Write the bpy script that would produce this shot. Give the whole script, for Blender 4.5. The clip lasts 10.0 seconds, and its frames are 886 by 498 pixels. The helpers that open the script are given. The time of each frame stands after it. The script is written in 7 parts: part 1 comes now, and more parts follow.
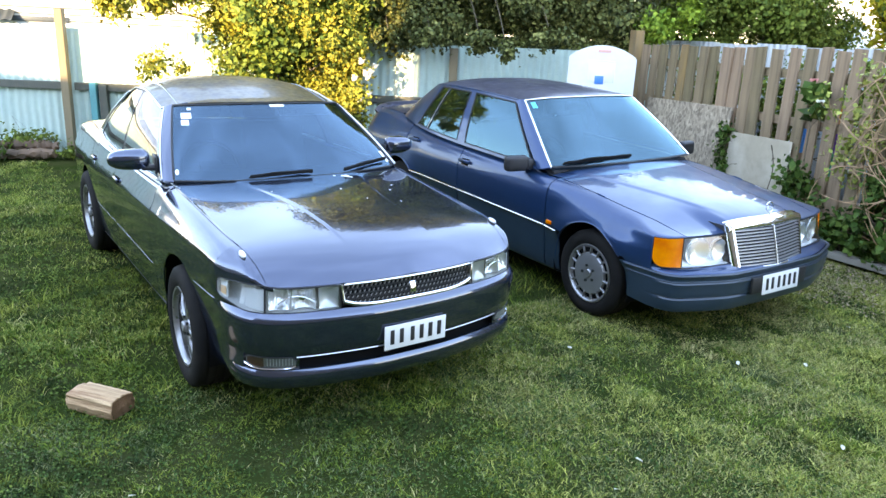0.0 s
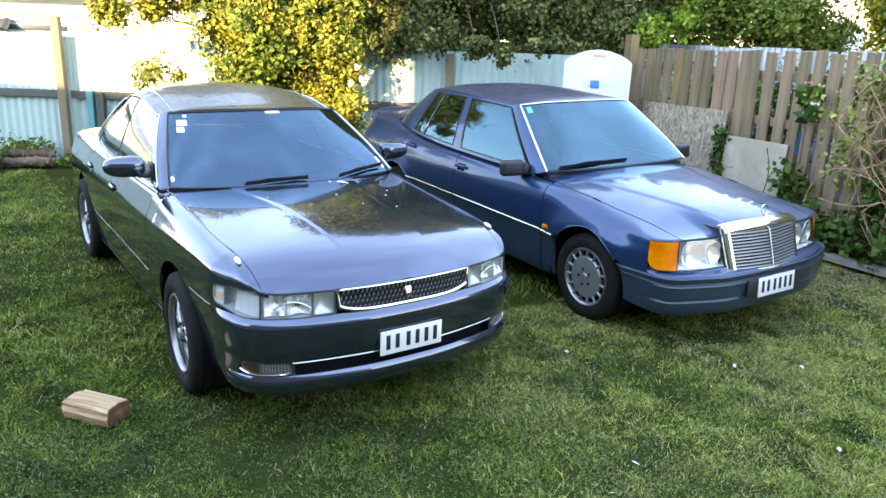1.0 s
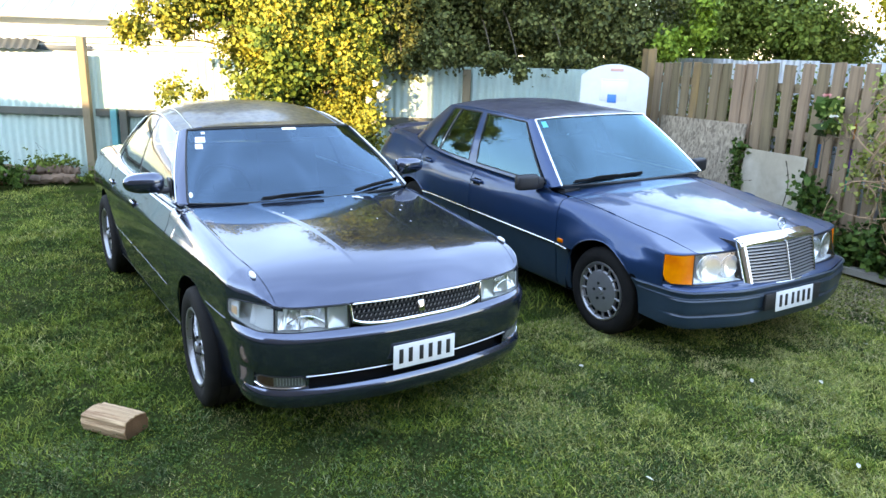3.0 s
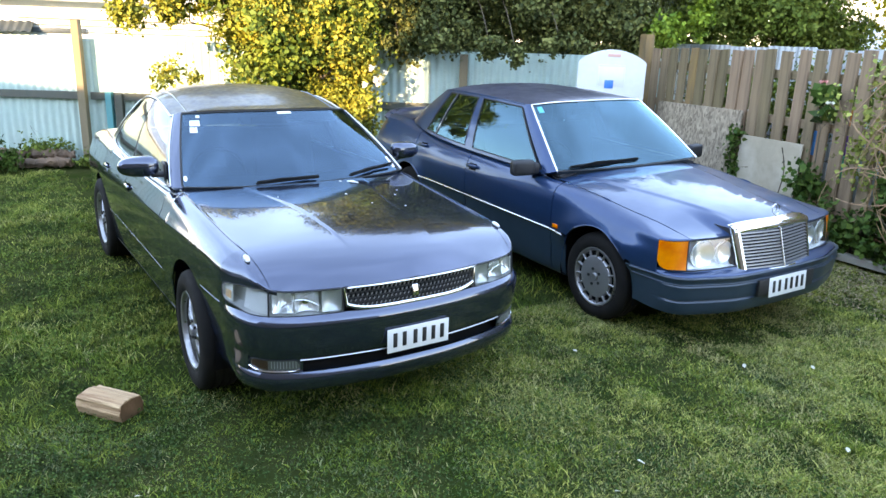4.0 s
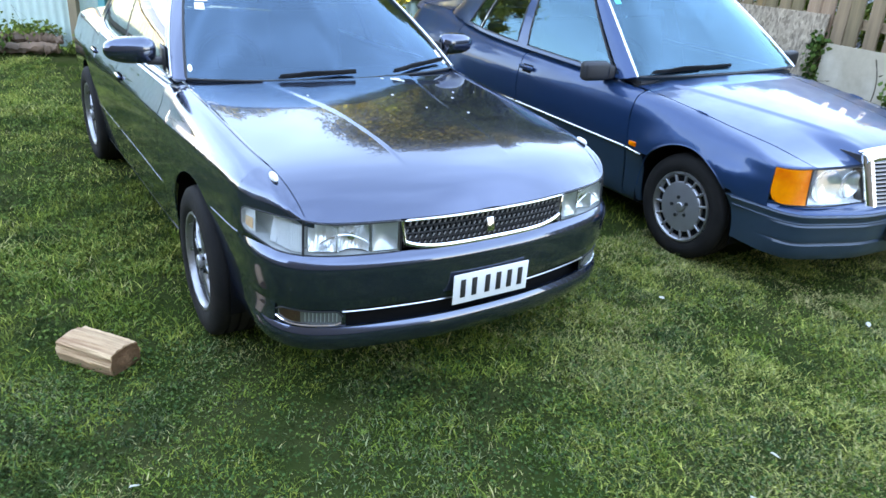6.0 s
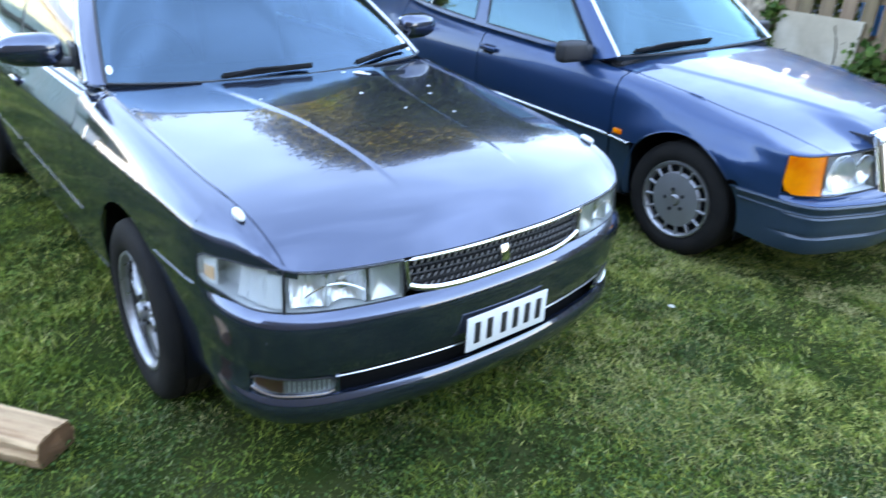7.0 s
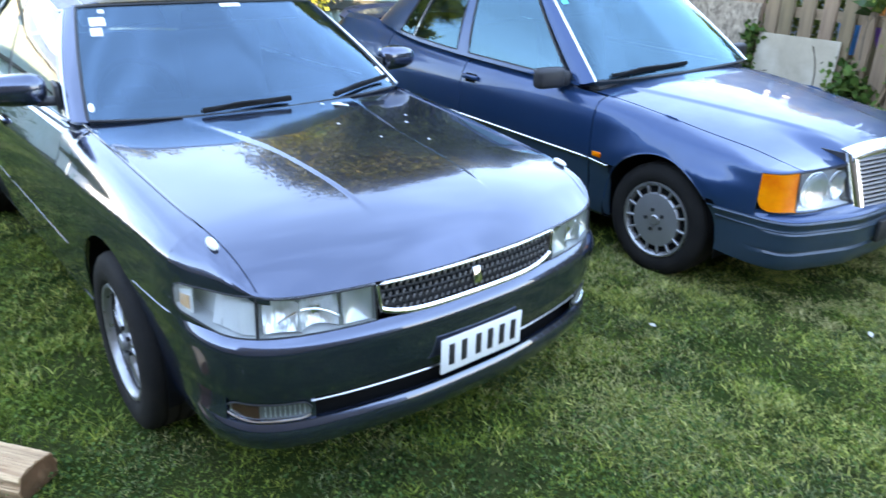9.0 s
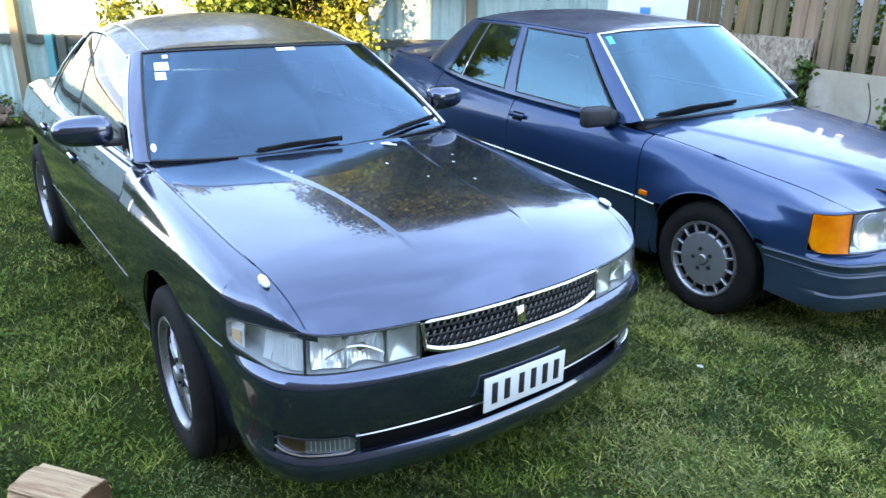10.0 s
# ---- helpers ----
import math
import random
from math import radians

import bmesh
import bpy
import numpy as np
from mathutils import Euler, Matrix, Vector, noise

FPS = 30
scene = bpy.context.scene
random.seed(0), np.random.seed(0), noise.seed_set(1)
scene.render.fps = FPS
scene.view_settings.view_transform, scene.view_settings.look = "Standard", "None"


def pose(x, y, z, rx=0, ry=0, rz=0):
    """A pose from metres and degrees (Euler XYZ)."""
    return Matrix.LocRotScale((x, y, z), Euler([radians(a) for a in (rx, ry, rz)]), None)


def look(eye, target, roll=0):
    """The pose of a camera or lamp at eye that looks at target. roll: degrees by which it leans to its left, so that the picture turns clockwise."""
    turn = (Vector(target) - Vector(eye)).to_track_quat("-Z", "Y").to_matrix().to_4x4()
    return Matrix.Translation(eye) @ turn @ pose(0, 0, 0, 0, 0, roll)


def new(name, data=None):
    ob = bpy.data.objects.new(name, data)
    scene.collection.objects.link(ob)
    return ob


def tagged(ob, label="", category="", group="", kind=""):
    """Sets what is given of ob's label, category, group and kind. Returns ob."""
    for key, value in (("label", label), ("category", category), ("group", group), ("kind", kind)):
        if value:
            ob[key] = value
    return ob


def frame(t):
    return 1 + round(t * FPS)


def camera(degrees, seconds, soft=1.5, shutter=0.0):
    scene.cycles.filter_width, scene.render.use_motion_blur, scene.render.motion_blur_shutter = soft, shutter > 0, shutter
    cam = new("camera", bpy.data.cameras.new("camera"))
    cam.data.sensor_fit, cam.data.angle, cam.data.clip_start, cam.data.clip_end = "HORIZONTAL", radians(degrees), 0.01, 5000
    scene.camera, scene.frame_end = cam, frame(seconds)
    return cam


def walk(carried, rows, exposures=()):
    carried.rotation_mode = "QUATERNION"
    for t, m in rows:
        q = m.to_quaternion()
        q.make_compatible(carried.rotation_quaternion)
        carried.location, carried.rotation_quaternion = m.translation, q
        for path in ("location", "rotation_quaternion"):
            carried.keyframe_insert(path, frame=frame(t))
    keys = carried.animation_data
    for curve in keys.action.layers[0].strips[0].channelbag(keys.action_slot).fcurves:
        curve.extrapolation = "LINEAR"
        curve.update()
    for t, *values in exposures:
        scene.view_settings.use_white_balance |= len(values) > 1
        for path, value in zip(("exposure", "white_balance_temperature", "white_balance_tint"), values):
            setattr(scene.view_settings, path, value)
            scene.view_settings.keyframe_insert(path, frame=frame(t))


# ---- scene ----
cam = camera(62.6, 10.0, 1.5, 0.4)
PATH = [
    (0, (-1.854, -2.824, 1.883), (-0.747, -1.261, 1.309), 2.7),
    (0.5, (-1.853, -2.825, 1.882), (-0.743, -1.26, 1.318), 2.7),
    (1, (-1.843, -2.838, 1.883), (-0.731, -1.273, 1.323), 2.3),
    (1.5, (-1.836, -2.843, 1.883), (-0.729, -1.277, 1.319), 2.5),
    (2, (-1.832, -2.86, 1.888), (-0.731, -1.281, 1.35), 2.3),
    (2.5, (-1.827, -2.868, 1.888), (-0.758, -1.26, 1.367), 1.7),
    (4, (-1.814, -2.893, 1.883), (-0.742, -1.3, 1.323), 2.0),
    (4.5, (-1.81, -2.866, 1.866), (-0.765, -1.275, 1.25), 2.3),
    (5, (-1.797, -2.554, 1.82), (-0.758, -0.987, 1.137), 3.4),
    (5.5, (-1.734, -2.3, 1.812), (-0.73, -0.737, 1.073), 3.6),
    (5.7, (-1.691, -2.202, 1.759), (-0.663, -0.664, 0.997), 4.2),
    (6.8, (-1.526, -1.512, 1.632), (-0.444, -0.073, 0.761), 2.7),
    (7, (-1.529, -1.428, 1.652), (-0.346, -0.058, 0.8), 3.5),
    (7.5, (-1.531, -1.446, 1.654), (-0.257, -0.108, 0.889), 3.1),
    (8, (-1.497, -1.543, 1.66), (-0.259, -0.197, 0.852), 3.1),
    (8.5, (-1.479, -1.545, 1.653), (-0.181, -0.236, 0.875), 3.3),
    (9, (-1.49, -1.525, 1.662), (-0.292, -0.127, 0.881), 1.9),
    (9.5, (-1.511, -1.523, 1.677), (-0.41, -0.01, 0.972), 0.2),
    (10, (-1.504, -1.552, 1.699), (-0.388, -0.048, 0.997), 1.1),
]
walk(cam, [(t, look(eye, target, roll)) for t, eye, target, roll in PATH], [(t, e, k, 21.0) for t, e, k in ((0.0, 3.19, 8850.0), (2.5, 3.11, 8900.0), (4.0, 3.04, 8900.0), (5.3, 3.29, 8800.0), (8.0, 3.28, 8250.0), (9.0, 3.28, 8250.0), (10.0, 3.11, 8200.0))])

# ---- light ----
SUN_AZ, SUN_EL = 239.0, 10.0      # degrees: where the sun stands, clockwise from +y, and its height
world = bpy.data.worlds.new("world")
scene.world = world
world.use_nodes = True
wn, wl = world.node_tree.nodes, world.node_tree.links
sky = wn.new("ShaderNodeTexSky")
sky.sky_type, sky.sun_disc = "NISHITA", False
sky.sun_elevation, sky.sun_rotation = radians(SUN_EL), radians(SUN_AZ)
sky.air_density, sky.dust_density, sky.ozone_density = 1.0, 0.15, 2.2
# thin broken cloud over the whole sky
wtc, wmap, wno, wmr, wmx = wn.new("ShaderNodeTexCoord"), wn.new("ShaderNodeMapping"), wn.new("ShaderNodeTexNoise"), wn.new("ShaderNodeMapRange"), wn.new("ShaderNodeMix")
wmap.inputs["Scale"].default_value = (1.0, 1.6, 3.2)
wno.inputs["Scale"].default_value, wno.inputs["Detail"].default_value = 2.2, 6.0
wmr.inputs["From Min"].default_value, wmr.inputs["From Max"].default_value = 0.42, 0.72
wmr.inputs["To Min"].default_value, wmr.inputs["To Max"].default_value = 0.20, 0.44
wmx.data_type = "RGBA"
wmx.inputs["B"].default_value = (2.15, 3.80, 7.0, 1.0)
wl.new(wtc.outputs["Generated"], wmap.inputs["Vector"])
wl.new(wmap.outputs[0], wno.inputs["Vector"])
wl.new(wno.outputs["Fac"], wmr.inputs["Value"])
wl.new(wmr.outputs[0], wmx.inputs["Factor"])
wl.new(sky.outputs[0], wmx.inputs["A"])
wl.new(wmx.outputs["Result"], wn["Background"].inputs["Color"])
wn["Background"].inputs["Strength"].default_value = 0.185
sun = new("sun", bpy.data.lights.new("sun", "SUN"))
sun.data.energy, sun.data.angle, sun.data.color = 2.0, radians(0.6), (1.0, 0.86, 0.62)
_a, _e = radians(SUN_AZ), radians(SUN_EL)
SUN_FROM = Vector((math.sin(_a) * math.cos(_e), math.cos(_a) * math.cos(_e), math.sin(_e)))
sun.matrix_world = look(SUN_FROM * 30, (0, 0, 0))


# ---- materials ----
def material(name, color, rough=0.5, metal=0.0, coat=0.0, second=None, scale=8.0, amount=0.5, bump=0.0, bump_scale=60.0,
             random_amount=0.0, island=0.0, stretch=(1, 1, 1), rough_var=0.0, transmit=0.0, spec=0.5, drift=None):
    """A Principled surface with two scales of colour variation, fine relief and uneven gloss."""
    m = bpy.data.materials.new(name)
    m.use_nodes = True
    n, l = m.node_tree.nodes, m.node_tree.links
    b = n["Principled BSDF"]
    b.inputs["Roughness"].default_value, b.inputs["Metallic"].default_value = rough, metal
    b.inputs["Coat Weight"].default_value, b.inputs["Coat Roughness"].default_value = coat, 0.03
    b.inputs["Transmission Weight"].default_value, b.inputs["Specular IOR Level"].default_value = transmit, spec
    co = n.new("ShaderNodeTexCoord")
    mp = n.new("ShaderNodeMapping")
    mp.inputs["Scale"].default_value = stretch
    l.new(co.outputs["Object"], mp.inputs["Vector"])

    def noise_at(s, detail=4.0):
        t = n.new("ShaderNodeTexNoise")
        t.inputs["Scale"].default_value, t.inputs["Detail"].default_value = s, detail
        l.new(mp.outputs[0], t.inputs["Vector"])
        return t

    def mix(fac, a, bcol, blend="MIX"):
        x = n.new("ShaderNodeMix")
        x.data_type, x.blend_type = "RGBA", blend
        for sock, v in ((x.inputs["Factor"], fac), (x.inputs["A"], a), (x.inputs["B"], bcol)):
            if isinstance(v, bpy.types.NodeSocket):
                l.new(v, sock)
            elif isinstance(v, (int, float)):
                sock.default_value = v
            else:
                sock.default_value = (*v, 1.0)
        return x.outputs["Result"]

    def ramp(src, lo, hi):
        r = n.new("ShaderNodeMapRange")
        r.inputs["From Min"].default_value, r.inputs["From Max"].default_value = lo, hi
        l.new(src, r.inputs["Value"])
        return r.outputs[0]

    col = color
    if second:
        big = ramp(noise_at(scale).outputs["Fac"], 0.5 - 0.22, 0.5 + 0.22)
        mul = n.new("ShaderNodeMath")
        mul.operation = "MULTIPLY"
        l.new(big, mul.inputs[0])
        mul.inputs[1].default_value = amount
        col = mix(mul.outputs[0], color, second)
        fine = ramp(noise_at(scale * 9, 3.0).outputs["Fac"], 0.25, 0.8)
        dark = tuple(c * 0.72 for c in color)
        half = n.new("ShaderNodeMath")
        half.operation = "MULTIPLY"
        l.new(fine, half.inputs[0])
        half.inputs[1].default_value = amount * 0.45
        col = mix(half.outputs[0], col, dark)
    if drift:
        # clear-edged drifts of a third colour: (colour, scale, from, to)
        col = mix(ramp(noise_at(drift[1], 5.0).outputs["Fac"], drift[2], drift[3]), col, drift[0])
    if random_amount or island:
        src = n.new("ShaderNodeObjectInfo").outputs["Random"] if random_amount else n.new("ShaderNodeNewGeometry").outputs["Random Per Island"]
        hs = n.new("ShaderNodeHueSaturation")
        k = random_amount or island
        v = n.new("ShaderNodeMapRange")
        v.inputs["To Min"].default_value, v.inputs["To Max"].default_value = 1 - k, 1 + k
        l.new(src, v.inputs["Value"])
        l.new(v.outputs[0], hs.inputs["Value"])
        h = n.new("ShaderNodeMapRange")
        h.inputs["To Min"].default_value, h.inputs["To Max"].default_value = 0.5 + 0.06 * k, 0.5 - 0.05 * k
        l.new(src, h.inputs["Value"])
        l.new(h.outputs[0], hs.inputs["Hue"])
        if isinstance(col, bpy.types.NodeSocket):
            l.new(col, hs.inputs["Color"])
        else:
            hs.inputs["Color"].default_value = (*col, 1)
        col = hs.outputs[0]
    if isinstance(col, bpy.types.NodeSocket):
        l.new(col, b.inputs["Base Color"])
    else:
        b.inputs["Base Color"].default_value = (*col, 1)
    if rough_var:
        r = n.new("ShaderNodeMapRange")
        r.inputs["From Min"].default_value, r.inputs["From Max"].default_value = 0.3, 0.7
        r.inputs["To Min"].default_value, r.inputs["To Max"].default_value = max(0.02, rough - rough_var), rough + rough_var
        l.new(noise_at(scale * 2.3).outputs["Fac"], r.inputs["Value"])
        l.new(r.outputs[0], b.inputs["Roughness"])
    if bump:
        bp = n.new("ShaderNodeBump")
        bp.inputs["Strength"].default_value, bp.inputs["Distance"].default_value = bump, 0.01
        l.new(noise_at(bump_scale, 6.0).outputs["Fac"], bp.inputs["Height"])
        l.new(bp.outputs[0], b.inputs["Normal"])
    return m


def glass_material(name, tint, gloss, sheen=(1.0, 1.0, 1.0)):
    """Thin pane: clear or tinted, with a mirror gloss that grows at grazing angles (gloss: its share at right angles)."""
    m = bpy.data.materials.new(name)
    m.use_nodes = True
    n, l = m.node_tree.nodes, m.node_tree.links
    n.remove(n["Principled BSDF"])
    tr, gl, mx, lw = n.new("ShaderNodeBsdfTransparent"), n.new("ShaderNodeBsdfGlossy"), n.new("ShaderNodeMixShader"), n.new("ShaderNodeLayerWeight")
    pw, ma = n.new("ShaderNodeMath"), n.new("ShaderNodeMath")
    tr.inputs["Color"].default_value = (*tint, 1)
    gl.inputs["Roughness"].default_value = 0.015
    gl.inputs["Color"].default_value = (*sheen, 1)
    lw.inputs["Blend"].default_value = 0.5
    pw.operation, ma.operation = "POWER", "MULTIPLY_ADD"
    pw.inputs[1].default_value = 5.0
    ma.inputs[1].default_value, ma.inputs[2].default_value = 1 - gloss, gloss
    l.new(lw.outputs["Facing"], pw.inputs[0])
    l.new(pw.outputs[0], ma.inputs[0])
    l.new(ma.outputs[0], mx.inputs[0])
    l.new(tr.outputs[0], mx.inputs[1])
    l.new(gl.outputs[0], mx.inputs[2])
    l.new(mx.outputs[0], n["Material Output"].inputs["Surface"])
    return m


def paint_material(name, color, dust, dust_amount, rough=0.24, metal=0.92, coat_ior=1.5, coat=1.0):
    """Metallic car paint under a clear coat, with a thin uneven film of dust."""
    m = material(name, color, rough, metal, coat, dust, 2.2, dust_amount, rough_var=0.06)
    n, l = m.node_tree.nodes, m.node_tree.links
    b = n["Principled BSDF"]
    b.inputs["Coat IOR"].default_value = coat_ior
    co = n.new("ShaderNodeTexCoord")
    t = n.new("ShaderNodeTexNoise")
    t.inputs["Scale"].default_value, t.inputs["Detail"].default_value = 5.0, 5.0
    l.new(co.outputs["Object"], t.inputs["Vector"])
    r = n.new("ShaderNodeMapRange")
    r.inputs["From Min"].default_value, r.inputs["From Max"].default_value = 0.35, 0.75
    r.inputs["To Min"].default_value, r.inputs["To Max"].default_value = 0.012, 0.05
    l.new(t.outputs["Fac"], r.inputs["Value"])
    l.new(r.outputs[0], b.inputs["Coat Roughness"])
    return m


PAINT_GREY = paint_material("grey_violet_paint", (0.042, 0.062, 0.110), (0.054, 0.070, 0.104), 0.3, 0.20, 0.85, 1.70)
# dull, dusty roof; its golden-brown mottling paints in the mirrored foliage
PAINT_GREY_DULL = material("dusty_roof_paint_with_leaf_reflection", (0.046, 0.043, 0.043), 0.38, 0.3, 0.4, (0.15, 0.118, 0.066), 12.0, 0.9, rough_var=0.10)
PAINT_BLUE = paint_material("navy_paint", (0.008, 0.042, 0.116), (0.013, 0.048, 0.106), 0.35, 0.38, 0.50, 1.5, 0.75)
PAINT_BLUE_MATT = material("navy_roof_paint_weathered", (0.030, 0.031, 0.050), 0.42, 0.2, 0.35, (0.10, 0.10, 0.13), 3.0, 0.7, rough_var=0.1)
CLADDING = material("blue_grey_cladding", (0.014, 0.034, 0.056), 0.36, 0.1, 0.4, (0.026, 0.048, 0.070), 3.0, 0.5, rough_var=0.08)
BLACK_PLASTIC = material("black_plastic", (0.012, 0.012, 0.014), 0.5, second=(0.03, 0.03, 0.032), scale=10, amount=0.5, bump=0.1, bump_scale=300)
RUBBER = material("tyre_rubber", (0.011, 0.0105, 0.010), 0.8, second=(0.024, 0.021, 0.018), scale=9, amount=0.6, bump=0.25, bump_scale=90, spec=0.12)
SEAL = material("rubber_seal", (0.01, 0.01, 0.011), 0.6)
DARK = material("dark_underside", (0.008, 0.008, 0.008), 0.95, spec=0.05)
CHROME = material("chrome", (0.82, 0.82, 0.82), 0.1, 1.0, second=(0.6, 0.6, 0.6), scale=20, amount=0.3, rough_var=0.05)
BRIGHT = material("bright_aluminium_trim", (0.75, 0.75, 0.76), 0.28, 0.9)
ALLOY = material("silver_alloy", (0.38, 0.38, 0.385), 0.34, 0.8, second=(0.24, 0.225, 0.21), scale=12, amount=0.4, rough_var=0.08)
ALLOY_GREY = material("satin_grey_alloy", (0.36, 0.36, 0.37), 0.40, 0.7, second=(0.28, 0.27, 0.26), scale=12, amount=0.35)
REFLECTOR = material("lamp_reflector", (0.84, 0.85, 0.85), 0.20, 0.72, bump=0.15, bump_scale=45)
REFLECTOR_GREY = material("lamp_reflector_grey", (0.55, 0.57, 0.57), 0.28, 0.6, bump=0.2, bump_scale=60)
LAMP_CLEAR = material("lamp_clear_facets", (0.86, 0.87, 0.87), 0.25, 0.12, bump=0.2, bump_scale=70)
FOG_SHELL = material("smoky_fog_reflector", (0.20, 0.205, 0.205), 0.3, 0.6, bump=0.2, bump_scale=60)
LAMP_SHELL = material("lamp_housing_grey", (0.60, 0.61, 0.605), 0.40, 0.2, bump=0.1, bump_scale=60)
BARREL = material("dark_wheel_barrel", (0.05, 0.048, 0.045), 0.6, 0.4, second=(0.02, 0.018, 0.016), scale=14, amount=0.6)
BRAKE_STEEL = material("brake_steel", (0.16, 0.15, 0.14), 0.45, 0.8, second=(0.12, 0.09, 0.07), scale=20, amount=0.6)
AMBER = material("amber_lens", (1.0, 0.27, 0.003), 0.25, 0.0, 0.35, (0.66, 0.055, 0.0), 8, 1.0, bump=0.2, bump_scale=70)
AMBER_PALE = material("pale_amber_lens", (0.92, 0.50, 0.26), 0.25, 0.0, 0.5, (0.90, 0.70, 0.52), 22, 0.9)
AMBER_DARK = material("smoky_amber_lens", (0.060, 0.020, 0.013), 0.3, 0.0, 0.4, (0.06, 0.02, 0.012), 14, 0.6)
LAMP_GLASS = glass_material("lamp_glass", (0.95, 0.96, 0.96), 0.035)
CAR_GLASS = glass_material("car_glass", (0.36, 0.45, 0.54), 0.115, (0.50, 0.80, 1.0))
CAR_GLASS_SIDE = glass_material("car_side_glass", (0.62, 0.67, 0.69), 0.07)
CAR_GLASS_B = glass_material("car_glass_green", (0.36, 0.46, 0.52), 0.112, (0.48, 0.86, 1.0))
TRIM_DARK = material("dark_interior", (0.03, 0.031, 0.035), 0.75, second=(0.05, 0.05, 0.055), scale=5, amount=0.5)
FABRIC_PALE = material("pale_grey_visor", (0.84, 0.84, 0.81), 0.9, second=(0.72, 0.72, 0.69), scale=12, amount=0.5)
WIPER_BLACK = material("wiper_black", (0.006, 0.006, 0.007), 0.6, spec=0.15, second=(0.012, 0.012, 0.012), scale=20, amount=0.5)
DROPPING = material("dried_white_droppings", (0.75, 0.74, 0.68), 0.9, second=(0.5, 0.48, 0.42), scale=60, amount=0.6)
FABRIC = material("grey_seat_fabric", (0.13, 0.13, 0.14), 0.95, second=(0.08, 0.08, 0.09), scale=12, amount=0.6, bump=0.2, bump_scale=250)
PLATE_WHITE = material("plate_white", (0.78, 0.78, 0.75), 0.4, second=(0.6, 0.59, 0.55), scale=14, amount=0.25)
INK = material("black_ink", (0.015, 0.015, 0.016), 0.5)
PAPER = material("white_sticker", (0.8, 0.8, 0.78), 0.5)
TEAL_STICKER = material("teal_sticker", (0.02, 0.42, 0.48), 0.45)


# ---- geometry helpers ----
def link_mesh(name, verts, faces, mat, parent=None, label="", sharp=32.0):
    me = bpy.data.meshes.new(name)
    me.from_pydata([tuple(map(float, v)) for v in verts], [], faces)
    me.update()
    me.polygons.foreach_set("use_smooth", [True] * len(me.polygons))
    me.set_sharp_from_angle(angle=radians(sharp))
    me.materials.append(mat)
    ob = new(name, me)
    if parent is not None:
        ob.parent = parent
    if label:
        tagged(ob, label)
    return ob


def part(name, bm, mat, parent=None, label="", sharp=32.0):
    bmesh.ops.recalc_face_normals(bm, faces=bm.faces)
    me = bpy.data.meshes.new(name)
    bm.to_mesh(me)
    bm.free()
    me.polygons.foreach_set("use_smooth", [True] * len(me.polygons))
    me.set_sharp_from_angle(angle=radians(sharp))
    me.materials.append(mat)
    ob = new(name, me)
    if parent is not None:
        ob.parent = parent
    if label:
        tagged(ob, label)
    return ob


def thing(name, label, category, m=None, group="", kind=""):
    e = new(name)
    e.empty_display_size = 0.2
    if m is not None:
        e.matrix_basis = m
    return tagged(e, label, category, group, kind)


def curve_table(xs, ys):
    """A smooth curve through points, without overshoot."""
    xs, ys = np.array(xs, float), np.array(ys, float)
    h, d = np.diff(xs), np.diff(ys) / np.diff(xs)
    m = np.zeros_like(ys)
    for i in range(1, len(xs) - 1):
        if d[i - 1] * d[i] > 0:
            w1, w2 = 2 * h[i] + h[i - 1], h[i] + 2 * h[i - 1]
            m[i] = (w1 + w2) / (w1 / d[i - 1] + w2 / d[i])
    m[0], m[-1] = d[0], d[-1]

    def f(x):
        x = np.clip(np.asarray(x, float), xs[0], xs[-1])
        i = np.clip(np.searchsorted(xs, x) - 1, 0, len(xs) - 2)
        t = (x - xs[i]) / h[i]
        return (ys[i] * (1 + 2 * t) * (1 - t) ** 2 + m[i] * h[i] * t * (1 - t) ** 2 + ys[i + 1] * t * t * (3 - 2 * t) + m[i + 1] * h[i] * t * t * (t - 1))

    return f


def spline(xs, ys):
    """A smooth natural curve through points."""
    xs, ys = np.array(xs, float), np.array(ys, float)
    n, h = len(xs), np.diff(xs)
    a, r = np.eye(n), np.zeros(n)
    for i in range(1, n - 1):
        a[i, i - 1 : i + 2] = h[i - 1], 2 * (h[i - 1] + h[i]), h[i]
        r[i] = 3 * ((ys[i + 1] - ys[i]) / h[i] - (ys[i] - ys[i - 1]) / h[i - 1])
    c = np.linalg.solve(a, r)
    b = np.diff(ys) / h - h * (2 * c[:-1] + c[1:]) / 3
    d = np.diff(c) / (3 * h)

    def f(x):
        x = np.asarray(x, float)
        i = np.clip(np.searchsorted(xs, x) - 1, 0, n - 2)
        t = x - xs[i]
        return ys[i] + b[i] * t + c[i] * t**2 + d[i] * t**3

    return f


def smooth(x, a, b):
    t = np.clip((np.asarray(x, float) - a) / (b - a), 0, 1)
    return t * t * (3 - 2 * t)


CORE = np.array((0.0, 2.3, 0.5))


def grid_normals(g, core=CORE):
    n = np.cross(np.gradient(g, axis=0), np.gradient(g, axis=1))
    n /= np.maximum(np.linalg.norm(n, axis=2, keepdims=True), 1e-9)
    if (n * (g - core)).sum() < 0:
        n = -n
    return n


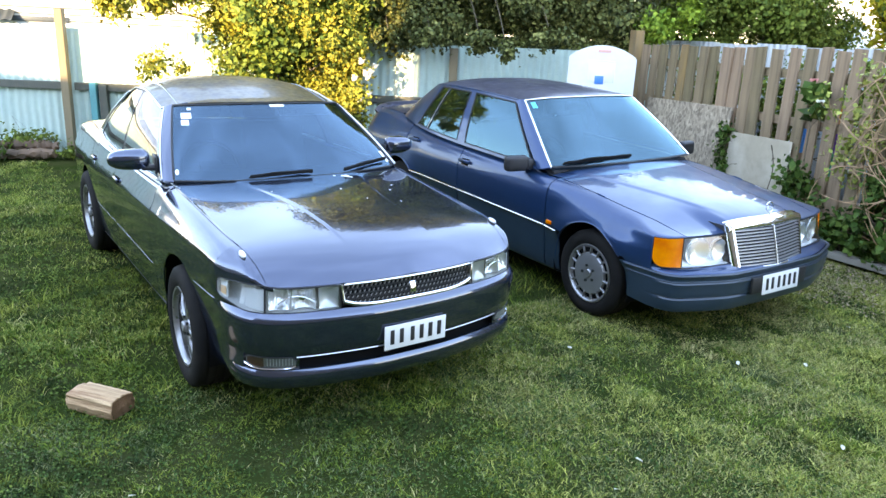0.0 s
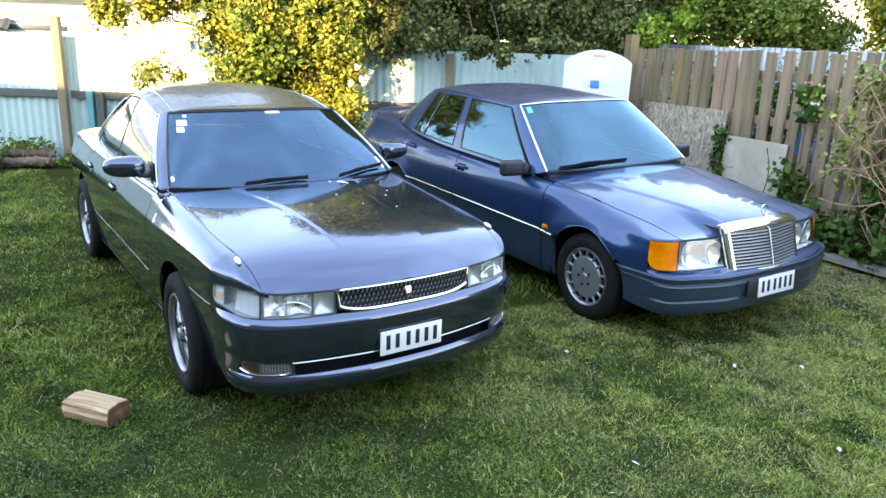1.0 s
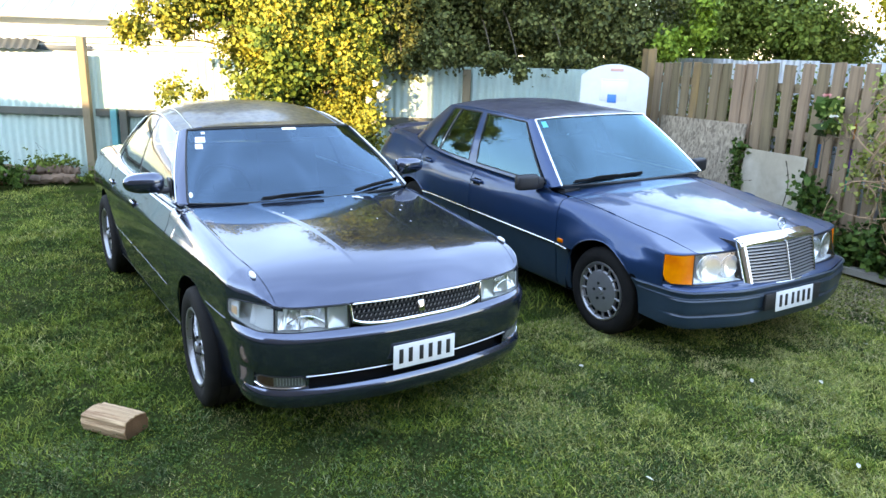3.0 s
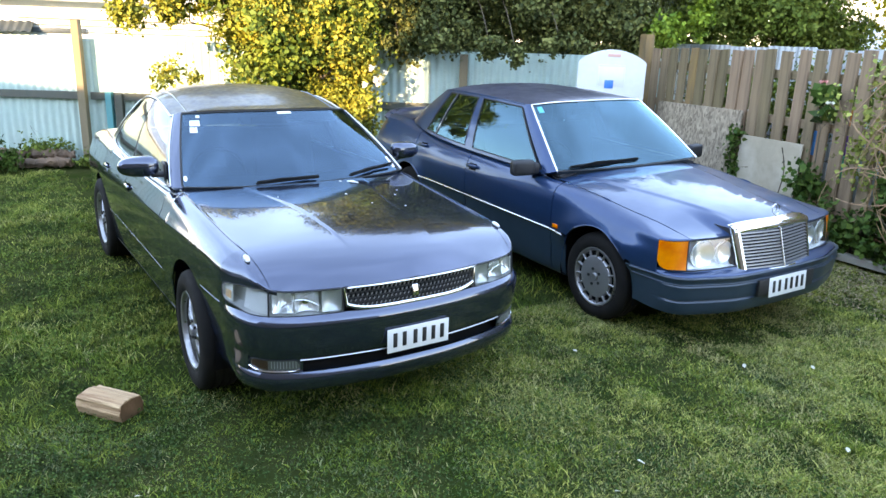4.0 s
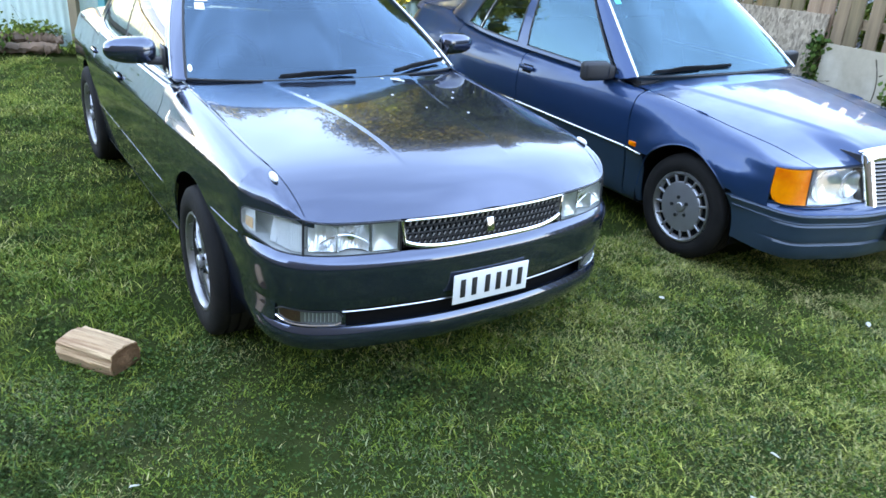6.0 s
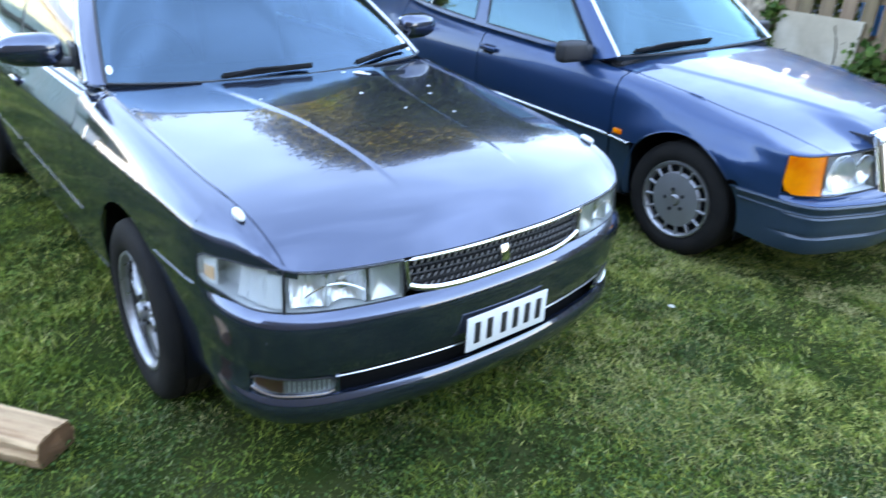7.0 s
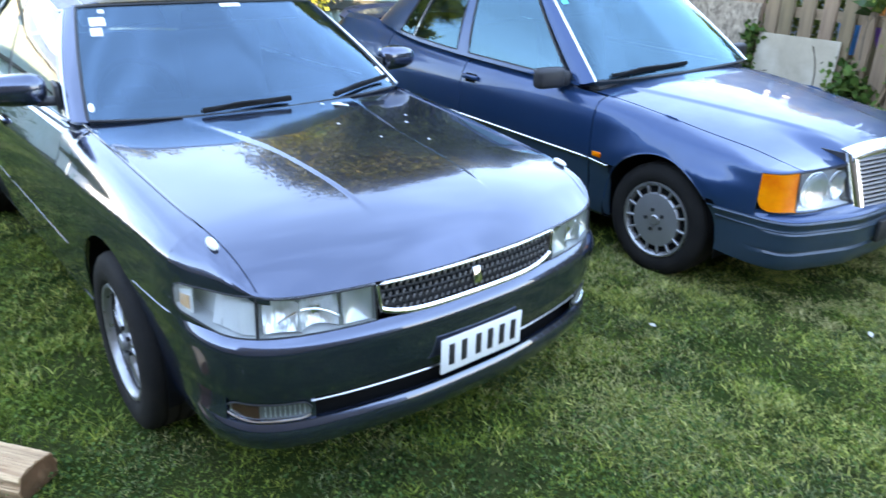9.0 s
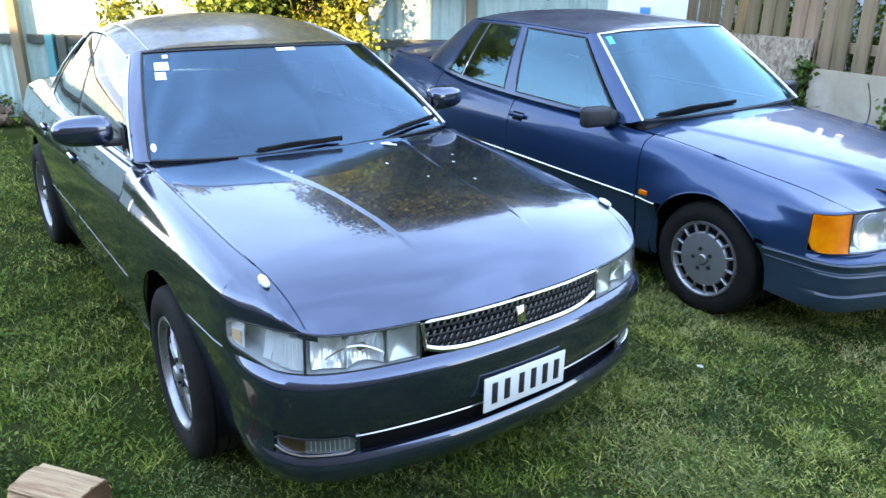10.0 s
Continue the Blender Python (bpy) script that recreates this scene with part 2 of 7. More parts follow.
def shell_data(g, thick, core=CORE):
    """Vertices and faces of a curved plate: a grid of points given thickness inwards."""
    nu, nv = g.shape[:2]
    n = grid_normals(g, core)
    verts = np.concatenate([g.reshape(-1, 3), (g - n * thick).reshape(-1, 3)])
    k, faces = nu * nv, []
    out = np.dot(np.cross(g[1, 0] - g[0, 0], g[0, 1] - g[0, 0]), n[0, 0]) > 0
    for i in range(nu - 1):
        for j in range(nv - 1):
            q = (i * nv + j, (i + 1) * nv + j, (i + 1) * nv + j + 1, i * nv + j + 1)
            faces.append(q if out else q[::-1])
            p = tuple(a + k for a in q)
            faces.append(p[::-1] if out else p)
    ring = [i * nv for i in range(nu)] + [(nu - 1) * nv + j for j in range(1, nv)] + [i * nv + nv - 1 for i in range(nu - 2, -1, -1)] + [j for j in range(nv - 2, 0, -1)]
    for a, b in zip(ring, ring[1:] + ring[:1]):
        q = (b, a, a + k, b + k)
        faces.append(q if out else q[::-1])
    return verts, faces


def shells(name, grids, mat, parent, thick=0.004, label="", core=CORE, sharp=32.0):
    """One mesh out of one or more curved plates."""
    verts, faces, off = [], [], 0
    for g in grids:
        v, f = shell_data(g, thick, core)
        verts.append(v)
        faces += [tuple(a + off for a in q) for q in f]
        off += len(v)
    return link_mesh(name, np.concatenate(verts), faces, mat, parent, label, sharp)


MIRROR = np.array((-1.0, 1.0, 1.0))


def tube_data(path, radius, sides=8, closed=False, flat=1.0):
    path = np.array(path, float)
    n = len(path)
    d = np.gradient(path, axis=0)
    if closed:
        d = np.roll(path, -1, 0) - np.roll(path, 1, 0)
    d /= np.maximum(np.linalg.norm(d, axis=1, keepdims=True), 1e-9)
    up = np.tile((0.0, 0.0, 1.0), (n, 1))
    up[np.abs(d[:, 2]) > 0.9] = (1.0, 0.0, 0.0)
    a = np.cross(d, up)
    a /= np.linalg.norm(a, axis=1, keepdims=True)
    b = np.cross(a, d)
    r = np.broadcast_to(np.asarray(radius, float), (n,))
    verts, faces = [], []
    for i in range(n):
        for k in range(sides):
            t = 2 * math.pi * k / sides
            verts.append(path[i] + r[i] * (math.cos(t) * a[i] + flat * math.sin(t) * b[i]))
    for i in range(n if closed else n - 1):
        j = (i + 1) % n
        for k in range(sides):
            k2 = (k + 1) % sides
            faces.append((i * sides + k, j * sides + k, j * sides + k2, i * sides + k2))
    if not closed:
        faces.append(tuple(range(sides)))
        faces.append(tuple((n - 1) * sides + k for k in range(sides))[::-1])
    return verts, faces


def tubes(name, paths, radius, mat, parent=None, label="", sides=8, closed=False, flat=1.0):
    verts, faces, off = [], [], 0
    for p in paths:
        v, f = tube_data(p, radius, sides, closed, flat)
        verts += v
        faces += [tuple(a + off for a in q) for q in f]
        off += len(v)
    return link_mesh(name, verts, faces, mat, parent, label, 50.0)


def lathe_data(profile, turns=40, axis="x"):
    """profile: (along the axis, radius) pairs, closed into a ring where the first and last radius are above zero."""
    verts, faces, n = [], [], len(profile)
    for i in range(turns):
        t = 2 * math.pi * i / turns
        for a, r in profile:
            verts.append((a, r * math.cos(t), r * math.sin(t)) if axis == "x" else (r * math.cos(t), r * math.sin(t), a))
    for i in range(turns):
        j = (i + 1) % turns
        for k in range(n - 1):
            faces.append((i * n + k, i * n + k + 1, j * n + k + 1, j * n + k))
    return verts, faces


def lathe(name, profile, mat, parent=None, label="", turns=40, axis="x", shift=(0, 0, 0), sharp=32.0):
    v, f = lathe_data(profile, turns, axis)
    bm = bmesh.new()
    vs = [bm.verts.new(Vector(p) + Vector(shift)) for p in v]
    for q in f:
        bm.faces.new([vs[a] for a in q])
    bmesh.ops.remove_doubles(bm, verts=bm.verts, dist=1e-5)
    return part(name, bm, mat, parent, label, sharp)


def box_bm(size, centre=(0, 0, 0), bevel=0.0, segments=2, bm=None, m=None):
    own = bmesh.new()
    bmesh.ops.create_cube(own, size=1.0)
    bmesh.ops.scale(own, vec=size, verts=own.verts)
    if bevel:
        bmesh.ops.bevel(own, geom=own.edges[:], offset=bevel, segments=segments, affect="EDGES", profile=0.5)
    bmesh.ops.transform(own, matrix=(m or Matrix.Identity(4)) @ Matrix.Translation(centre) if m is None else m @ Matrix.Translation(centre), verts=own.verts)
    if bm is None:
        return own
    tmp = bpy.data.meshes.new("tmp")
    own.to_mesh(tmp)
    own.free()
    bm.from_mesh(tmp)
    bpy.data.meshes.remove(tmp)
    return bm


def box(name, size, centre, mat, parent=None, label="", bevel=0.004, m=None):
    return part(name, box_bm(size, centre, bevel, 2, None, m), mat, parent, label)


# ---- cars ----
class CarShape:
    """The outer skin of a car: a belt round the body, lids on top of it and a glasshouse. Front at y = 0, y runs to the tail."""

    def __init__(self, plan, front, side, edge, centre, fillets, blend, base, roof, bulge, ridge=0.0, ridge_x=None, ridge_w=0.012, brow=None, ridge_y=(0.16, 0.5), flares=(), lean=0.0):
        plan = np.array(plan, float)
        self.t = np.r_[0, np.cumsum(np.hypot(*np.diff(plan, axis=0).T))]
        self.px, self.py = spline(self.t, plan[:, 0]), spline(self.t, plan[:, 1])
        self.tf = np.linspace(0, self.t[-1], 1200)
        self.yf, self.xf = np.maximum.accumulate(self.py(self.tf)), self.px(self.tf)
        dx, dy = np.gradient(self.px(self.tf)), np.gradient(self.py(self.tf))
        nx, ny = -dy / np.hypot(dx, dy), dx / np.hypot(dx, dy)
        step, k = self.tf[1], int(0.22 / self.tf[1])
        win = np.hanning(2 * k + 1) / np.hanning(2 * k + 1).sum()
        self.nx = np.convolve(np.r_[-nx[k:0:-1], nx, -nx[-2 : -k - 2 : -1]], win, "valid")
        self.ny = np.convolve(np.r_[ny[k:0:-1], ny, ny[-2 : -k - 2 : -1]], win, "valid")
        length = np.hypot(self.nx, self.ny)
        self.nx, self.ny = self.nx / length, self.ny / length
        self.front, self.side = curve_table(*zip(*front)), curve_table(*zip(*side))
        self.edge, self.centre = curve_table(*zip(*edge)), curve_table(*zip(*centre))
        self.fillet = curve_table(*zip(*fillets))
        self.blend, self.bulge, self.ridge, self.ridge_x, self.ridge_w = blend, bulge, ridge, ridge_x, ridge_w
        self.brow, self.ridge_y, self.flares, self.lean = brow, ridge_y, flares, lean
        k = np.arange(len(base))
        self.base = [curve_table(k, c) for c in np.array(base, float).T]
        self.roof = [curve_table(k, c) for c in np.array(roof, float).T]
        top = self.belt(self.tf, self.edge(self.py(self.tf)))
        self.tx, self.ty, self.tz = top[:, 0], np.maximum.accumulate(top[:, 1]), top[:, 2]
        lead = self.belt(self.tf, float(self.edge(0.0)) - self.fillet(self.py(self.tf)))
        n = int(np.argmax(lead[:, 0] > 0.775)) + 1
        self.front_line = (np.maximum.accumulate(lead[:n, 0]), lead[:n, 1])

    def at_y(self, y):
        return np.interp(y, self.yf, self.tf)

    def at_x(self, x):
        n = len(self.tf) // 3
        return np.interp(x, np.maximum.accumulate(self.xf[:n]), self.tf[:n])

    def belt(self, t, z, out=0.0):
        t, z = np.broadcast_arrays(np.asarray(t, float), np.asarray(z, float))
        x, y = self.px(t), self.py(t)
        nx, ny = np.interp(t, self.tf, self.nx), np.interp(t, self.tf, self.ny)
        w = 1 - smooth(y, *self.blend)
        inset = w * self.front(z) + (1 - w) * self.side(z)
        r = self.fillet(y)
        d = np.clip(1 - (self.edge(y) - z) / r, 0, 1)
        for yc, zc, rad, amount, width in self.flares:
            far = np.hypot(y - yc, z - zc) - rad
            inset = inset - amount * np.exp(-np.maximum(far, 0) ** 2 / width**2) * smooth(z, zc + 0.12, zc + 0.26)
        if self.lean:
            # the front wings lean in above the wheel arch
            rise = np.maximum(0, z - 0.60)
            inset = inset + self.lean * rise * smooth(rise, 0, 0.07) * smooth(y, 0.30, 0.55) * (1 - smooth(y, 0.72, 1.36))
        inset = inset + r * (1 - np.sqrt(np.maximum(0, 1 - d**2))) - out
        return np.stack([x + inset * nx, y + inset * ny, z], -1)

    def half_width(self, y):
        return np.interp(y, self.ty, self.tx)

    def lid(self, x, y):
        xe = np.maximum(self.half_width(y), 0.05)
        u = np.clip(np.abs(x) / xe, 0, 1)
        rise = 1 - u**2.2
        if self.brow:
            rise = rise * (1 - (1 - smooth(y, self.brow[1], self.brow[2])) * smooth(np.abs(x), self.brow[0] - 0.09, self.brow[0] + 0.06))
        rim = np.interp(y, self.ty, self.tz)
        z = rim + (self.centre(y) - rim) * rise
        if self.ridge:
            xr = self.ridge_x(np.asarray(y))
            z = z + self.ridge * (1 - smooth(np.abs(x), xr - self.ridge_w, xr + 0.002)) * smooth(y, *self.ridge_y) * (1 - smooth(y, 1.5, 1.7))
        return z

    def glass(self, k, w, out=0.0):
        k, w = np.broadcast_arrays(np.asarray(k, float), np.asarray(w, float))
        b = np.stack([f(k) for f in self.base], -1)
        r = np.stack([f(k) for f in self.roof], -1)
        e = 1e-3
        d = np.stack([f(k + e) - f(k - e) for f in self.base], -1)
        n = np.stack([d[..., 1], -d[..., 0]], -1)
        n = np.where((k < 2 * e)[..., None], (0.0, -1.0), n)
        n /= np.maximum(np.linalg.norm(n, axis=-1, keepdims=True), 1e-9)
        p = b * (1 - w[..., None]) + r * w[..., None]
        p[..., :2] += n * (self.bulge * 4 * w * (1 - w) + out)[..., None]
        return p

    # patches, as grids of points on the +x side
    def belt_patch(self, t0, t1, z0, z1, nu=24, nv=10, out=0.0, both=False):
        u = np.linspace(-1 if both else 0, 1, nu)
        v = np.linspace(0, 1, nv)
        grid = []
        for a in u:
            row = []
            s = abs(a)
            for b in v:
                zz0, zz1 = (f(s) if callable(f) else f for f in (z0, z1))
                z = zz0 + (zz1 - zz0) * b
                ta, tb = (f(z) if callable(f) else f for f in (t0, t1))
                t = ta + (tb - ta) * s
                p = self.belt(t, z, out)
                row.append(p * (MIRROR if a < 0 else 1))
            grid.append(row)
        return np.array(grid)

    def flank(self, ys, low, high, nv=12, inner=None, gap=0.0):
        """A side panel: columns at ys from height low(y) to high(y), and on over the shoulder to x = inner(y)."""
        grid = []
        for y in ys:
            t = self.at_y(y)
            z0, z1 = low(y), high(y)
            v = np.linspace(0, 1, nv) ** 0.8
            col = list(self.belt(np.full(nv, t), z0 + (z1 - z0) * v))
            if inner is not None:
                xa, ya = col[-1][0], col[-1][1]
                for f in np.linspace(0, 1, 5)[1:]:
                    x = xa + (inner(ya) - xa) * f
                    col.append(np.array((x, ya, self.lid(x, ya))))
            grid.append(col)
        return np.array(grid)

    def hood(self, half, rear, nu=261, nw=40, gap=0.004):
        """The bonnet: half(y) is its half width, rear(x) its back edge."""
        fx, fy = self.front_line
        grid = []
        x0 = half(0.2)
        for u in np.linspace(-1, 1, nu):
            col = []
            for w in np.linspace(0, 1, nw):
                ye = np.interp(x0, fx, fy) * (1 - w) + rear(x0) * w
                x = u * half(ye)
                y = (np.interp(abs(u) * x0, fx, fy) + gap) * (1 - w) + rear(x) * w
                col.append((x, y, self.lid(x, y)))
            grid.append(col)
        return np.array(grid)

    def boot(self, half, front, nu=31, nw=16, gap=0.01):
        grid = []
        end = self.ty[-1]
        for u in np.linspace(-1, 1, nu):
            col = []
            for w in np.linspace(0, 1, nw):
                y0, y1 = front(u * half), end - gap - 0.10 * abs(u) ** 3
                y = y0 + (y1 - y0) * w
                x = u * half
                col.append((x, y, self.lid(x, y)))
            grid.append(col)
        return np.array(grid)

    def glass_patch(self, k0, k1, w0=0.0, w1=1.0, nu=18, nw=10, out=0.0, both=False):
        grid = []
        for a in np.linspace(-1 if both else 0, 1, nu):
            row = []
            for w in np.linspace(0, 1, nw):
                s = abs(a)
                ka, kb = (f(w) if callable(f) else f for f in (k0, k1))
                k = ka + (kb - ka) * s
                wa, wb = (f(k) if callable(f) else f for f in (w0, w1))
                p = self.glass(np.array(k), np.array(wa + (wb - wa) * w), out)
                row.append(p * (MIRROR if a < 0 else 1))
            grid.append(row)
        return np.array(grid)

    def roof_skin(self, k0, k1, crown, nu=25, nw=24, lip=0.0):
        grid = []
        c0 = np.array([f(0.0) for f in self.roof])
        kz = len(np.atleast_1d(self.base[0](np.arange(50)))) and self.last
        c1 = np.array([f(float(kz)) for f in self.roof])
        e0, e1 = (np.array([f(k) for f in self.roof]) for k in (k0, k1))
        for u in np.linspace(-1, 1, nu):
            row = []
            for w in np.linspace(0, 1, nw):
                e = np.array([f(k0 + (k1 - k0) * w) for f in self.roof])
                bow = (1 - u * u) * ((c0[1] - e0[1]) * (1 - w) ** 2 + (c1[1] - e1[1]) * w**2)
                rise = (1 - abs(u) ** 2.8) * (crown * 4 * w * (1 - w) + (c0[2] - e0[2]) * (1 - w) + (c1[2] - e1[2]) * w)
                row.append((u * e[0], e[1] + bow, e[2] + rise))
            grid.append(row)
        return np.array(grid)

    last = 8


def arch_low(wheels, radius, sill, seam=None):
    """Lower edge of the side panels: the sill, lifted over the wheels."""
    def low(y):
        z = sill(y) if callable(sill) else sill
        for yc, zc in wheels:
            d = radius**2 - (y - yc) ** 2
            if d > 0:
                z = max(z, zc + math.sqrt(d))
        if seam is not None and y < seam[0]:
            z = max(z, seam[1])
        return z
    return low


def columns(y0, y1, wheels, radius, step=0.06):
    ys = set(np.linspace(y0, y1, max(3, int((y1 - y0) / step))))
    for yc, _ in wheels:
        for a in np.linspace(0, math.pi, 25):
            ys.add(yc - radius * math.cos(a))
        ys |= {yc - radius - 1e-3, yc + radius + 1e-3}
    return sorted(y for y in ys if y0 - 1e-9 <= y <= y1 + 1e-9)


def pair(name, grid, mat, parent, thick=0.004, label="", core=CORE):
    """The same panel on both sides of the car."""
    return [shells(name, [grid], mat, parent, thick, label, core), shells(name, [grid * MIRROR], mat, parent, thick, label, core)]


def tyre(parent, radius, width, rim):
    h = width / 2
    prof = [(-h * 0.80, rim), (-h * 0.98, rim + 0.02), (-h * 1.04, (rim + radius) / 2), (-h * 0.97, radius - 0.03), (-h * 0.86, radius - 0.010), (-h * 0.72, radius - 0.003)]
    for c in (-0.42, 0.0, 0.42):
        prof += [(h * (c - 0.16), radius), (h * (c - 0.05), radius - 0.001), (h * (c - 0.045), radius - 0.008), (h * (c + 0.045), radius - 0.008), (h * (c + 0.05), radius - 0.001), (h * (c + 0.16), radius)]
    prof += [(h * 0.72, radius - 0.003), (h * 0.86, radius - 0.010), (h * 0.97, radius - 0.03), (h * 1.04, (rim + radius) / 2), (h * 0.98, rim + 0.02), (h * 0.80, rim), (-h * 0.80, rim)]
    return lathe("tyre", prof, RUBBER, parent, "", 56, sharp=40)


def rim_barrel(bm, rim, width, face):
    """Dished rim ring; the face of the wheel looks to -x."""
    h = width / 2
    v, f = lathe_data([(-h * 0.84, rim + 0.006), (-h * 0.90, rim), (-h * 0.88, rim - 0.012), (-h * 0.70, rim - 0.02), (h * 0.6, rim - 0.028), (h * 0.6, rim - 0.02), (-h * 0.6, rim - 0.006), (-h * 0.80, rim + 0.006), (-h * 0.84, rim + 0.006)], 48)
    vs = [bm.verts.new(p) for p in v]
    for q in f:
        bm.faces.new([vs[a] for a in q])


def bolts(parent, x, ring, size, mat, count=5):
    for i in range(count):
        a = 2 * math.pi * i / count + 0.3
        bm = bmesh.new()
        bmesh.ops.create_cone(bm, cap_ends=True, segments=8, radius1=size, radius2=size * 0.8, depth=0.014, matrix=pose(x, ring * math.sin(a), ring * math.cos(a), 0, 90, 0))
        part("wheel_bolt", bm, mat, parent)


def spoke_wheel(car, m, radius, width, rim):
    """Silver alloy wheel: a broad polished lip and five forked spokes set deep in a dark barrel."""
    w = new("wheel")
    w.parent, w.matrix_basis = car, m
    tyre(w, radius, width, rim)
    h = width / 2
    lathe("rim_lip", [(-h * 0.84, rim + 0.006), (-h * 0.93, rim + 0.002), (-h * 0.92, rim - 0.008), (-h * 0.78, rim - 0.017), (-h * 0.62, rim - 0.018), (h * 0.6, rim - 0.022), (h * 0.6, rim - 0.02), (-h * 0.6, rim - 0.006), (-h * 0.84, rim + 0.006)], ALLOY, w, "polished alloy rim lip", 56)
    bm = bmesh.new()
    for i in range(5):
        for side in (-1, 1):
            turn = Matrix.Rotation(2 * math.pi * i / 5 + 0.25, 4, "X")
            pts = [(0.040, side * 0.010, -h * 0.60, 0.017), (0.085, side * 0.014, -h * 0.64, 0.013), (0.135, side * 0.028, -h * 0.60, 0.012), (rim - 0.024, side * 0.052, -h * 0.48, 0.017)]
            for (r0, s0, x0, w0), (r1, s1, x1, w1) in zip(pts, pts[1:]):
                vs = []
                for r, s, x, wd in ((r0, s0, x0, w0), (r1, s1, x1, w1)):
                    for dx, ds in ((0, -1.0), (-0.011, -0.5), (-0.011, 0.5), (0, 1.0), (0.024, 0.8), (0.024, -0.8)):
                        vs.append(bm.verts.new(turn @ Vector((x + dx, s + ds * wd, r))))
                for k in range(6):
                    bm.faces.new((vs[k], vs[(k + 1) % 6], vs[6 + (k + 1) % 6], vs[6 + k]))
                bm.faces.new(vs[5::-1])
                bm.faces.new(vs[6:])
    v, f = lathe_data([(-h * 0.72, 0.001), (-h * 0.74, 0.03), (-h * 0.70, 0.058), (-h * 0.45, 0.078), (-h * 0.25, 0.078), (-h * 0.25, 0.001)], 30)
    vs = [bm.verts.new(p) for p in v]
    for q in f:
        bm.faces.new([vs[a] for a in q])
    part("rim_spokes", bm, ALLOY, w, "silver forked alloy spokes", 35)
    lathe("hub_cap", [(-h * 0.92, 0.001), (-h * 0.92, 0.026), (-h * 0.86, 0.031), (-h * 0.70, 0.032)], ALLOY_GREY, w, turns=24)
    bolts(w, -h * 0.74, 0.050, 0.010, BLACK_PLASTIC)
    lathe("barrel", [(-h * 0.66, rim - 0.0195), (-h * 0.2, rim - 0.026), (h * 0.35, 0.165), (h * 0.40, 0.02)], BARREL, w, "dark brake space behind the spokes", 36)
    lathe("brake_disc", [(-h * 0.02, 0.06), (-h * 0.02, 0.140), (h * 0.08, 0.140), (h * 0.08, 0.06), (-h * 0.02, 0.06)], BRAKE_STEEL, w, "dull brake disc")
    return w


def slot_wheel(car, m, radius, width, rim):
    """Flat grey alloy disc wheel with a ring of fifteen square holes."""
    w = new("wheel")
    w.parent, w.matrix_basis = car, m
    tyre(w, radius, width, rim)
    bm = bmesh.new()
    rim_barrel(bm, rim, width, 0)
    h = width / 2
    disc = [(-h * 0.86, 0.030), (-h * 0.90, 0.034), (-h * 0.92, 0.11), (-h * 0.88, 0.144), (-h * 0.80, 0.150), (-h * 0.66, 0.150), (-h * 0.66, 0.001), (-h * 0.82, 0.001)]
    v, f = lathe_data(disc, 60)
    vs = [bm.verts.new(p) for p in v]
    for q in f:
        bm.faces.new([vs[a] for a in q])
    for i in range(15):
        turn = Matrix.Rotation(2 * math.pi * i / 15, 4, "X")
        box_bm((0.020, 0.013, rim - 0.150), (-h * 0.80, 0, (rim + 0.130) / 2), 0.003, 1, bm, turn)
    part("rim", bm, ALLOY_GREY, w, "grey alloy disc rim with fifteen holes", 35)
    lathe("rim_lip", [(-h * 0.86, rim + 0.007), (-h * 0.96, rim + 0.003), (-h * 0.955, rim - 0.006), (-h * 0.85, rim - 0.014), (-h * 0.80, rim - 0.014), (-h * 0.80, rim), (-h * 0.86, rim + 0.007)], ALLOY, w, "polished outer rim lip", 56)
    lathe("hole_backing", [(-h * 0.68, 0.138), (-h * 0.66, rim - 0.006)], DARK, w)
    lathe("brake_drum", [(-h * 0.35, 0.001), (-h * 0.35, 0.185), (h * 0.2, 0.185)], DARK, w)
    bolts(w, -h * 0.92, 0.058, 0.011, BLACK_PLASTIC)
    lathe("hub_cap", [(-h * 1.0, 0.001), (-h * 1.0, 0.024), (-h * 0.95, 0.030), (-h * 0.86, 0.031)], ALLOY, w, turns=28)
    return w


def wheel_well(car, yc, zc, radius, side, inner=0.50, outer=0.845):
    """Dark liner over a wheel."""
    grid = []
    for x in np.linspace(inner, outer, 5):
        grid.append([(side * x, yc - (radius) * math.cos(a), zc + (radius) * math.sin(a)) for a in np.linspace(-0.25, math.pi + 0.25, 26)])
    a = np.array(grid)
    disc = np.array([[(side * inner, yc - r * math.cos(t), zc + r * math.sin(t)) for t in np.linspace(-0.25, math.pi + 0.25, 26)] for r in (0.05, radius)])
    return shells("wheel_arch_liner", [a, disc], DARK, car, 0.004, core=np.array((side * 0.6, yc, zc + 3)))


def number_plate(car, y, z, lean=0.0, width=0.36, tall=0.125, slant=0.0):
    """White plate whose characters are plain dark bars."""
    plate = box("number_plate", (width, 0.006, tall), (0, 0, 0), PLATE_WHITE, car, "white number plate with black characters", 0.002)
    plate.matrix_basis = pose(0, y, z, lean, slant, 0)
    for i in range(6):
        x = (-2.5 + i) * width * 0.148 + (-0.004 if i < 2 else 0.006)
        box("plate_character", (width * 0.062, 0.004, tall * 0.60), (x, -0.0045, 0.002), INK, plate, bevel=0.001)
    return plate


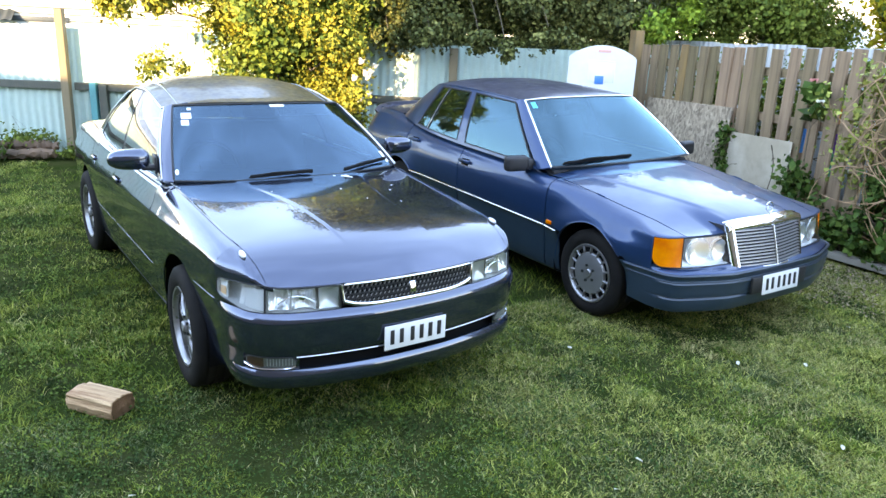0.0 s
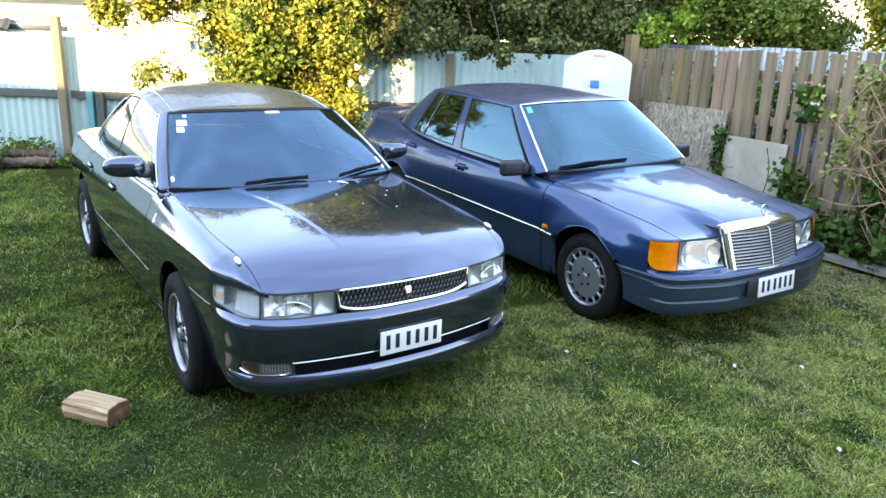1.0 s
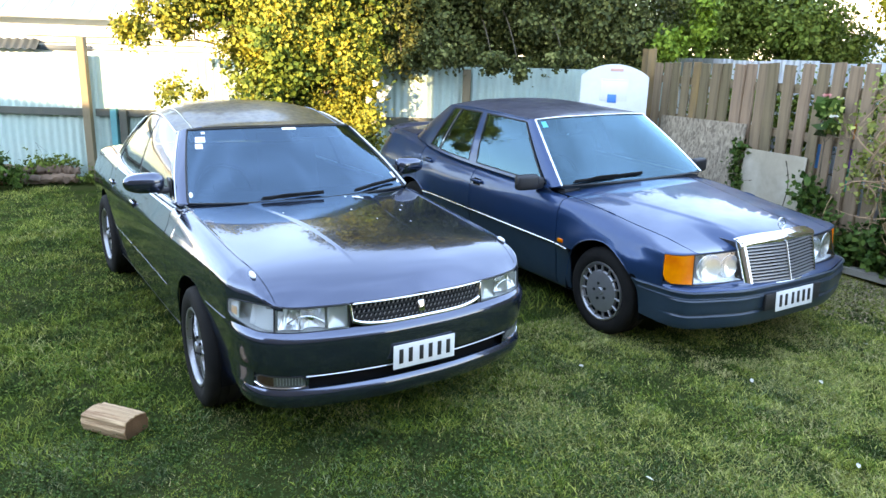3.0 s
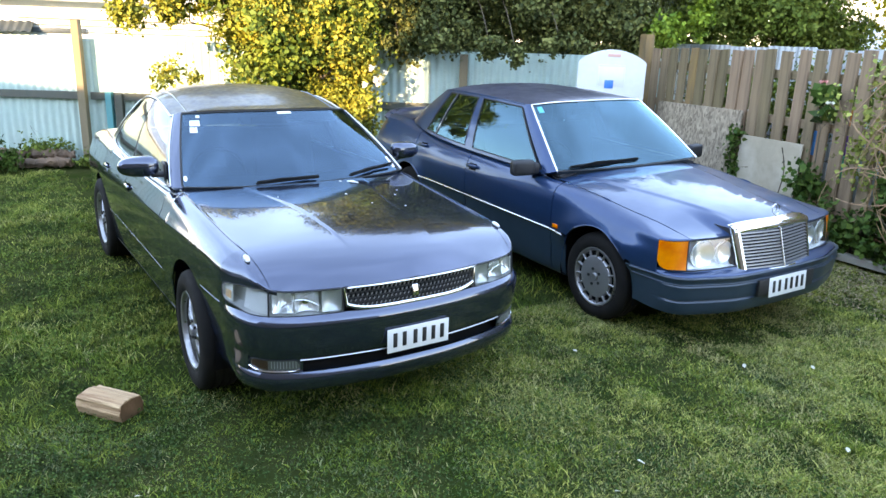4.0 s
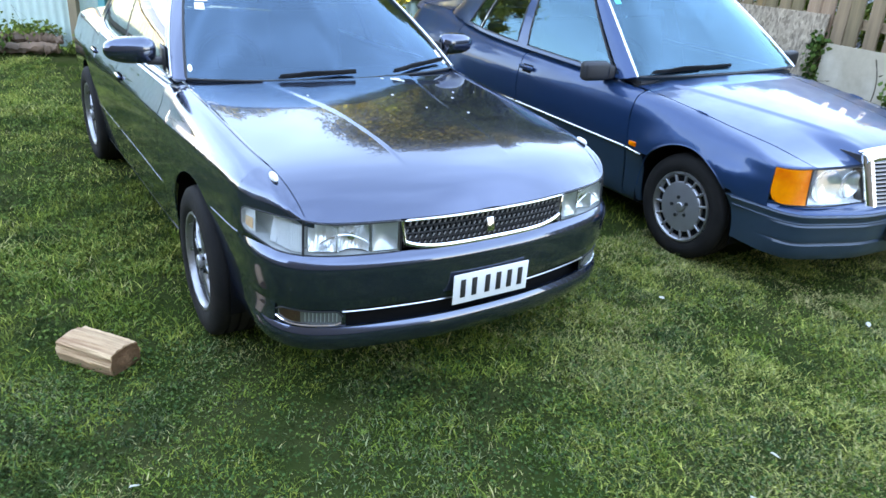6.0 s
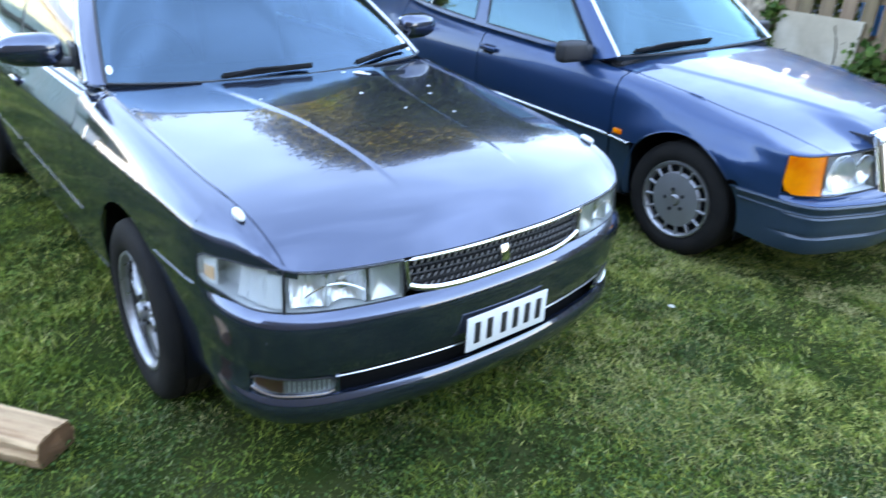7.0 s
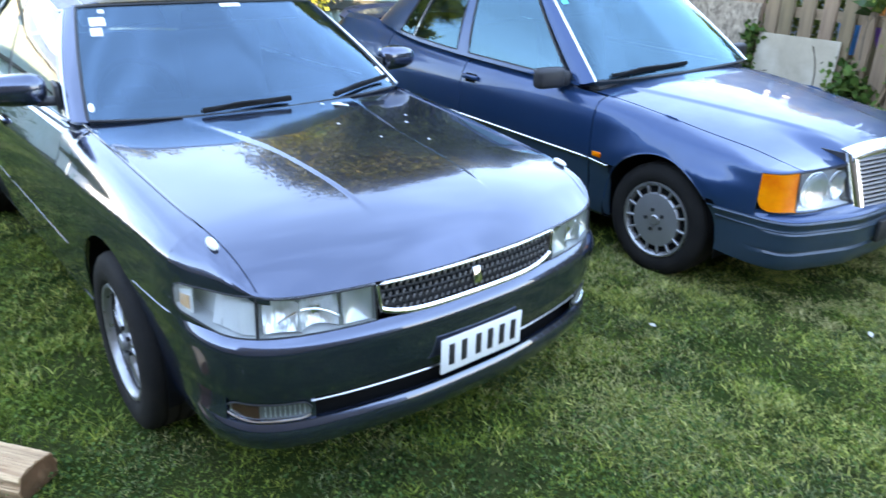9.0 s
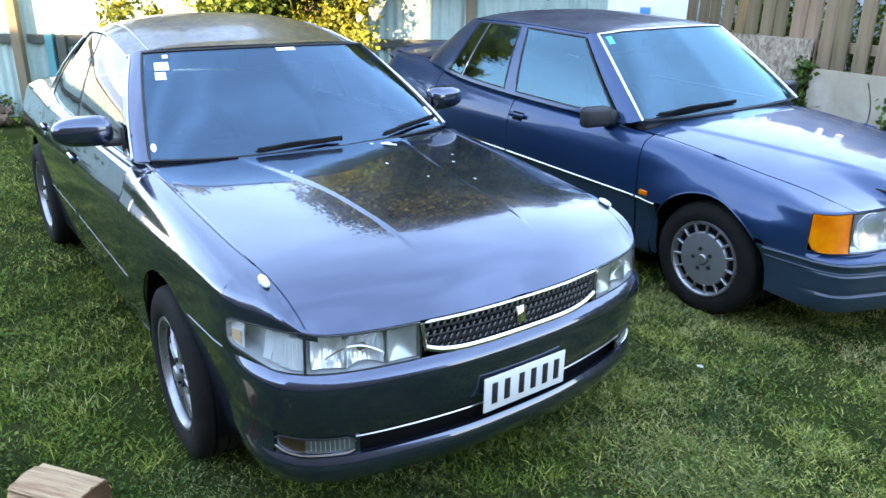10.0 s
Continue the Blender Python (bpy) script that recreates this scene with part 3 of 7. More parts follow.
def wiper(car, p, q, lift, mat=WIPER_BLACK, start=None):
    """Wiper arm and blade lying on the windscreen from p to q."""
    p, q = np.array(p, float), np.array(q, float)
    up = np.array(lift, float)
    w = tubes("wiper", [[p + up * 0.2, p + (q - p) * 0.35 + up * 1.3, p + (q - p) * 0.62 + up * 1.1]], 0.008, mat, car, "black windscreen wiper", 6, flat=0.7)
    tubes("wiper_blade", [[p + (q - p) * f + up * (0.45 + 0.1 * math.sin(3.1 * f)) for f in np.linspace(0.02, 1, 9)]], 0.008, mat, w, "", 6, flat=1.6)
    return w


def seat(car, x, y, z, back=0.62, tilt=14.0):
    """Front seat: cushion, backrest and headrest."""
    s = part("seat", box_bm((0.50, 0.50, 0.16), (0, 0, 0.08), 0.05, 3), FABRIC, car, "grey cloth car seat")
    s.matrix_basis = pose(x, y, z)
    part("backrest", box_bm((0.48, 0.13, back), (0, 0, back / 2), 0.05, 3), FABRIC, s).matrix_basis = pose(0, 0.24, 0.12, -tilt)
    part("headrest", box_bm((0.27, 0.09, 0.17), (0, 0, 0), 0.035, 3), FABRIC, s).matrix_basis = pose(0, 0.26 + math.sin(radians(tilt)) * (back + 0.11), 0.12 + math.cos(radians(tilt)) * (back + 0.10), -tilt)
    return s


def steering_wheel(car, x, y, z, tilt=64.0):
    ring = [(0.185 * math.cos(a), 0.185 * math.sin(a), 0) for a in np.linspace(0, 2 * math.pi, 33)[:-1]]
    s = tubes("steering_wheel", [ring], 0.014, TRIM_DARK, car, "dark steering wheel", 8, True)
    s.matrix_basis = pose(x, y, z, tilt)
    part("steering_hub", box_bm((0.15, 0.11, 0.05), (0, 0, 0), 0.02, 2), TRIM_DARK, s)
    for a in (0, 180, 270):
        part("steering_spoke", box_bm((0.13, 0.035, 0.015), (0.115, 0, 0), 0.005, 1, None, pose(0, 0, 0, 0, 0, a)), TRIM_DARK, s)
    return s


def build_grey_car():
    car = thing("car", "dark grey-violet metallic four-door hardtop parked on the lawn", "car", pose(0, 0, 0))
    W, R, SILL = [(1.02, 0.272), (3.69, 0.30)], 0.392, 0.205
    WHEELS = [(0.972, 0.274, 2.4), (3.70, 0.305, 0.0)]      # along the car, up, turn of the front wheels
    s = CarShape(
        plan=[(0, 0.0), (0.20, 0.006), (0.40, 0.032), (0.58, 0.071), (0.70, 0.119), (0.785, 0.192), (0.835, 0.31), (0.858, 0.52), (0.872, 0.97), (0.877, 1.7), (0.877, 2.8),
              (0.870, 3.7), (0.845, 4.25), (0.80, 4.55), (0.70, 4.68), (0.42, 4.74), (0, 4.75)],
        front=[(0.16, 0.13), (0.20, 0.055), (0.24, 0.022), (0.285, 0.008), (0.315, 0.016), (0.33, 0.025), (0.40, 0.025), (0.43, 0.014), (0.50, 0.004), (0.555, 0.0), (0.585, 0.006), (0.60, 0.022), (0.605, 0.028), (0.72, 0.038), (0.78, 0.046)],
        side=[(0.16, 0.13), (0.20, 0.06), (0.25, 0.036), (0.36, 0.022), (0.52, 0.006), (0.64, 0.0), (0.74, 0.003), (0.80, 0.012), (0.815, 0.022), (0.90, 0.050), (1.0, 0.085)],
        edge=[(0, 0.728), (0.10, 0.730), (0.135, 0.738), (0.185, 0.772), (0.25, 0.806), (0.33, 0.831), (0.43, 0.848), (0.65, 0.873), (0.95, 0.906), (1.3, 0.940), (1.5, 0.955), (1.7, 0.957), (2.2, 0.959), (3.0, 0.965), (3.6, 0.975), (4.2, 0.975), (4.55, 0.95), (4.75, 0.92)],
        centre=[(0, 0.728), (0.04, 0.731), (0.10, 0.774), (0.19, 0.826), (0.37, 0.878), (0.65, 0.918), (1.0, 0.946), (1.5, 0.967), (4.0, 1.0), (4.5, 0.985), (4.75, 0.94)],
        fillets=[(0, 0.006), (0.15, 0.008), (0.22, 0.030), (0.30, 0.062), (0.40, 0.085), (0.7, 0.085), (1.2, 0.075), (1.7, 0.05), (3.5, 0.05), (4.2, 0.07), (4.75, 0.05)],
        blend=(0.26, 0.52),
        base=[(0, 1.36, 0.955), (0.45, 1.405, 0.960), (0.745, 1.50, 0.966), (0.800, 1.60, 0.962), (0.805, 2.45, 0.955), (0.792, 3.10, 0.965), (0.765, 3.42, 0.985), (0.62, 3.98, 1.0), (0, 4.12, 1.02)],
        roof=[(0, 1.90, 1.376), (0.40, 1.955, 1.368), (0.577, 2.07, 1.350), (0.622, 2.13, 1.322), (0.603, 2.60, 1.394), (0.586, 2.95, 1.380), (0.578, 3.20, 1.330), (0.50, 3.38, 1.335), (0, 3.50, 1.372)],
        bulge=0.022, ridge=0.0036, ridge_x=curve_table((0.0, 0.29, 0.79, 1.15, 1.40, 1.7), (0.245, 0.250, 0.275, 0.345, 0.41, 0.45)), ridge_w=0.006, ridge_y=(0.26, 0.40))
    low = arch_low(W, R, SILL, (0.76, 0.605))
    top = lambda y: float(s.edge(y))
    hood_half = curve_table((0.0, 0.15, 0.25, 0.37, 0.70, 1.5), (0.694, 0.699, 0.708, 0.718, 0.738, 0.752))
    cowl = lambda x: 1.352 + 0.145 * (x / 0.75) ** 2
    # panels
    shells("bonnet", [s.hood(hood_half, cowl)], PAINT_GREY, car, 0.010)
    pair("front_wing", s.flank(columns(0.462, 1.575, W, R), low, top, 26, lambda y: float(hood_half(y)) + 0.0062), PAINT_GREY, car, 0.008)
    cap = []
    for t in np.linspace(s.at_x(0.70), s.at_y(0.462), 16):
        p = s.belt(t, float(s.edge(s.py(t))))
        xi = min(float(hood_half(p[1])) + 0.0048, p[0] - 0.001)
        cap.append([s.belt(t, z) for z in np.linspace(float(s.edge(s.py(t))) - 0.022, float(s.edge(s.py(t))), 8)] + [np.array((p[0] + (xi - p[0]) * f, p[1], s.lid(p[0] + (xi - p[0]) * f, p[1]))) for f in (0.33, 0.66, 1.0)] + [np.array((xi - 0.002, p[1] + 0.002, s.lid(xi, p[1]) - 0.008)), np.array((xi - 0.03, p[1] + 0.006, s.lid(xi - 0.03, p[1] + 0.006) - 0.014))])
    pair("wing_nose", np.array(cap), PAINT_GREY, car, 0.006)
    b_gap = 2.62
    front_door = s.flank(columns(1.583, b_gap - 0.004, W, R), lambda y: SILL + 0.035, top, 16, lambda y: 0.765)
    rear_low = arch_low([(3.69, 0.30)], R + 0.012, SILL + 0.035)
    rear_door = s.flank(columns(b_gap + 0.004, 3.46, W, R + 0.012), rear_low, top, 16, lambda y: 0.755)
    for d_name, d_grid in (("front_door", front_door), ("rear_door", rear_door)):
        for side in (1, -1):
            d = shells(d_name, [d_grid * (1 if side > 0 else MIRROR)], PAINT_GREY, car, 0.008)
            y = 2.50 if d_name == "front_door" else 3.33
            hz = 0.80 if d_name == "front_door" else 0.815
            hx = float(s.belt(s.at_y(y), hz)[0])
            h = part("door_handle", box_bm((0.020, 0.135, 0.026), (0, 0, 0), 0.008, 3), PAINT_GREY, d, "body-coloured door handle")
            h.matrix_basis = pose(side * (hx + 0.009), y, hz)
            # black plate on the skin stands in for the shaded hollow behind the handle
            c = part("handle_recess", box_bm((0.004, 0.105, 0.05), (0, 0, 0), 0.0015, 1), DARK, d)
            c.matrix_basis = pose(side * (hx + 0.001), y, hz - 0.006, 0, -8 * side)
            ys = np.linspace(float(d_grid[0, 0, 1]) + 0.02, float(d_grid[-1, 0, 1]) - (0.02 if d_name == "front_door" else 0.17), 14)
            tubes("side_moulding", [[s.belt(s.at_y(q), 0.452 + 0.012 * (q - 1.6), 0.001) * (side, 1, 1) for q in ys]], 0.0012, PAINT_GREY, d, "slim body-coloured side moulding", 8, flat=1.6)
    pair("rear_wing", s.flank(columns(3.468, 4.62, W, R), arch_low([(3.69, 0.30)], R, 0.40), top, 14, lambda y: 0.66), PAINT_GREY, car, 0.008)
    pair("sill_panel", s.flank(np.linspace(1.415, 3.30, 20), lambda y: 0.165, lambda y: SILL + 0.030, 5), BLACK_PLASTIC, car, 0.008)
    for side in (1, -1):
        tubes("wheel_arch_lip", [[s.belt(s.at_y(W[0][0] - R * math.cos(a)), W[0][1] + R * math.sin(a), -0.004) * (side, 1, 1) for a in np.linspace(0.98, math.pi - 0.02, 22)]], 0.004, PAINT_GREY, car, "", 6)
    shells("boot_lid", [s.boot(0.655, lambda x: 4.13 - 0.10 * (x / 0.62) ** 2)], PAINT_GREY, car, 0.008)
    rear = s.belt_patch(s.at_y(4.60), s.t[-1], 0.24, 0.925, 16, 10)
    pair("rear_panel", rear, PAINT_GREY, car, 0.008)
    # front bumper with its air slot
    te = lambda z: s.at_y(W[0][0] - math.sqrt(max(0.0001, (R + 0.004) ** 2 - (z - W[0][1]) ** 2)))
    upper = s.belt_patch(0.0, te, 0.395, 0.6075, 61, 14, both=True)
    lower = s.belt_patch(0.0, te, lambda u: 0.222 + 0.035 * u**4, 0.322, 61, 9, both=True)
    mid = s.belt_patch(s.at_x(0.815), te, 0.320, 0.397, 12, 4)
    lip = np.array([[s.belt(t, 0.395) * (sg, 1, 1), s.belt(t, 0.394, -0.008) * (sg, 1, 1), s.belt(t, 0.394, -0.016) * (sg, 1, 1)] for sg, t in [(-1, a) for a in np.linspace(s.at_x(0.81), 0.001, 20)] + [(1, a) for a in np.linspace(0.001, s.at_x(0.81), 20)]])
    sill_in = np.array([[s.belt(t, 0.322) * (sg, 1, 1), s.belt(t, 0.3225, -0.008) * (sg, 1, 1), s.belt(t, 0.322, -0.016) * (sg, 1, 1)] for sg, t in [(-1, a) for a in np.linspace(s.at_x(0.81), 0.001, 20)] + [(1, a) for a in np.linspace(0.001, s.at_x(0.81), 20)]])
    bumper = shells("front_bumper", [upper, lower, mid, mid * MIRROR], PAINT_GREY, car, 0.006, "dark grey front bumper with full-width air slot")
    shells("slot_edge", [lip, sill_in], PAINT_GREY, bumper, 0.003)
    shells("air_slot", [s.belt_patch(0.0, s.at_x(0.80), 0.240, 0.41, 41, 5, -0.055, True)], DARK, bumper, 0.003, "black air intake behind the bumper slot")
    tubes("slot_strip", [[s.belt(abs(t), 0.383, -0.004) * (1 if t > 0 else -1, 1, 1) for t in np.linspace(-s.at_x(0.60), s.at_x(0.60), 41)]], 0.003, BRIGHT, bumper, "bright strip along the air slot", 6)
    for side in (1, -1):
        tubes("bumper_seam", [[s.belt(s.at_y(y), 0.607, 0.0) * (side, 1, 1) for y in np.linspace(0.47, 0.755, 10)]], 0.0009, BRIGHT, bumper, "", 5)
    fa, fb = s.at_x(0.600), s.at_x(0.812)
    fog_high = lambda u: 0.384 + 0.004 * u - 0.016 * max(0.0, (u - 0.86) / 0.14) ** 2 - 0.022 * max(0.0, (0.10 - u) / 0.10) ** 2
    fog_low = lambda u: 0.332 - 0.004 * u + 0.020 * max(0.0, (u - 0.60) / 0.40) ** 2 + 0.012 * max(0.0, (0.14 - u) / 0.14) ** 2
    for side in (1, -1):
        f = np.array((side, 1, 1))
        shells("fog_surround", [s.belt_patch(fa - 0.012, fb + 0.012, 0.318, 0.398, 14, 5, -0.007) * f], PAINT_GREY, bumper, 0.003)
        lamp = shells("fog_lamp", [s.belt_patch(fa, fb, fog_low, fog_high, 22, 5, 0.0) * f], LAMP_GLASS, car, 0.004, "clear fog lamp with smoky amber outer end")
        shells("fog_reflector", [s.belt_patch(fa + 0.004, fb - 0.004, fog_low, fog_high, 22, 5, -0.006) * f], FOG_SHELL, lamp, 0.0015)
        tm = fa + (fb - fa) * 0.60
        shells("fog_indicator", [np.array([[s.belt(tm + (fb - 0.012 - tm) * u, fog_low(0.6 + 0.36 * u) + 0.008 + (fog_high(0.6 + 0.36 * u) - fog_low(0.6 + 0.36 * u) - 0.013) * v, -0.0045) for v in np.linspace(0, 1, 4)] for u in np.linspace(0, 1, 8)]) * f], AMBER_DARK, lamp, 0.001)
        for k in range(9):
            t = fa + (fb - fa) * (0.08 + 0.056 * k)
            tubes("fog_flute", [[s.belt(t, z, -0.003) * f for z in np.linspace(fog_low(0.3) + 0.014, fog_high(0.3) - 0.005, 4)]], 0.0014, REFLECTOR_GREY, lamp, "", 5)
        tubes("fog_bezel", [[s.belt(fa + (fb - fa) * u, fog_low(u), 0.001) * f for u in np.linspace(0.02, 1, 20)]], 0.0042, CHROME, lamp, "bright lower edge of the fog lamp", 6)
        tubes("fog_seal", [[s.belt(fa + (fb - fa) * u, fog_high(u) + 0.002, 0.0) * f for u in np.linspace(0, 1, 20)]], 0.003, SEAL, lamp, "", 6)
    # headlamps
    ta, tb, tc = s.at_x(0.389), s.at_x(0.735), s.at_y(0.440)
    round_end = lambda t: 0.034 * (1 - math.sqrt(max(0.0, 1 - max(0.0, min(1.0, (t - tc + 0.045) / 0.045)) ** 2)))
    lamp_top = lambda t: min(float(s.edge(s.py(t))) - 0.006, 0.736 - 0.012 * float(smooth(s.py(t), 0.20, 0.42))) - 0.6 * round_end(t)
    lamp_low = lambda t: 0.608 + 0.024 * float(smooth(s.py(t), 0.22, 0.44)) + 0.6 * round_end(t)
    for side in (1, -1):
        f = np.array((side, 1, 1))
        def lens(t0, t1, out, lo=0.0, hi=0.0, nu=14, v0=0.0, v1=1.0):
            return np.array([[s.belt(t, lamp_low(t) + lo + (lamp_top(t) - hi - lamp_low(t) - lo) * v, out) for v in np.linspace(v0, v1, 6)] for t in np.linspace(t0, t1, nu)]) * f
        def wall(t0, t1, edge_of, deep, nu=16):
            return np.array([[s.belt(t, edge_of(t), o) for o in (-0.001, -deep / 2, -deep)] for t in np.linspace(t0, t1, nu)]) * f
        lamp = shells("headlamp", [lens(ta, tc, 0.002, nu=36)], LAMP_GLASS, car, 0.004, "wide clear headlamp with corner light")
        shells("lamp_housing", [lens(ta, tc, -0.062, nu=24), wall(ta, tc, lamp_low, 0.062), wall(ta, tc, lamp_top, 0.062), np.array([[s.belt(ta, z, o) for o in (-0.001, -0.062)] for z in np.linspace(lamp_low(ta), lamp_top(ta), 4)]) * f, np.array([[s.belt(tc - 0.004, z, o) for o in (-0.001, -0.062)] for z in np.linspace(lamp_low(tc - 0.004), lamp_top(tc - 0.004), 4)]) * f], LAMP_SHELL, lamp, 0.003)
        # two dished bowls, each with a bright upper shell and a dark foot, and a fluted inner lamp
        def dish(t0, t1, deep, lo=0.006, hi=0.006, ribs=0, mid=0.55):
            rows = []
            for u in np.linspace(0, 1, 40):
                t = t0 + (t1 - t0) * u
                h = lamp_top(t) - lamp_low(t) - lo - hi
                rows.append([s.belt(t, lamp_low(t) + lo + h * v, -0.006 - deep * (1 - (2 * u - 1) ** 2) * (1 - ((v - mid) / max(mid, 1 - mid)) ** 2 * 0.85) + (0.0012 * math.sin(ribs * u) if ribs else 0.0)) for v in np.linspace(0, 1, 12)])
            return np.array(rows) * f
        t0, t1, t3 = ta + 0.120, tb - 0.014, tb - 0.120
        shells("reflector", [dish(t3 - 0.004, t1, 0.050, 0.012, 0.016, 46, 0.7)], REFLECTOR, lamp, 0.002, sharp=60)
        shells("reflector", [dish(t0, t3 - 0.008, 0.052, 0.008, 0.010, 60, 0.35)], REFLECTOR, lamp, 0.002, sharp=60)
        tubes("reflector_rim", [[s.belt(t3 - 0.13 + 0.19 * u, lamp_low(t3) + 0.012 + 0.062 * math.sin(0.4 + 2.3 * u), -0.012) * f for u in np.linspace(0, 1, 14)]], 0.0035, CHROME, lamp, "", 6)
        bulb = lathe("bulb_shield", [(0.0, 0.001), (0.0, 0.017), (0.018, 0.015), (0.022, 0.001)], CHROME, lamp, "", 20, "z")
        c, q = s.belt((t0 + t3) / 2, 0.668, -0.045), s.belt((t0 + t3) / 2, 0.668, 0.0)
        bulb.matrix_basis = Matrix.Translation(c * f) @ Vector((q - c) * f).to_track_quat("Z", "Y").to_matrix().to_4x4()
        shells("inner_reflector", [dish(ta + 0.010, ta + 0.106, 0.022, 0.007, 0.007)], REFLECTOR_GREY, lamp, 0.003)
        # corner light: bright fluted face by the divider, stepped grey middle, pale amber outer end
        t2 = tb + 0.010
        for n, (u0, u1, deep, v1, mat) in enumerate(((0.0, 0.052, 0.010, 0.86, LAMP_CLEAR), (0.054, 0.094, 0.018, 0.95, LAMP_CLEAR), (0.096, 0.135, 0.024, 0.92, LAMP_CLEAR), (0.137, 0.175, 0.020, 0.92, LAMP_CLEAR))):
            if t2 + u1 < tc - 0.05:
                shells("corner_reflector", [np.array([[s.belt(t2 + u0 + (u1 - u0) * u, lamp_low(t2 + u1) + 0.007 + (lamp_top(t2 + u1) - lamp_low(t2 + u1) - 0.012) * v1 * v, -deep - 0.006 * n * v + 0.0012 * math.sin(40 * u)) for v in np.linspace(0, 1, 6)] for u in np.linspace(0, 1, 30)]) * f], mat, lamp, 0.002, sharp=60)
        shells("corner_indicator", [lens(tc - 0.056, tc - 0.014, -0.010, 0.004, 0.006, 8, 0.12, 0.60)], AMBER_PALE, lamp, 0.003)
        shells("corner_side_reflector", [lens(tc - 0.066, tc - 0.008, -0.014, 0.004, 0.004, 8, 0.0, 0.98)], LAMP_CLEAR, lamp, 0.003)
        tubes("lamp_divider", [[s.belt(tb + 0.002, z, 0.001) * f for z in np.linspace(lamp_low(tb), lamp_top(tb), 5)]], 0.0045, BLACK_PLASTIC, lamp, "", 6)
        tubes("lamp_divider", [[s.belt(ta + 0.112 - 0.012 * v, lamp_low(ta) + (lamp_top(ta) - lamp_low(ta)) * v, -0.012) * f for v in np.linspace(0, 1, 4)]], 0.002, REFLECTOR_GREY, lamp, "", 6)
        ring = [s.belt(t, lamp_top(t), 0.0) * f for t in np.linspace(ta, tc, 30)] + [s.belt(t, lamp_low(t), 0.0) * f for t in np.linspace(tc, ta, 30)]
        shells("lamp_surround", [np.array([[s.belt(t, 0.604 + (lamp_low(t) - 0.604) * v) for v in (0, 0.5, 1)] for t in np.linspace(ta, s.at_y(0.462), 30)]) * f,
                                 np.array([[s.belt(t, lamp_top(t) + (float(s.edge(s.py(t))) - 0.0215 - lamp_top(t)) * v) for v in np.linspace(0, 1, 8)] for t in np.linspace(s.at_x(0.700), s.at_y(0.462), 26)]) * f], PAINT_GREY, lamp, 0.004)
        shells("lamp_surround", [np.array([[s.belt(t, lamp_low(tc) + (lamp_top(tc) - lamp_low(tc)) * v) for v in np.linspace(-0.02, 1.02, 6)] for t in np.linspace(tc - 0.001, s.at_y(0.462), 4)]) * f], PAINT_GREY, lamp, 0.004)
        tubes("lamp_seal", [ring], 0.0030, SEAL, lamp, "", 6, True)
    # grille
    tg = s.at_x(0.385)
    g_top = lambda u: 0.722
    g_low = lambda u: 0.612 + 0.03 * u**6
    grille = shells("grille_backing", [s.belt_patch(0.0, tg, g_low, g_top, 41, 4, -0.03, True)], DARK, car, 0.003, "black mesh grille with chrome surround")
    bars = []
    for k in range(-16, 17):
        for lean in (-1, 1):
            pts = []
            for v in np.linspace(0, 1, 5):
                t = (k + lean * (v - 0.5) * 1.0) * tg / 16
                if abs(t) < tg:
                    pts.append(s.belt(abs(t), 0.616 + 0.10 * v, -0.012 + 0.003 * math.sin(8 * v)) * (1 if t > 0 else -1, 1, 1))
            if len(pts) > 2:
                bars.append(pts)
    for i, p in enumerate(bars):
        tubes("mesh_bar", [p], 0.0028, BLACK_PLASTIC, grille, "", 5)
    for v in (0.12, 0.38, 0.62, 0.88):
        for k in range(-15, 16):
            t = (k + (0.5 if v in (0.38, 0.88) else 0.0)) * tg / 16
            stud = part("mesh_stud", box_bm((0.0055, 0.004, 0.013), (0, 0, 0), 0.0012, 1), ALLOY, grille)
            stud.matrix_basis = Matrix.Translation(Vector(s.belt(abs(t), 0.616 + 0.10 * v, -0.007)) * 1.0 if t >= 0 else Vector(s.belt(abs(t), 0.616 + 0.10 * v, -0.007) * MIRROR)) @ pose(0, 0, 0, 0, 35, 0)
    for v in (0.25, 0.5, 0.75):
        tubes("mesh_rail", [[s.belt(abs(t), 0.616 + 0.10 * v, -0.013) * (1 if t > 0 else -1, 1, 1) for t in np.linspace(-tg, tg, 31)]], 0.003, BLACK_PLASTIC, grille, "", 5)
    up = [s.belt(abs(t), 0.722, 0.004) * (1 if t > 0 else -1, 1, 1) for t in np.linspace(-tg, tg, 31)]
    dn = [s.belt(abs(t), 0.612 + 0.035 * abs(t / tg) ** 6, 0.004) * (1 if t > 0 else -1, 1, 1) for t in np.linspace(tg * 0.97, -tg * 0.97, 41)]
    tubes("grille_surround", [up + dn], 0.0060, CHROME, grille, "chrome grille surround", 8, True)
    tubes("grille_lower_trim", [dn], 0.0078, CHROME, grille, "", 8, False, 1.3)
    badge = part("grille_badge", box_bm((0.036, 0.012, 0.058), (0, 0, 0), 0.005, 2), CHROME, grille, "chrome grille badge")
    badge.matrix_basis = pose(0, 0.040, 0.662, -14)
    number_plate(car, -0.004, 0.431, 0.0)
    # bonnet stubs
    for side in (1, -1):
        st = lathe("wing_marker", [(0.0, 0.010), (0.004, 0.0115), (0.011, 0.0105), (0.016, 0.007), (0.018, 0.001)], PLATE_WHITE, car, "small bright marker on the front wing", 16, "z")
        st.matrix_basis = pose(side * 0.742, 0.366, s.lid(0.742, 0.366) + 0.001, 14, 16 * side, 6 * side) @ Matrix.Diagonal((1.25, 2.9, 0.95, 1))
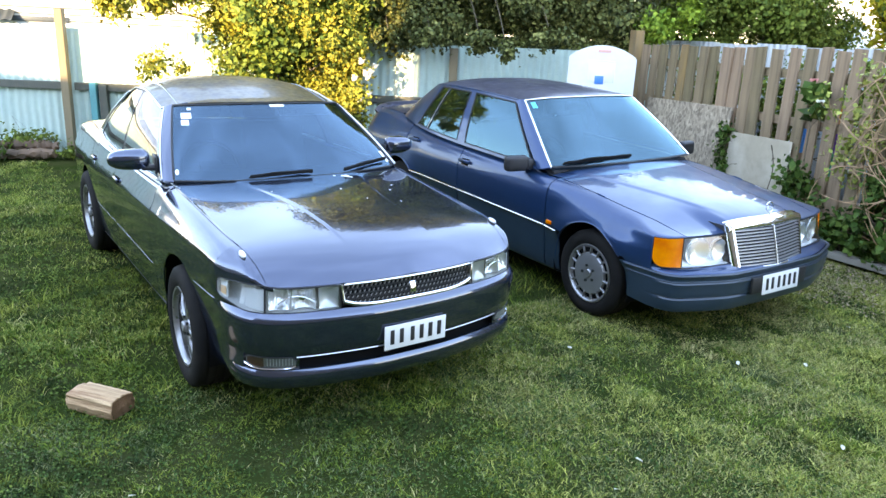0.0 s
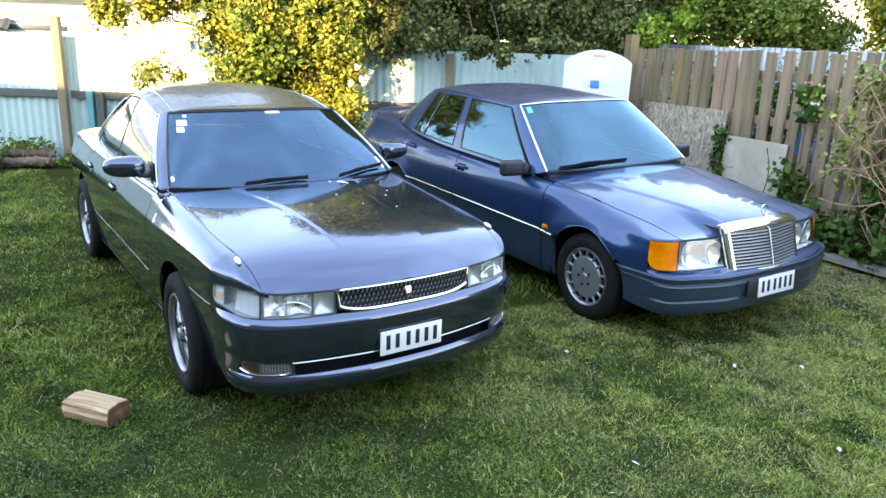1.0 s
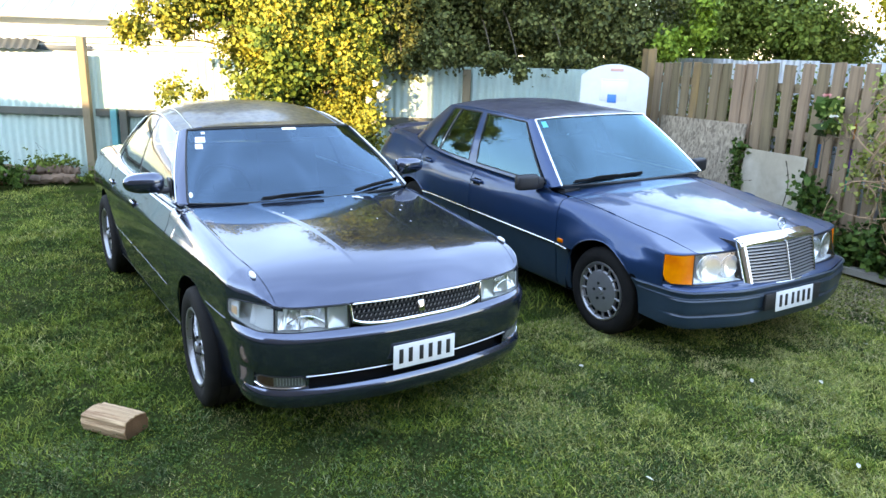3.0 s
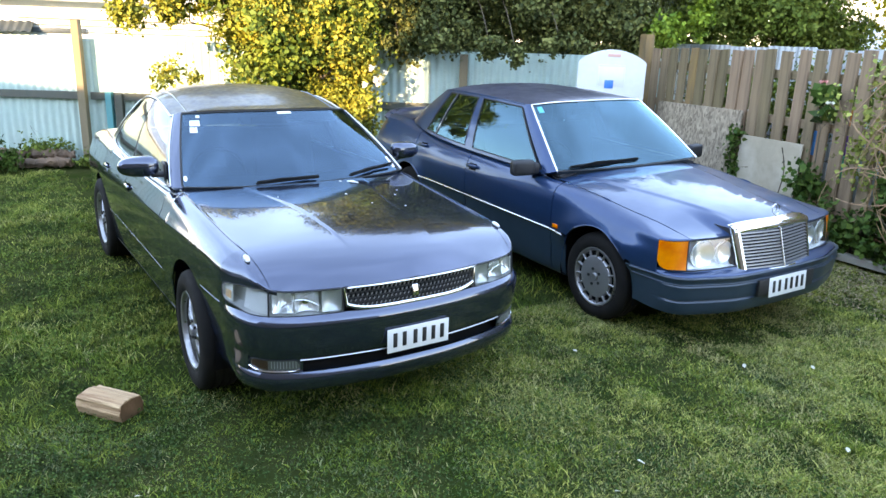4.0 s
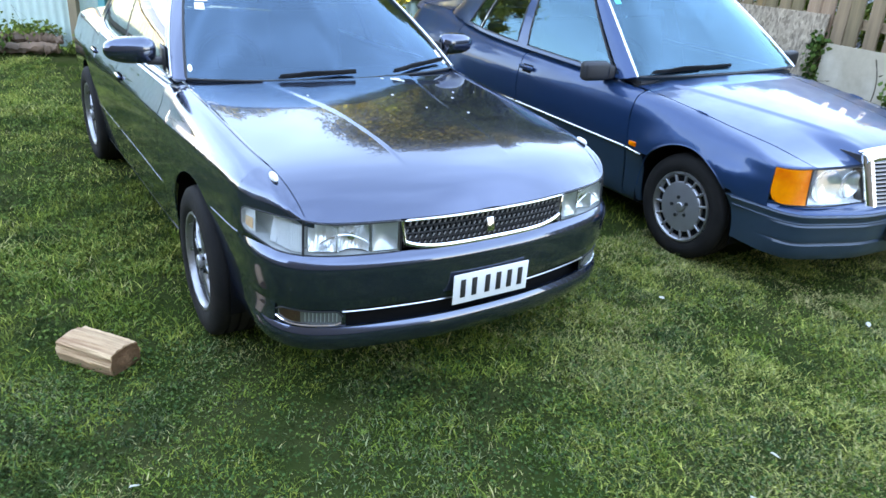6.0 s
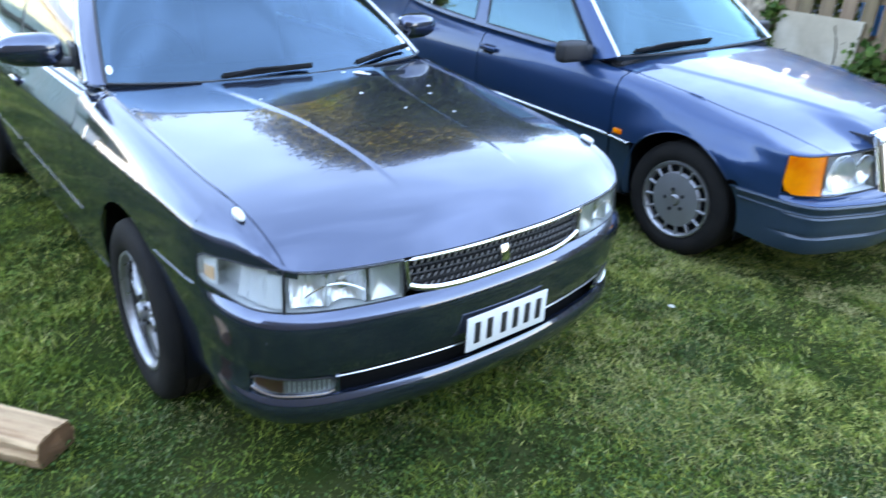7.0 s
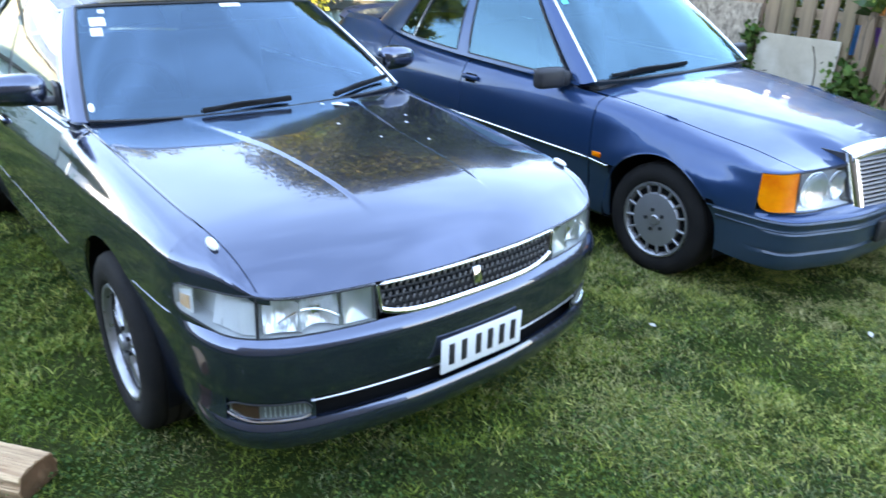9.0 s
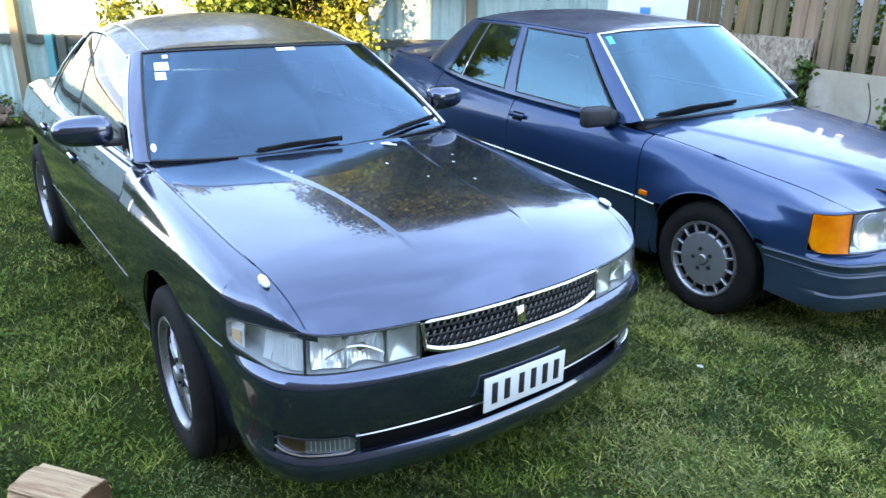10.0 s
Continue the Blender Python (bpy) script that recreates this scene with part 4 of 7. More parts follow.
    # glasshouse
    kA = 2.0
    shells("windscreen", [s.glass_patch(0.0, 1.93, 0.015, 0.965, 41, 14, 0.0, True)], CAR_GLASS, car, 0.004, "large tinted windscreen").visible_shadow = False
    ring = [s.glass(abs(k), 0.975, 0.001) * (1 if k > 0 else -1, 1, 1) for k in np.linspace(-1.93, 1.93, 31)] + [s.glass(1.945, w, 0.001) for w in np.linspace(0.97, 0.03, 12)] + [s.glass(abs(k), 0.012, 0.001) * (1 if k > 0 else -1, 1, 1) for k in np.linspace(1.93, -1.93, 31)] + [s.glass(1.945, w, 0.001) * MIRROR for w in np.linspace(0.03, 0.97, 12)]
    tubes("windscreen_seal", [ring], 0.007, SEAL, car, "", 6, True, 0.7)
    shells("windscreen_border", [s.glass_patch(0.0, 1.93, 0.955, 0.985, 31, 3, -0.004, True), s.glass_patch(0.0, 1.93, 0.0, 0.022, 31, 3, -0.004, True)], SEAL, car, 0.002)
    shells("cowl_panel", [np.array([[(x, cowl(x) + 0.006 + d, float(s.lid(x, cowl(x))) - 0.006 + dz) for d, dz in ((0, 0), (0.04, 0.004), (0.09, 0.012), (0.16, 0.02))] for x in np.linspace(-0.75, 0.75, 25)])], BLACK_PLASTIC, car, 0.004)
    pair("windscreen_pillar", s.glass_patch(1.95, 2.66, 0.0, 1.0, 8, 14, 0.002), PAINT_GREY, car, 0.02)
    for side in (1, -1):
        f = np.array((side, 1, 1))
        tubes("drip_rail", [[s.glass(2.62, w, 0.006) * f for w in np.linspace(0.02, 1.0, 14)] + [s.glass(k, 1.0, 0.006) * f for k in np.linspace(2.75, 6.2, 22)] + [s.glass(6.2 + 0.1 * (1 - w), w, 0.008) * f for w in np.linspace(0.95, 0.05, 10)]], 0.0050, BRIGHT, car, "bright roof drip rail", 6)
        tubes("window_sill_trim", [[s.glass(k, 0.02, 0.010) * f for k in np.linspace(2.66, 6.15, 28)]], 0.007, BRIGHT, car, "", 6)
        w1 = shells("door_window", [s.glass_patch(2.67, 4.13, 0.03, 0.97, 22, 8, -0.002) * f], CAR_GLASS_SIDE, car, 0.004, "door window, glass up")
        w2 = shells("door_window", [s.glass_patch(4.20, 6.02, 0.03, 0.97, 18, 8, -0.002) * f], CAR_GLASS_SIDE, car, 0.004, "door window, glass up")
        w1.visible_shadow = w2.visible_shadow = False
        shells("door_post", [s.glass_patch(4.13, 4.20, 0.0, 1.0, 3, 8, -0.006) * f], SEAL, car, 0.03)
        shells("rear_pillar", [s.glass_patch(6.02, 7.05, 0.0, 1.0, 10, 10, 0.002) * f], PAINT_GREY, car, 0.02)
        # mirror
        mm = new("door_mirror")
        mm.parent, mm.matrix_basis = car, pose(side * 0.930, 1.745, 1.068, 0, 0, 8 * side)
        bm = bmesh.new()
        bmesh.ops.create_uvsphere(bm, u_segments=24, v_segments=14, radius=1.0)
        for v in bm.verts:
            x, y, z = v.co
            q = lambda a, p: math.copysign(abs(a) ** p, a)
            v.co = Vector((q(x, 0.7) * 0.118, (q(y, 0.8) * 0.060 if y < 0 else q(y, 0.5) * 0.03), q(z, 0.72) * 0.062 * (1 - 0.18 * q(x, 1) * side)))
        part("mirror_shell", bm, PAINT_GREY, mm)
        part("mirror_face", box_bm((0.175, 0.006, 0.092), (0, 0.030, 0), 0.02, 3), CHROME, mm)
        part("mirror_arm", box_bm((0.09, 0.06, 0.035), (-side * 0.110, 0.0, -0.052), 0.014, 2), BLACK_PLASTIC, mm)
        part("mirror_base", box_bm((0.014, 0.15, 0.12), (-side * 0.148, 0.03, -0.045), 0.005, 2), BLACK_PLASTIC, mm)
    shells("roof_panel", [s.roof_skin(2.0, 7.0, 0.058, 41, 30)], PAINT_GREY_DULL, car, 0.015)
    roof_grid = s.roof_skin(2.0, 7.0, 0.058, 41, 30)
    for i in (3, 37):
        tubes("roof_moulding", [roof_grid[i] + (0, 0, 0.001)], 0.005, PAINT_GREY, car, "", 6)
    shells("rear_window", [s.glass_patch(lambda w: 7.05, 8.0, 0.02, 0.97, 14, 8) , s.glass_patch(7.05, 8.0, 0.02, 0.97, 14, 8) * MIRROR], CAR_GLASS, car, 0.004).visible_shadow = False
    wiper(car, (-0.33, 1.385, 0.978), (0.08, 1.380, 0.990), (0, -0.010, 0.016))
    wiper(car, (0.30, 1.375, 0.984), (0.68, 1.500, 1.016), (0, -0.010, 0.016))
    # dried bird droppings on the bonnet
    brng = random.Random(12)
    for x, y, rad in ((0.285, 1.30, 0.020), (0.262, 1.31, 0.012), (0.30, 1.27, 0.010), (0.21, 1.33, 0.008), (0.10, 1.02, 0.006), (0.40, 0.95, 0.006), (0.34, 0.72, 0.005), (0.16, 0.80, 0.004), (-0.30, 1.1, 0.004), (0.47, 1.05, 0.005)):
        g = np.array([[(x + rad * (0.15 + 0.85 * v) * math.cos(a) * (1 + 0.3 * math.sin(3 * a + x * 40)), y + rad * (0.15 + 0.85 * v) * math.sin(a) * 1.5, 0) for v in (0, 0.5, 1)] for a in np.linspace(0, 2 * math.pi, 13)])
        for row in g:
            for q in row:
                q[2] = float(s.lid(q[0], q[1])) + 0.0012
        shells("dropping", [g], DROPPING, car, 0.001, core=np.array((0, y, -3.0)))
    # stickers on the glass
    def sticker(k, w, dk, dw, mat, label, sx=1):
        g = np.array([[s.glass(k + dk * a, w + dw * b, 0.003) * (sx, 1, 1) for b in np.linspace(-0.5, 0.5, 3)] for a in np.linspace(-0.5, 0.5, 3)])
        shells("sticker", [g], mat, car, 0.001, label)
    sticker(1.52, 0.835, 0.26, 0.075, PAPER, "white square windscreen sticker", -1)
    sticker(1.56, 0.745, 0.19, 0.07, PAPER, "white square windscreen sticker", -1)
    sticker(1.42, 0.925, 0.10, 0.032, PAPER, "small pale windscreen sticker", -1)
    disc = np.array([[s.glass(1.84 + 0.052 * r * math.cos(a), 0.12 + 0.036 * r * math.sin(a), 0.003) * MIRROR for r in (0.1, 0.55, 1.0)] for a in np.linspace(0, 2 * math.pi, 17)])
    shells("sticker", [disc], PAPER, car, 0.001, "small round windscreen sticker")
    sticker(0.10, 0.945, 0.28, 0.03, PAPER, "narrow white windscreen label", 1)
    sticker(1.83, 0.15, 0.12, 0.16, PAPER, "white paper label behind the windscreen", 1)
    # cabin and underside
    shells("floor_pan", [np.array([[(x, y, 0.23) for y in np.linspace(0.35, 4.5, 12)] for x in (-0.66, 0, 0.66)])], DARK, car, 0.02)
    part("bulkhead", box_bm((1.42, 0.03, 0.62), (0, 1.50, 0.52), 0.01, 1), TRIM_DARK, car)
    dash = np.array([[(x, 1.50 + 0.48 * v, 0.945 - 0.02 * v + (0.03 * math.exp(-((x + 0.36) / 0.2) ** 2)) * math.sin(math.pi * v) - (0.25 * max(0, v - 0.8) * 5)) for v in np.linspace(0, 1, 12)] for x in np.linspace(-0.72, 0.72, 25)])
    shells("dashboard", [dash], TRIM_DARK, car, 0.02, "dark grey dashboard")
    steering_wheel(car, -0.36, 2.02, 0.93)
    for x in (-0.36, 0.36):
        seat(car, x, 2.35, 0.42)
    part("rear_bench", box_bm((1.30, 0.48, 0.30), (0, 3.2, 0.47), 0.06, 3), FABRIC, car)
    part("rear_backrest", box_bm((1.30, 0.14, 0.55), (0, 3.52, 0.76), 0.06, 3, None, None), FABRIC, car)
    part("parcel_shelf", box_bm((1.3, 0.5, 0.02), (0, 3.80, 0.975), 0.005, 1), TRIM_DARK, car)
    part("rear_view_mirror", box_bm((0.23, 0.03, 0.06), (0.0, 2.06, 1.285), 0.014, 2), BLACK_PLASTIC, car)
    for x in (-0.36, 0.36):
        part("sun_visor", box_bm((0.38, 0.11, 0.014), (0, 0, 0), 0.006, 2), FABRIC_PALE, car).matrix_basis = pose(x, 2.15, 1.292, 40)
    # wheels
    for (ya, za), (yc, zc, turn) in zip(W, WHEELS):
        for side in (-1, 1):
            wheel_well(car, ya, za, R + 0.012, side)
            spoke_wheel(car, pose(side * 0.782, yc, zc, 0, 0, (0 if side < 0 else 180) - turn), 0.337, 0.21, 0.217)
    return car


build_grey_car()


def build_blue_car():
    car = thing("car", "navy blue four-door saloon with chrome grille parked on the lawn", "car", pose(2.608, -0.361, 0.018, 0, -1.2, -3.19))
    W, R, SILL = [(0.873, 0.295), (3.673, 0.30)], 0.37, 0.20
    trim = lambda y: 0.522 + 0.020 * (y - 1.2)
    s = CarShape(
        plan=[(0, 0.0), (0.25, 0.004), (0.45, 0.018), (0.62, 0.044), (0.74, 0.079), (0.808, 0.125), (0.845, 0.20), (0.861, 0.31), (0.867, 0.46), (0.868, 0.87), (0.873, 1.5), (0.873, 2.7),
              (0.868, 3.6), (0.850, 4.2), (0.815, 4.52), (0.72, 4.68), (0.42, 4.735), (0, 4.745)],
        front=[(0.17, 0.14), (0.22, 0.06), (0.255, 0.03), (0.30, 0.016), (0.33, 0.012), (0.338, 0.024), (0.345, 0.012), (0.41, 0.004), (0.438, 0.0), (0.444, 0.010), (0.462, 0.010), (0.478, 0.004), (0.490, 0.012), (0.502, 0.034), (0.512, 0.085), (0.527, 0.102), (0.71, 0.148), (0.82, 0.17)],
        side=[(0.16, 0.12), (0.20, 0.05), (0.25, 0.030), (0.40, 0.018), (0.52, 0.008), (0.545, 0.006), (0.62, 0.0), (0.74, 0.002), (0.80, 0.016), (0.86, 0.040), (0.92, 0.07), (1.0, 0.12)],
        edge=[(0, 0.716), (0.2, 0.716), (0.32, 0.722), (0.50, 0.755), (0.7, 0.79), (1.0, 0.835), (1.5, 0.878), (2.2, 0.905), (3.2, 0.955), (3.7, 1.012), (4.2, 1.055), (4.5, 1.055), (4.74, 1.02)],
        centre=[(0, 0.716), (0.12, 0.730), (0.19, 0.775), (0.30, 0.805), (0.55, 0.842), (1.0, 0.890), (1.45, 0.925), (3.9, 1.065), (4.5, 1.08), (4.74, 1.04)],
        fillets=[(0, 0.012), (0.3, 0.016), (0.5, 0.05), (0.8, 0.075), (1.5, 0.055), (3.4, 0.055), (4.3, 0.06), (4.74, 0.04)],
        blend=(0.12, 0.34),
        base=[(0, 1.385, 0.930), (0.45, 1.410, 0.931), (0.752, 1.475, 0.932), (0.800, 1.56, 0.914), (0.806, 2.55, 0.940), (0.798, 3.10, 0.966), (0.770, 3.50, 1.0), (0.64, 3.96, 1.04), (0, 4.08, 1.06)],
        roof=[(0, 1.985, 1.398), (0.40, 2.01, 1.392), (0.590, 2.055, 1.374), (0.612, 2.12, 1.370), (0.612, 2.68, 1.392), (0.607, 3.00, 1.396), (0.598, 3.29, 1.392), (0.55, 3.45, 1.384), (0, 3.51, 1.402)],
        bulge=0.016, ridge=0.006, ridge_x=lambda y: 0.27 + 0.27 * np.clip(y - 0.2, 0, 2), ridge_w=0.05, brow=(0.39, 0.10, 0.62), lean=0.25, flares=((0.873, 0.295, 0.37, 0.034, 0.12), (3.673, 0.30, 0.37, 0.018, 0.075)))
    top = lambda y: float(s.edge(y))
    hood_half = curve_table((0.0, 0.22, 0.7, 1.5), (0.672, 0.676, 0.715, 0.745))
    cowl = lambda x: 1.375 + 0.085 * (x / 0.75) ** 2
    low = arch_low(W, R, lambda y: trim(y) + 0.012, (0.53, 0.497))
    shells("bonnet", [s.hood(hood_half, cowl)], PAINT_BLUE, car, 0.010)
    pair("front_wing", s.flank(columns(0.318, 1.36, W, R), lambda y: low(y) if y > 0.53 else 0.497, top, 16, lambda y: float(hood_half(y)) + 0.0075), PAINT_BLUE, car, 0.008)
    cap = []
    for t in np.linspace(s.at_x(0.70), s.at_y(0.318), 10):
        p = s.belt(t, top(s.py(t)))
        xi = min(float(hood_half(p[1])) + 0.005, p[0] - 0.001)
        cap.append([s.belt(t, z) for z in np.linspace(top(s.py(t)) - 0.010, top(s.py(t)), 4)] + [np.array((p[0] + (xi - p[0]) * f, p[1], s.lid(p[0] + (xi - p[0]) * f, p[1]))) for f in (0.33, 0.66, 1.0)])
    pair("wing_nose", np.array(cap), PAINT_BLUE, car, 0.006)
    def tuck(g):
        """Draws the corners of the bumper and of the ledge over it back towards the lamps."""
        g = np.array(g)
        g[..., 1] += 0.042 * smooth(np.abs(g[..., 0]), 0.40, 0.72) * (1 - smooth(g[..., 1], 0.22, 0.45)) * np.clip((0.527 - g[..., 2]) / 0.035, 0, 1)
        return g
    # ledge under the lamps; navy paint puts its dark reflection into the colour
    pair("lamp_valance", tuck(s.belt_patch(0.0, s.at_y(0.320), 0.492, 0.527, 14, 8)), PAINT_BLUE, car, 0.01)
    for side in (1, -1):
        f = np.array((side, 1, 1))
        for d_name, y0, y1, lo in (("front_door", 1.368, 2.585, lambda y: trim(y) + 0.012), ("rear_door", 2.593, 3.58, arch_low([W[1]], R + 0.012, lambda y: trim(y) + 0.012))):
            d = shells(d_name, [s.flank(columns(y0, y1, W, R + 0.012), lo, top, 14, lambda y: 0.768) * f], PAINT_BLUE, car, 0.008)
            y = 2.49 if d_name == "front_door" else 3.41
            hz = 0.815 if d_name == "front_door" else 0.868
            hx = float(s.belt(s.at_y(y), hz)[0])
            part("door_handle", box_bm((0.024, 0.165, 0.030), (0, 0, 0), 0.009, 3), PAINT_BLUE, d, "body-coloured door handle").matrix_basis = pose(side * (hx + 0.014), y, hz)
            # near-black plate in place of a shaded hollow; the skin is uncut
            part("handle_recess", box_bm((0.006, 0.11, 0.06), (0, 0, 0), 0.002, 1), DARK, d).matrix_basis = pose(side * (hx + 0.002), y, hz - 0.008, 0, -14 * side)
            ys = [q for q in np.linspace(y0 + 0.006, y1 - 0.006, 26) if lo(q) <= trim(q) + 0.02]
            shells("lower_cladding", [s.flank(ys, lambda y: 0.215, lambda y: trim(y) - 0.008, 9) * f], CLADDING, d, 0.010, "blue-grey plastic lower door cladding")
            tubes("chrome_strip", [[s.belt(s.at_y(q), trim(q), 0.006) * f for q in ys]], 0.0065, CHROME, d, "bright strip along the door", 8, False, 1.3)
        ys = [q for q in columns(0.55, 1.36, W, R + 0.012, 0.03) if q > 1.2 and low(q) <= trim(q) + 0.02]
        shells("lower_cladding", [s.flank(ys, lambda y: 0.215, lambda y: trim(y) - 0.008, 9) * f], CLADDING, car, 0.010)
        tubes("chrome_strip", [[s.belt(s.at_y(q), trim(q), 0.006) * f for q in ys]], 0.0065, CHROME, car, "", 8, False, 1.3)
        part("side_repeater", box_bm((0.014, 0.062, 0.030), (0, 0, 0), 0.005, 2), AMBER, car, "small orange side repeater").matrix_basis = pose(side * (float(s.belt(s.at_y(1.30), 0.565)[0]) + 0.004), 1.30, 0.566)
        shells("rear_wing", [s.flank(columns(3.588, 4.60, W, R), arch_low([W[1]], R, 0.47), top, 14, lambda y: 0.66) * f], PAINT_BLUE, car, 0.008)
        shells("sill_panel", [s.flank(np.linspace(1.25, 3.30, 20), lambda y: 0.165, lambda y: 0.212, 4) * f], CLADDING, car, 0.008)
        tubes("wheel_arch_lip", [[s.belt(s.at_y(yc - R * math.cos(a)), zc + R * math.sin(a), -0.003) * f for a in np.linspace(0.62, math.pi - 0.05, 24)] for yc, zc in W[:1]], 0.005, PAINT_BLUE, car, "", 6)
        tubes("wheel_arch_lip", [[s.belt(s.at_y(yc - R * math.cos(a)), zc + R * math.sin(a), -0.003) * f for a in np.linspace(0.1, math.pi - 0.62, 24)] for yc, zc in W[1:]], 0.008, PAINT_BLUE, car, "", 6)
    shells("boot_lid", [s.boot(0.655, lambda x: 4.09 - 0.10 * (x / 0.64) ** 2)], PAINT_BLUE_MATT, car, 0.008)
    pair("rear_panel", s.belt_patch(s.at_y(4.60), s.t[-1], 0.24, 0.985, 16, 10), PAINT_BLUE, car, 0.008)
    # boot spoiler on short feet
    sp = np.array([[(x, 4.50 + 0.13 * v - 0.10 * (x / 0.72) ** 4, 1.066 + 0.030 * v + 0.012 * math.sin(math.pi * v) - 0.075 * (abs(x) / 0.72) ** 8) for v in np.linspace(0, 1, 6)] for x in np.linspace(-0.72, 0.72, 31)])
    spoiler = shells("boot_spoiler", [sp], PAINT_BLUE_MATT, car, 0.042, "dark boot-lid spoiler")
    for x in (-0.55, 0, 0.55):
        part("spoiler_foot", box_bm((0.06, 0.07, 0.07), (x, 4.55 - 0.03 * abs(x), 1.05), 0.01, 2), BLACK_PLASTIC, spoiler)
    # bumper
    te = lambda z: s.at_y(0.873 - math.sqrt(max(0.0001, (R + 0.004) ** 2 - (z - 0.295) ** 2)))
    bumper = shells("front_bumper", [tuck(s.belt_patch(0.0, te, lambda u: 0.240 + 0.02 * u**4, 0.340, 61, 9, 0.010, True)), tuck(s.belt_patch(0.0, te, 0.340, 0.494, 61, 24, 0.010, True))], CLADDING, car, 0.010, "blue-grey front bumper with moulded rib")
    tubes("bumper_rib", [tuck([s.belt(abs(t), 0.486, 0.010) * (1 if t > 0 else -1, 1, 1) for t in np.linspace(-te(0.46) + 0.02, te(0.46) - 0.02, 61)])], 0.009, CLADDING, bumper, "pale upper rib of the bumper", 8)
    tubes("bumper_rib", [tuck([s.belt(abs(t), 0.447, 0.010) * (1 if t > 0 else -1, 1, 1) for t in np.linspace(-te(0.44) + 0.02, te(0.44) - 0.02, 61)])], 0.006, CLADDING, bumper, "", 8)
    box("plate_backing", (0.56, 0.02, 0.11), (0, -0.014, 0.392), BLACK_PLASTIC, bumper, "", 0.005)
    number_plate(car, -0.030, 0.388, -4.0, 0.375, 0.13)
    pair("rear_bumper", s.belt_patch(s.at_y(4.35), s.t[-1], 0.24, 0.50, 18, 8, 0.02), CLADDING, car, 0.010)
    # lamps
    ta, tb, tc = s.at_x(0.345), s.at_x(0.797), s.at_y(0.312)
    for side in (1, -1):
        f = np.array((side, 1, 1))
        hi = lambda t: top(s.py(t)) - 0.012
        round_end = lambda t: 0.05 * (1 - math.sqrt(max(0.0, 1 - max(0.0, (t - tc + 0.07) / 0.07) ** 2)))
        def lens(t0, t1, out, nu=12, lo=0.525):
            return np.array([[s.belt(t, lo + round_end(t) + (hi(t) - lo - round_end(t)) * v, out) for v in np.linspace(0, 1, 6)] for t in np.linspace(t0, t1, nu)]) * f
        lamp = shells("headlamp", [lens(ta, tb, 0.004, 16)], LAMP_GLASS, car, 0.004, "clear rectangular headlamp")
        shells("lamp_housing", [lens(ta, tb, -0.05, 12)] + [np.array([[s.belt(t, z(t), o) for o in (0.0, -0.025, -0.05)] for t in np.linspace(ta, tb, 10)]) * f for z in (hi, lambda t: 0.525)] + [np.array([[s.belt(ta, z, o) for o in (0.0, -0.05)] for z in (0.525, 0.6, 0.69)]) * f], LAMP_CLEAR, lamp, 0.003)
        for cx, rad in ((0.632, 0.088), (0.455, 0.074)):
            t = s.at_x(cx)
            c, q = s.belt(t, 0.614, -0.040), s.belt(t, 0.614, 0.0)
            d = (q - c) / np.linalg.norm(q - c)
            bowl = lathe("reflector", [(-0.001, 0.004), (0.004, rad * 0.5), (0.018, rad * 0.85), (0.030, rad), (0.028, rad * 1.02)], REFLECTOR, lamp, "", 24, "z")
            bowl.matrix_basis = Matrix.Translation(c * f) @ Vector(d * f).to_track_quat("Z", "Y").to_matrix().to_4x4()
        amber = shells("corner_indicator", [lens(tb + 0.006, tc, 0.004, 14)], AMBER, car, 0.006, "bright orange corner indicator")
        ring = [s.belt(t, hi(t) + 0.002, 0.0) * f for t in np.linspace(ta, tc, 20)] + [s.belt(t, 0.523 + round_end(t), 0.0) * f for t in np.linspace(tc, ta, 20)]
        tubes("lamp_seal", [ring], 0.004, SEAL, lamp, "", 6, True)
        tubes("lamp_divider", [[s.belt(tb + 0.002, z, 0.003) * f for z in np.linspace(0.525, hi(tb), 5)]], 0.004, SEAL, lamp, "", 6)
    # grille: two chrome-framed faces that meet in a shallow keel
    def face(u, z, out=0.0):
        w = 0.342 + 0.028 * (z - 0.49) / 0.29
        return np.array((u * w, 0.016 + 0.30 * (z - 0.49) + 0.055 * abs(u) ** 1.3 - out, z))
    us = np.linspace(-1, 1, 25)
    grille = shells("grille_backing", [np.array([[face(u, z, -0.03) for z in np.linspace(0.495, 0.775, 6)] for u in us])], DARK, car, 0.004, "upright chrome radiator grille")
    arc = lambda u: 0.790 - 0.020 * abs(u) ** 3
    frame_top = np.array([[face(u * 1.02, arc(u) - 0.052 * (1 - v), 0.012 * math.sin(math.pi * min(1, v * 1.3) * 0.9)) if v < 0.999 else face(u * 1.0, arc(u) + 0.004, -0.05) for v in np.linspace(0, 1, 7)] for u in us])
    shells("grille_frame", [frame_top], CHROME, grille, 0.006, "broad chrome grille surround")
    for side in (-1, 1):
        col = np.array([[face(side * min(u, 1.045), z, 0.010 - 0.5 * max(0, min(u, 1.04) - 1.0) - 0.55 * max(0, u - 1.06)) for z in np.linspace(0.486, 0.762, 8)] for u in (0.915, 0.94, 0.98, 1.02, 1.04, 1.06, 1.08)])
        shells("grille_side", [col], CHROME, grille, 0.006)
        shells("grille_cheek", [np.array([[face(side * 1.05, z, -0.02 - 0.12 * v) for z in np.linspace(0.486, 0.762, 8)] for v in (0, 0.5, 1)])], BLACK_PLASTIC, grille, 0.004)
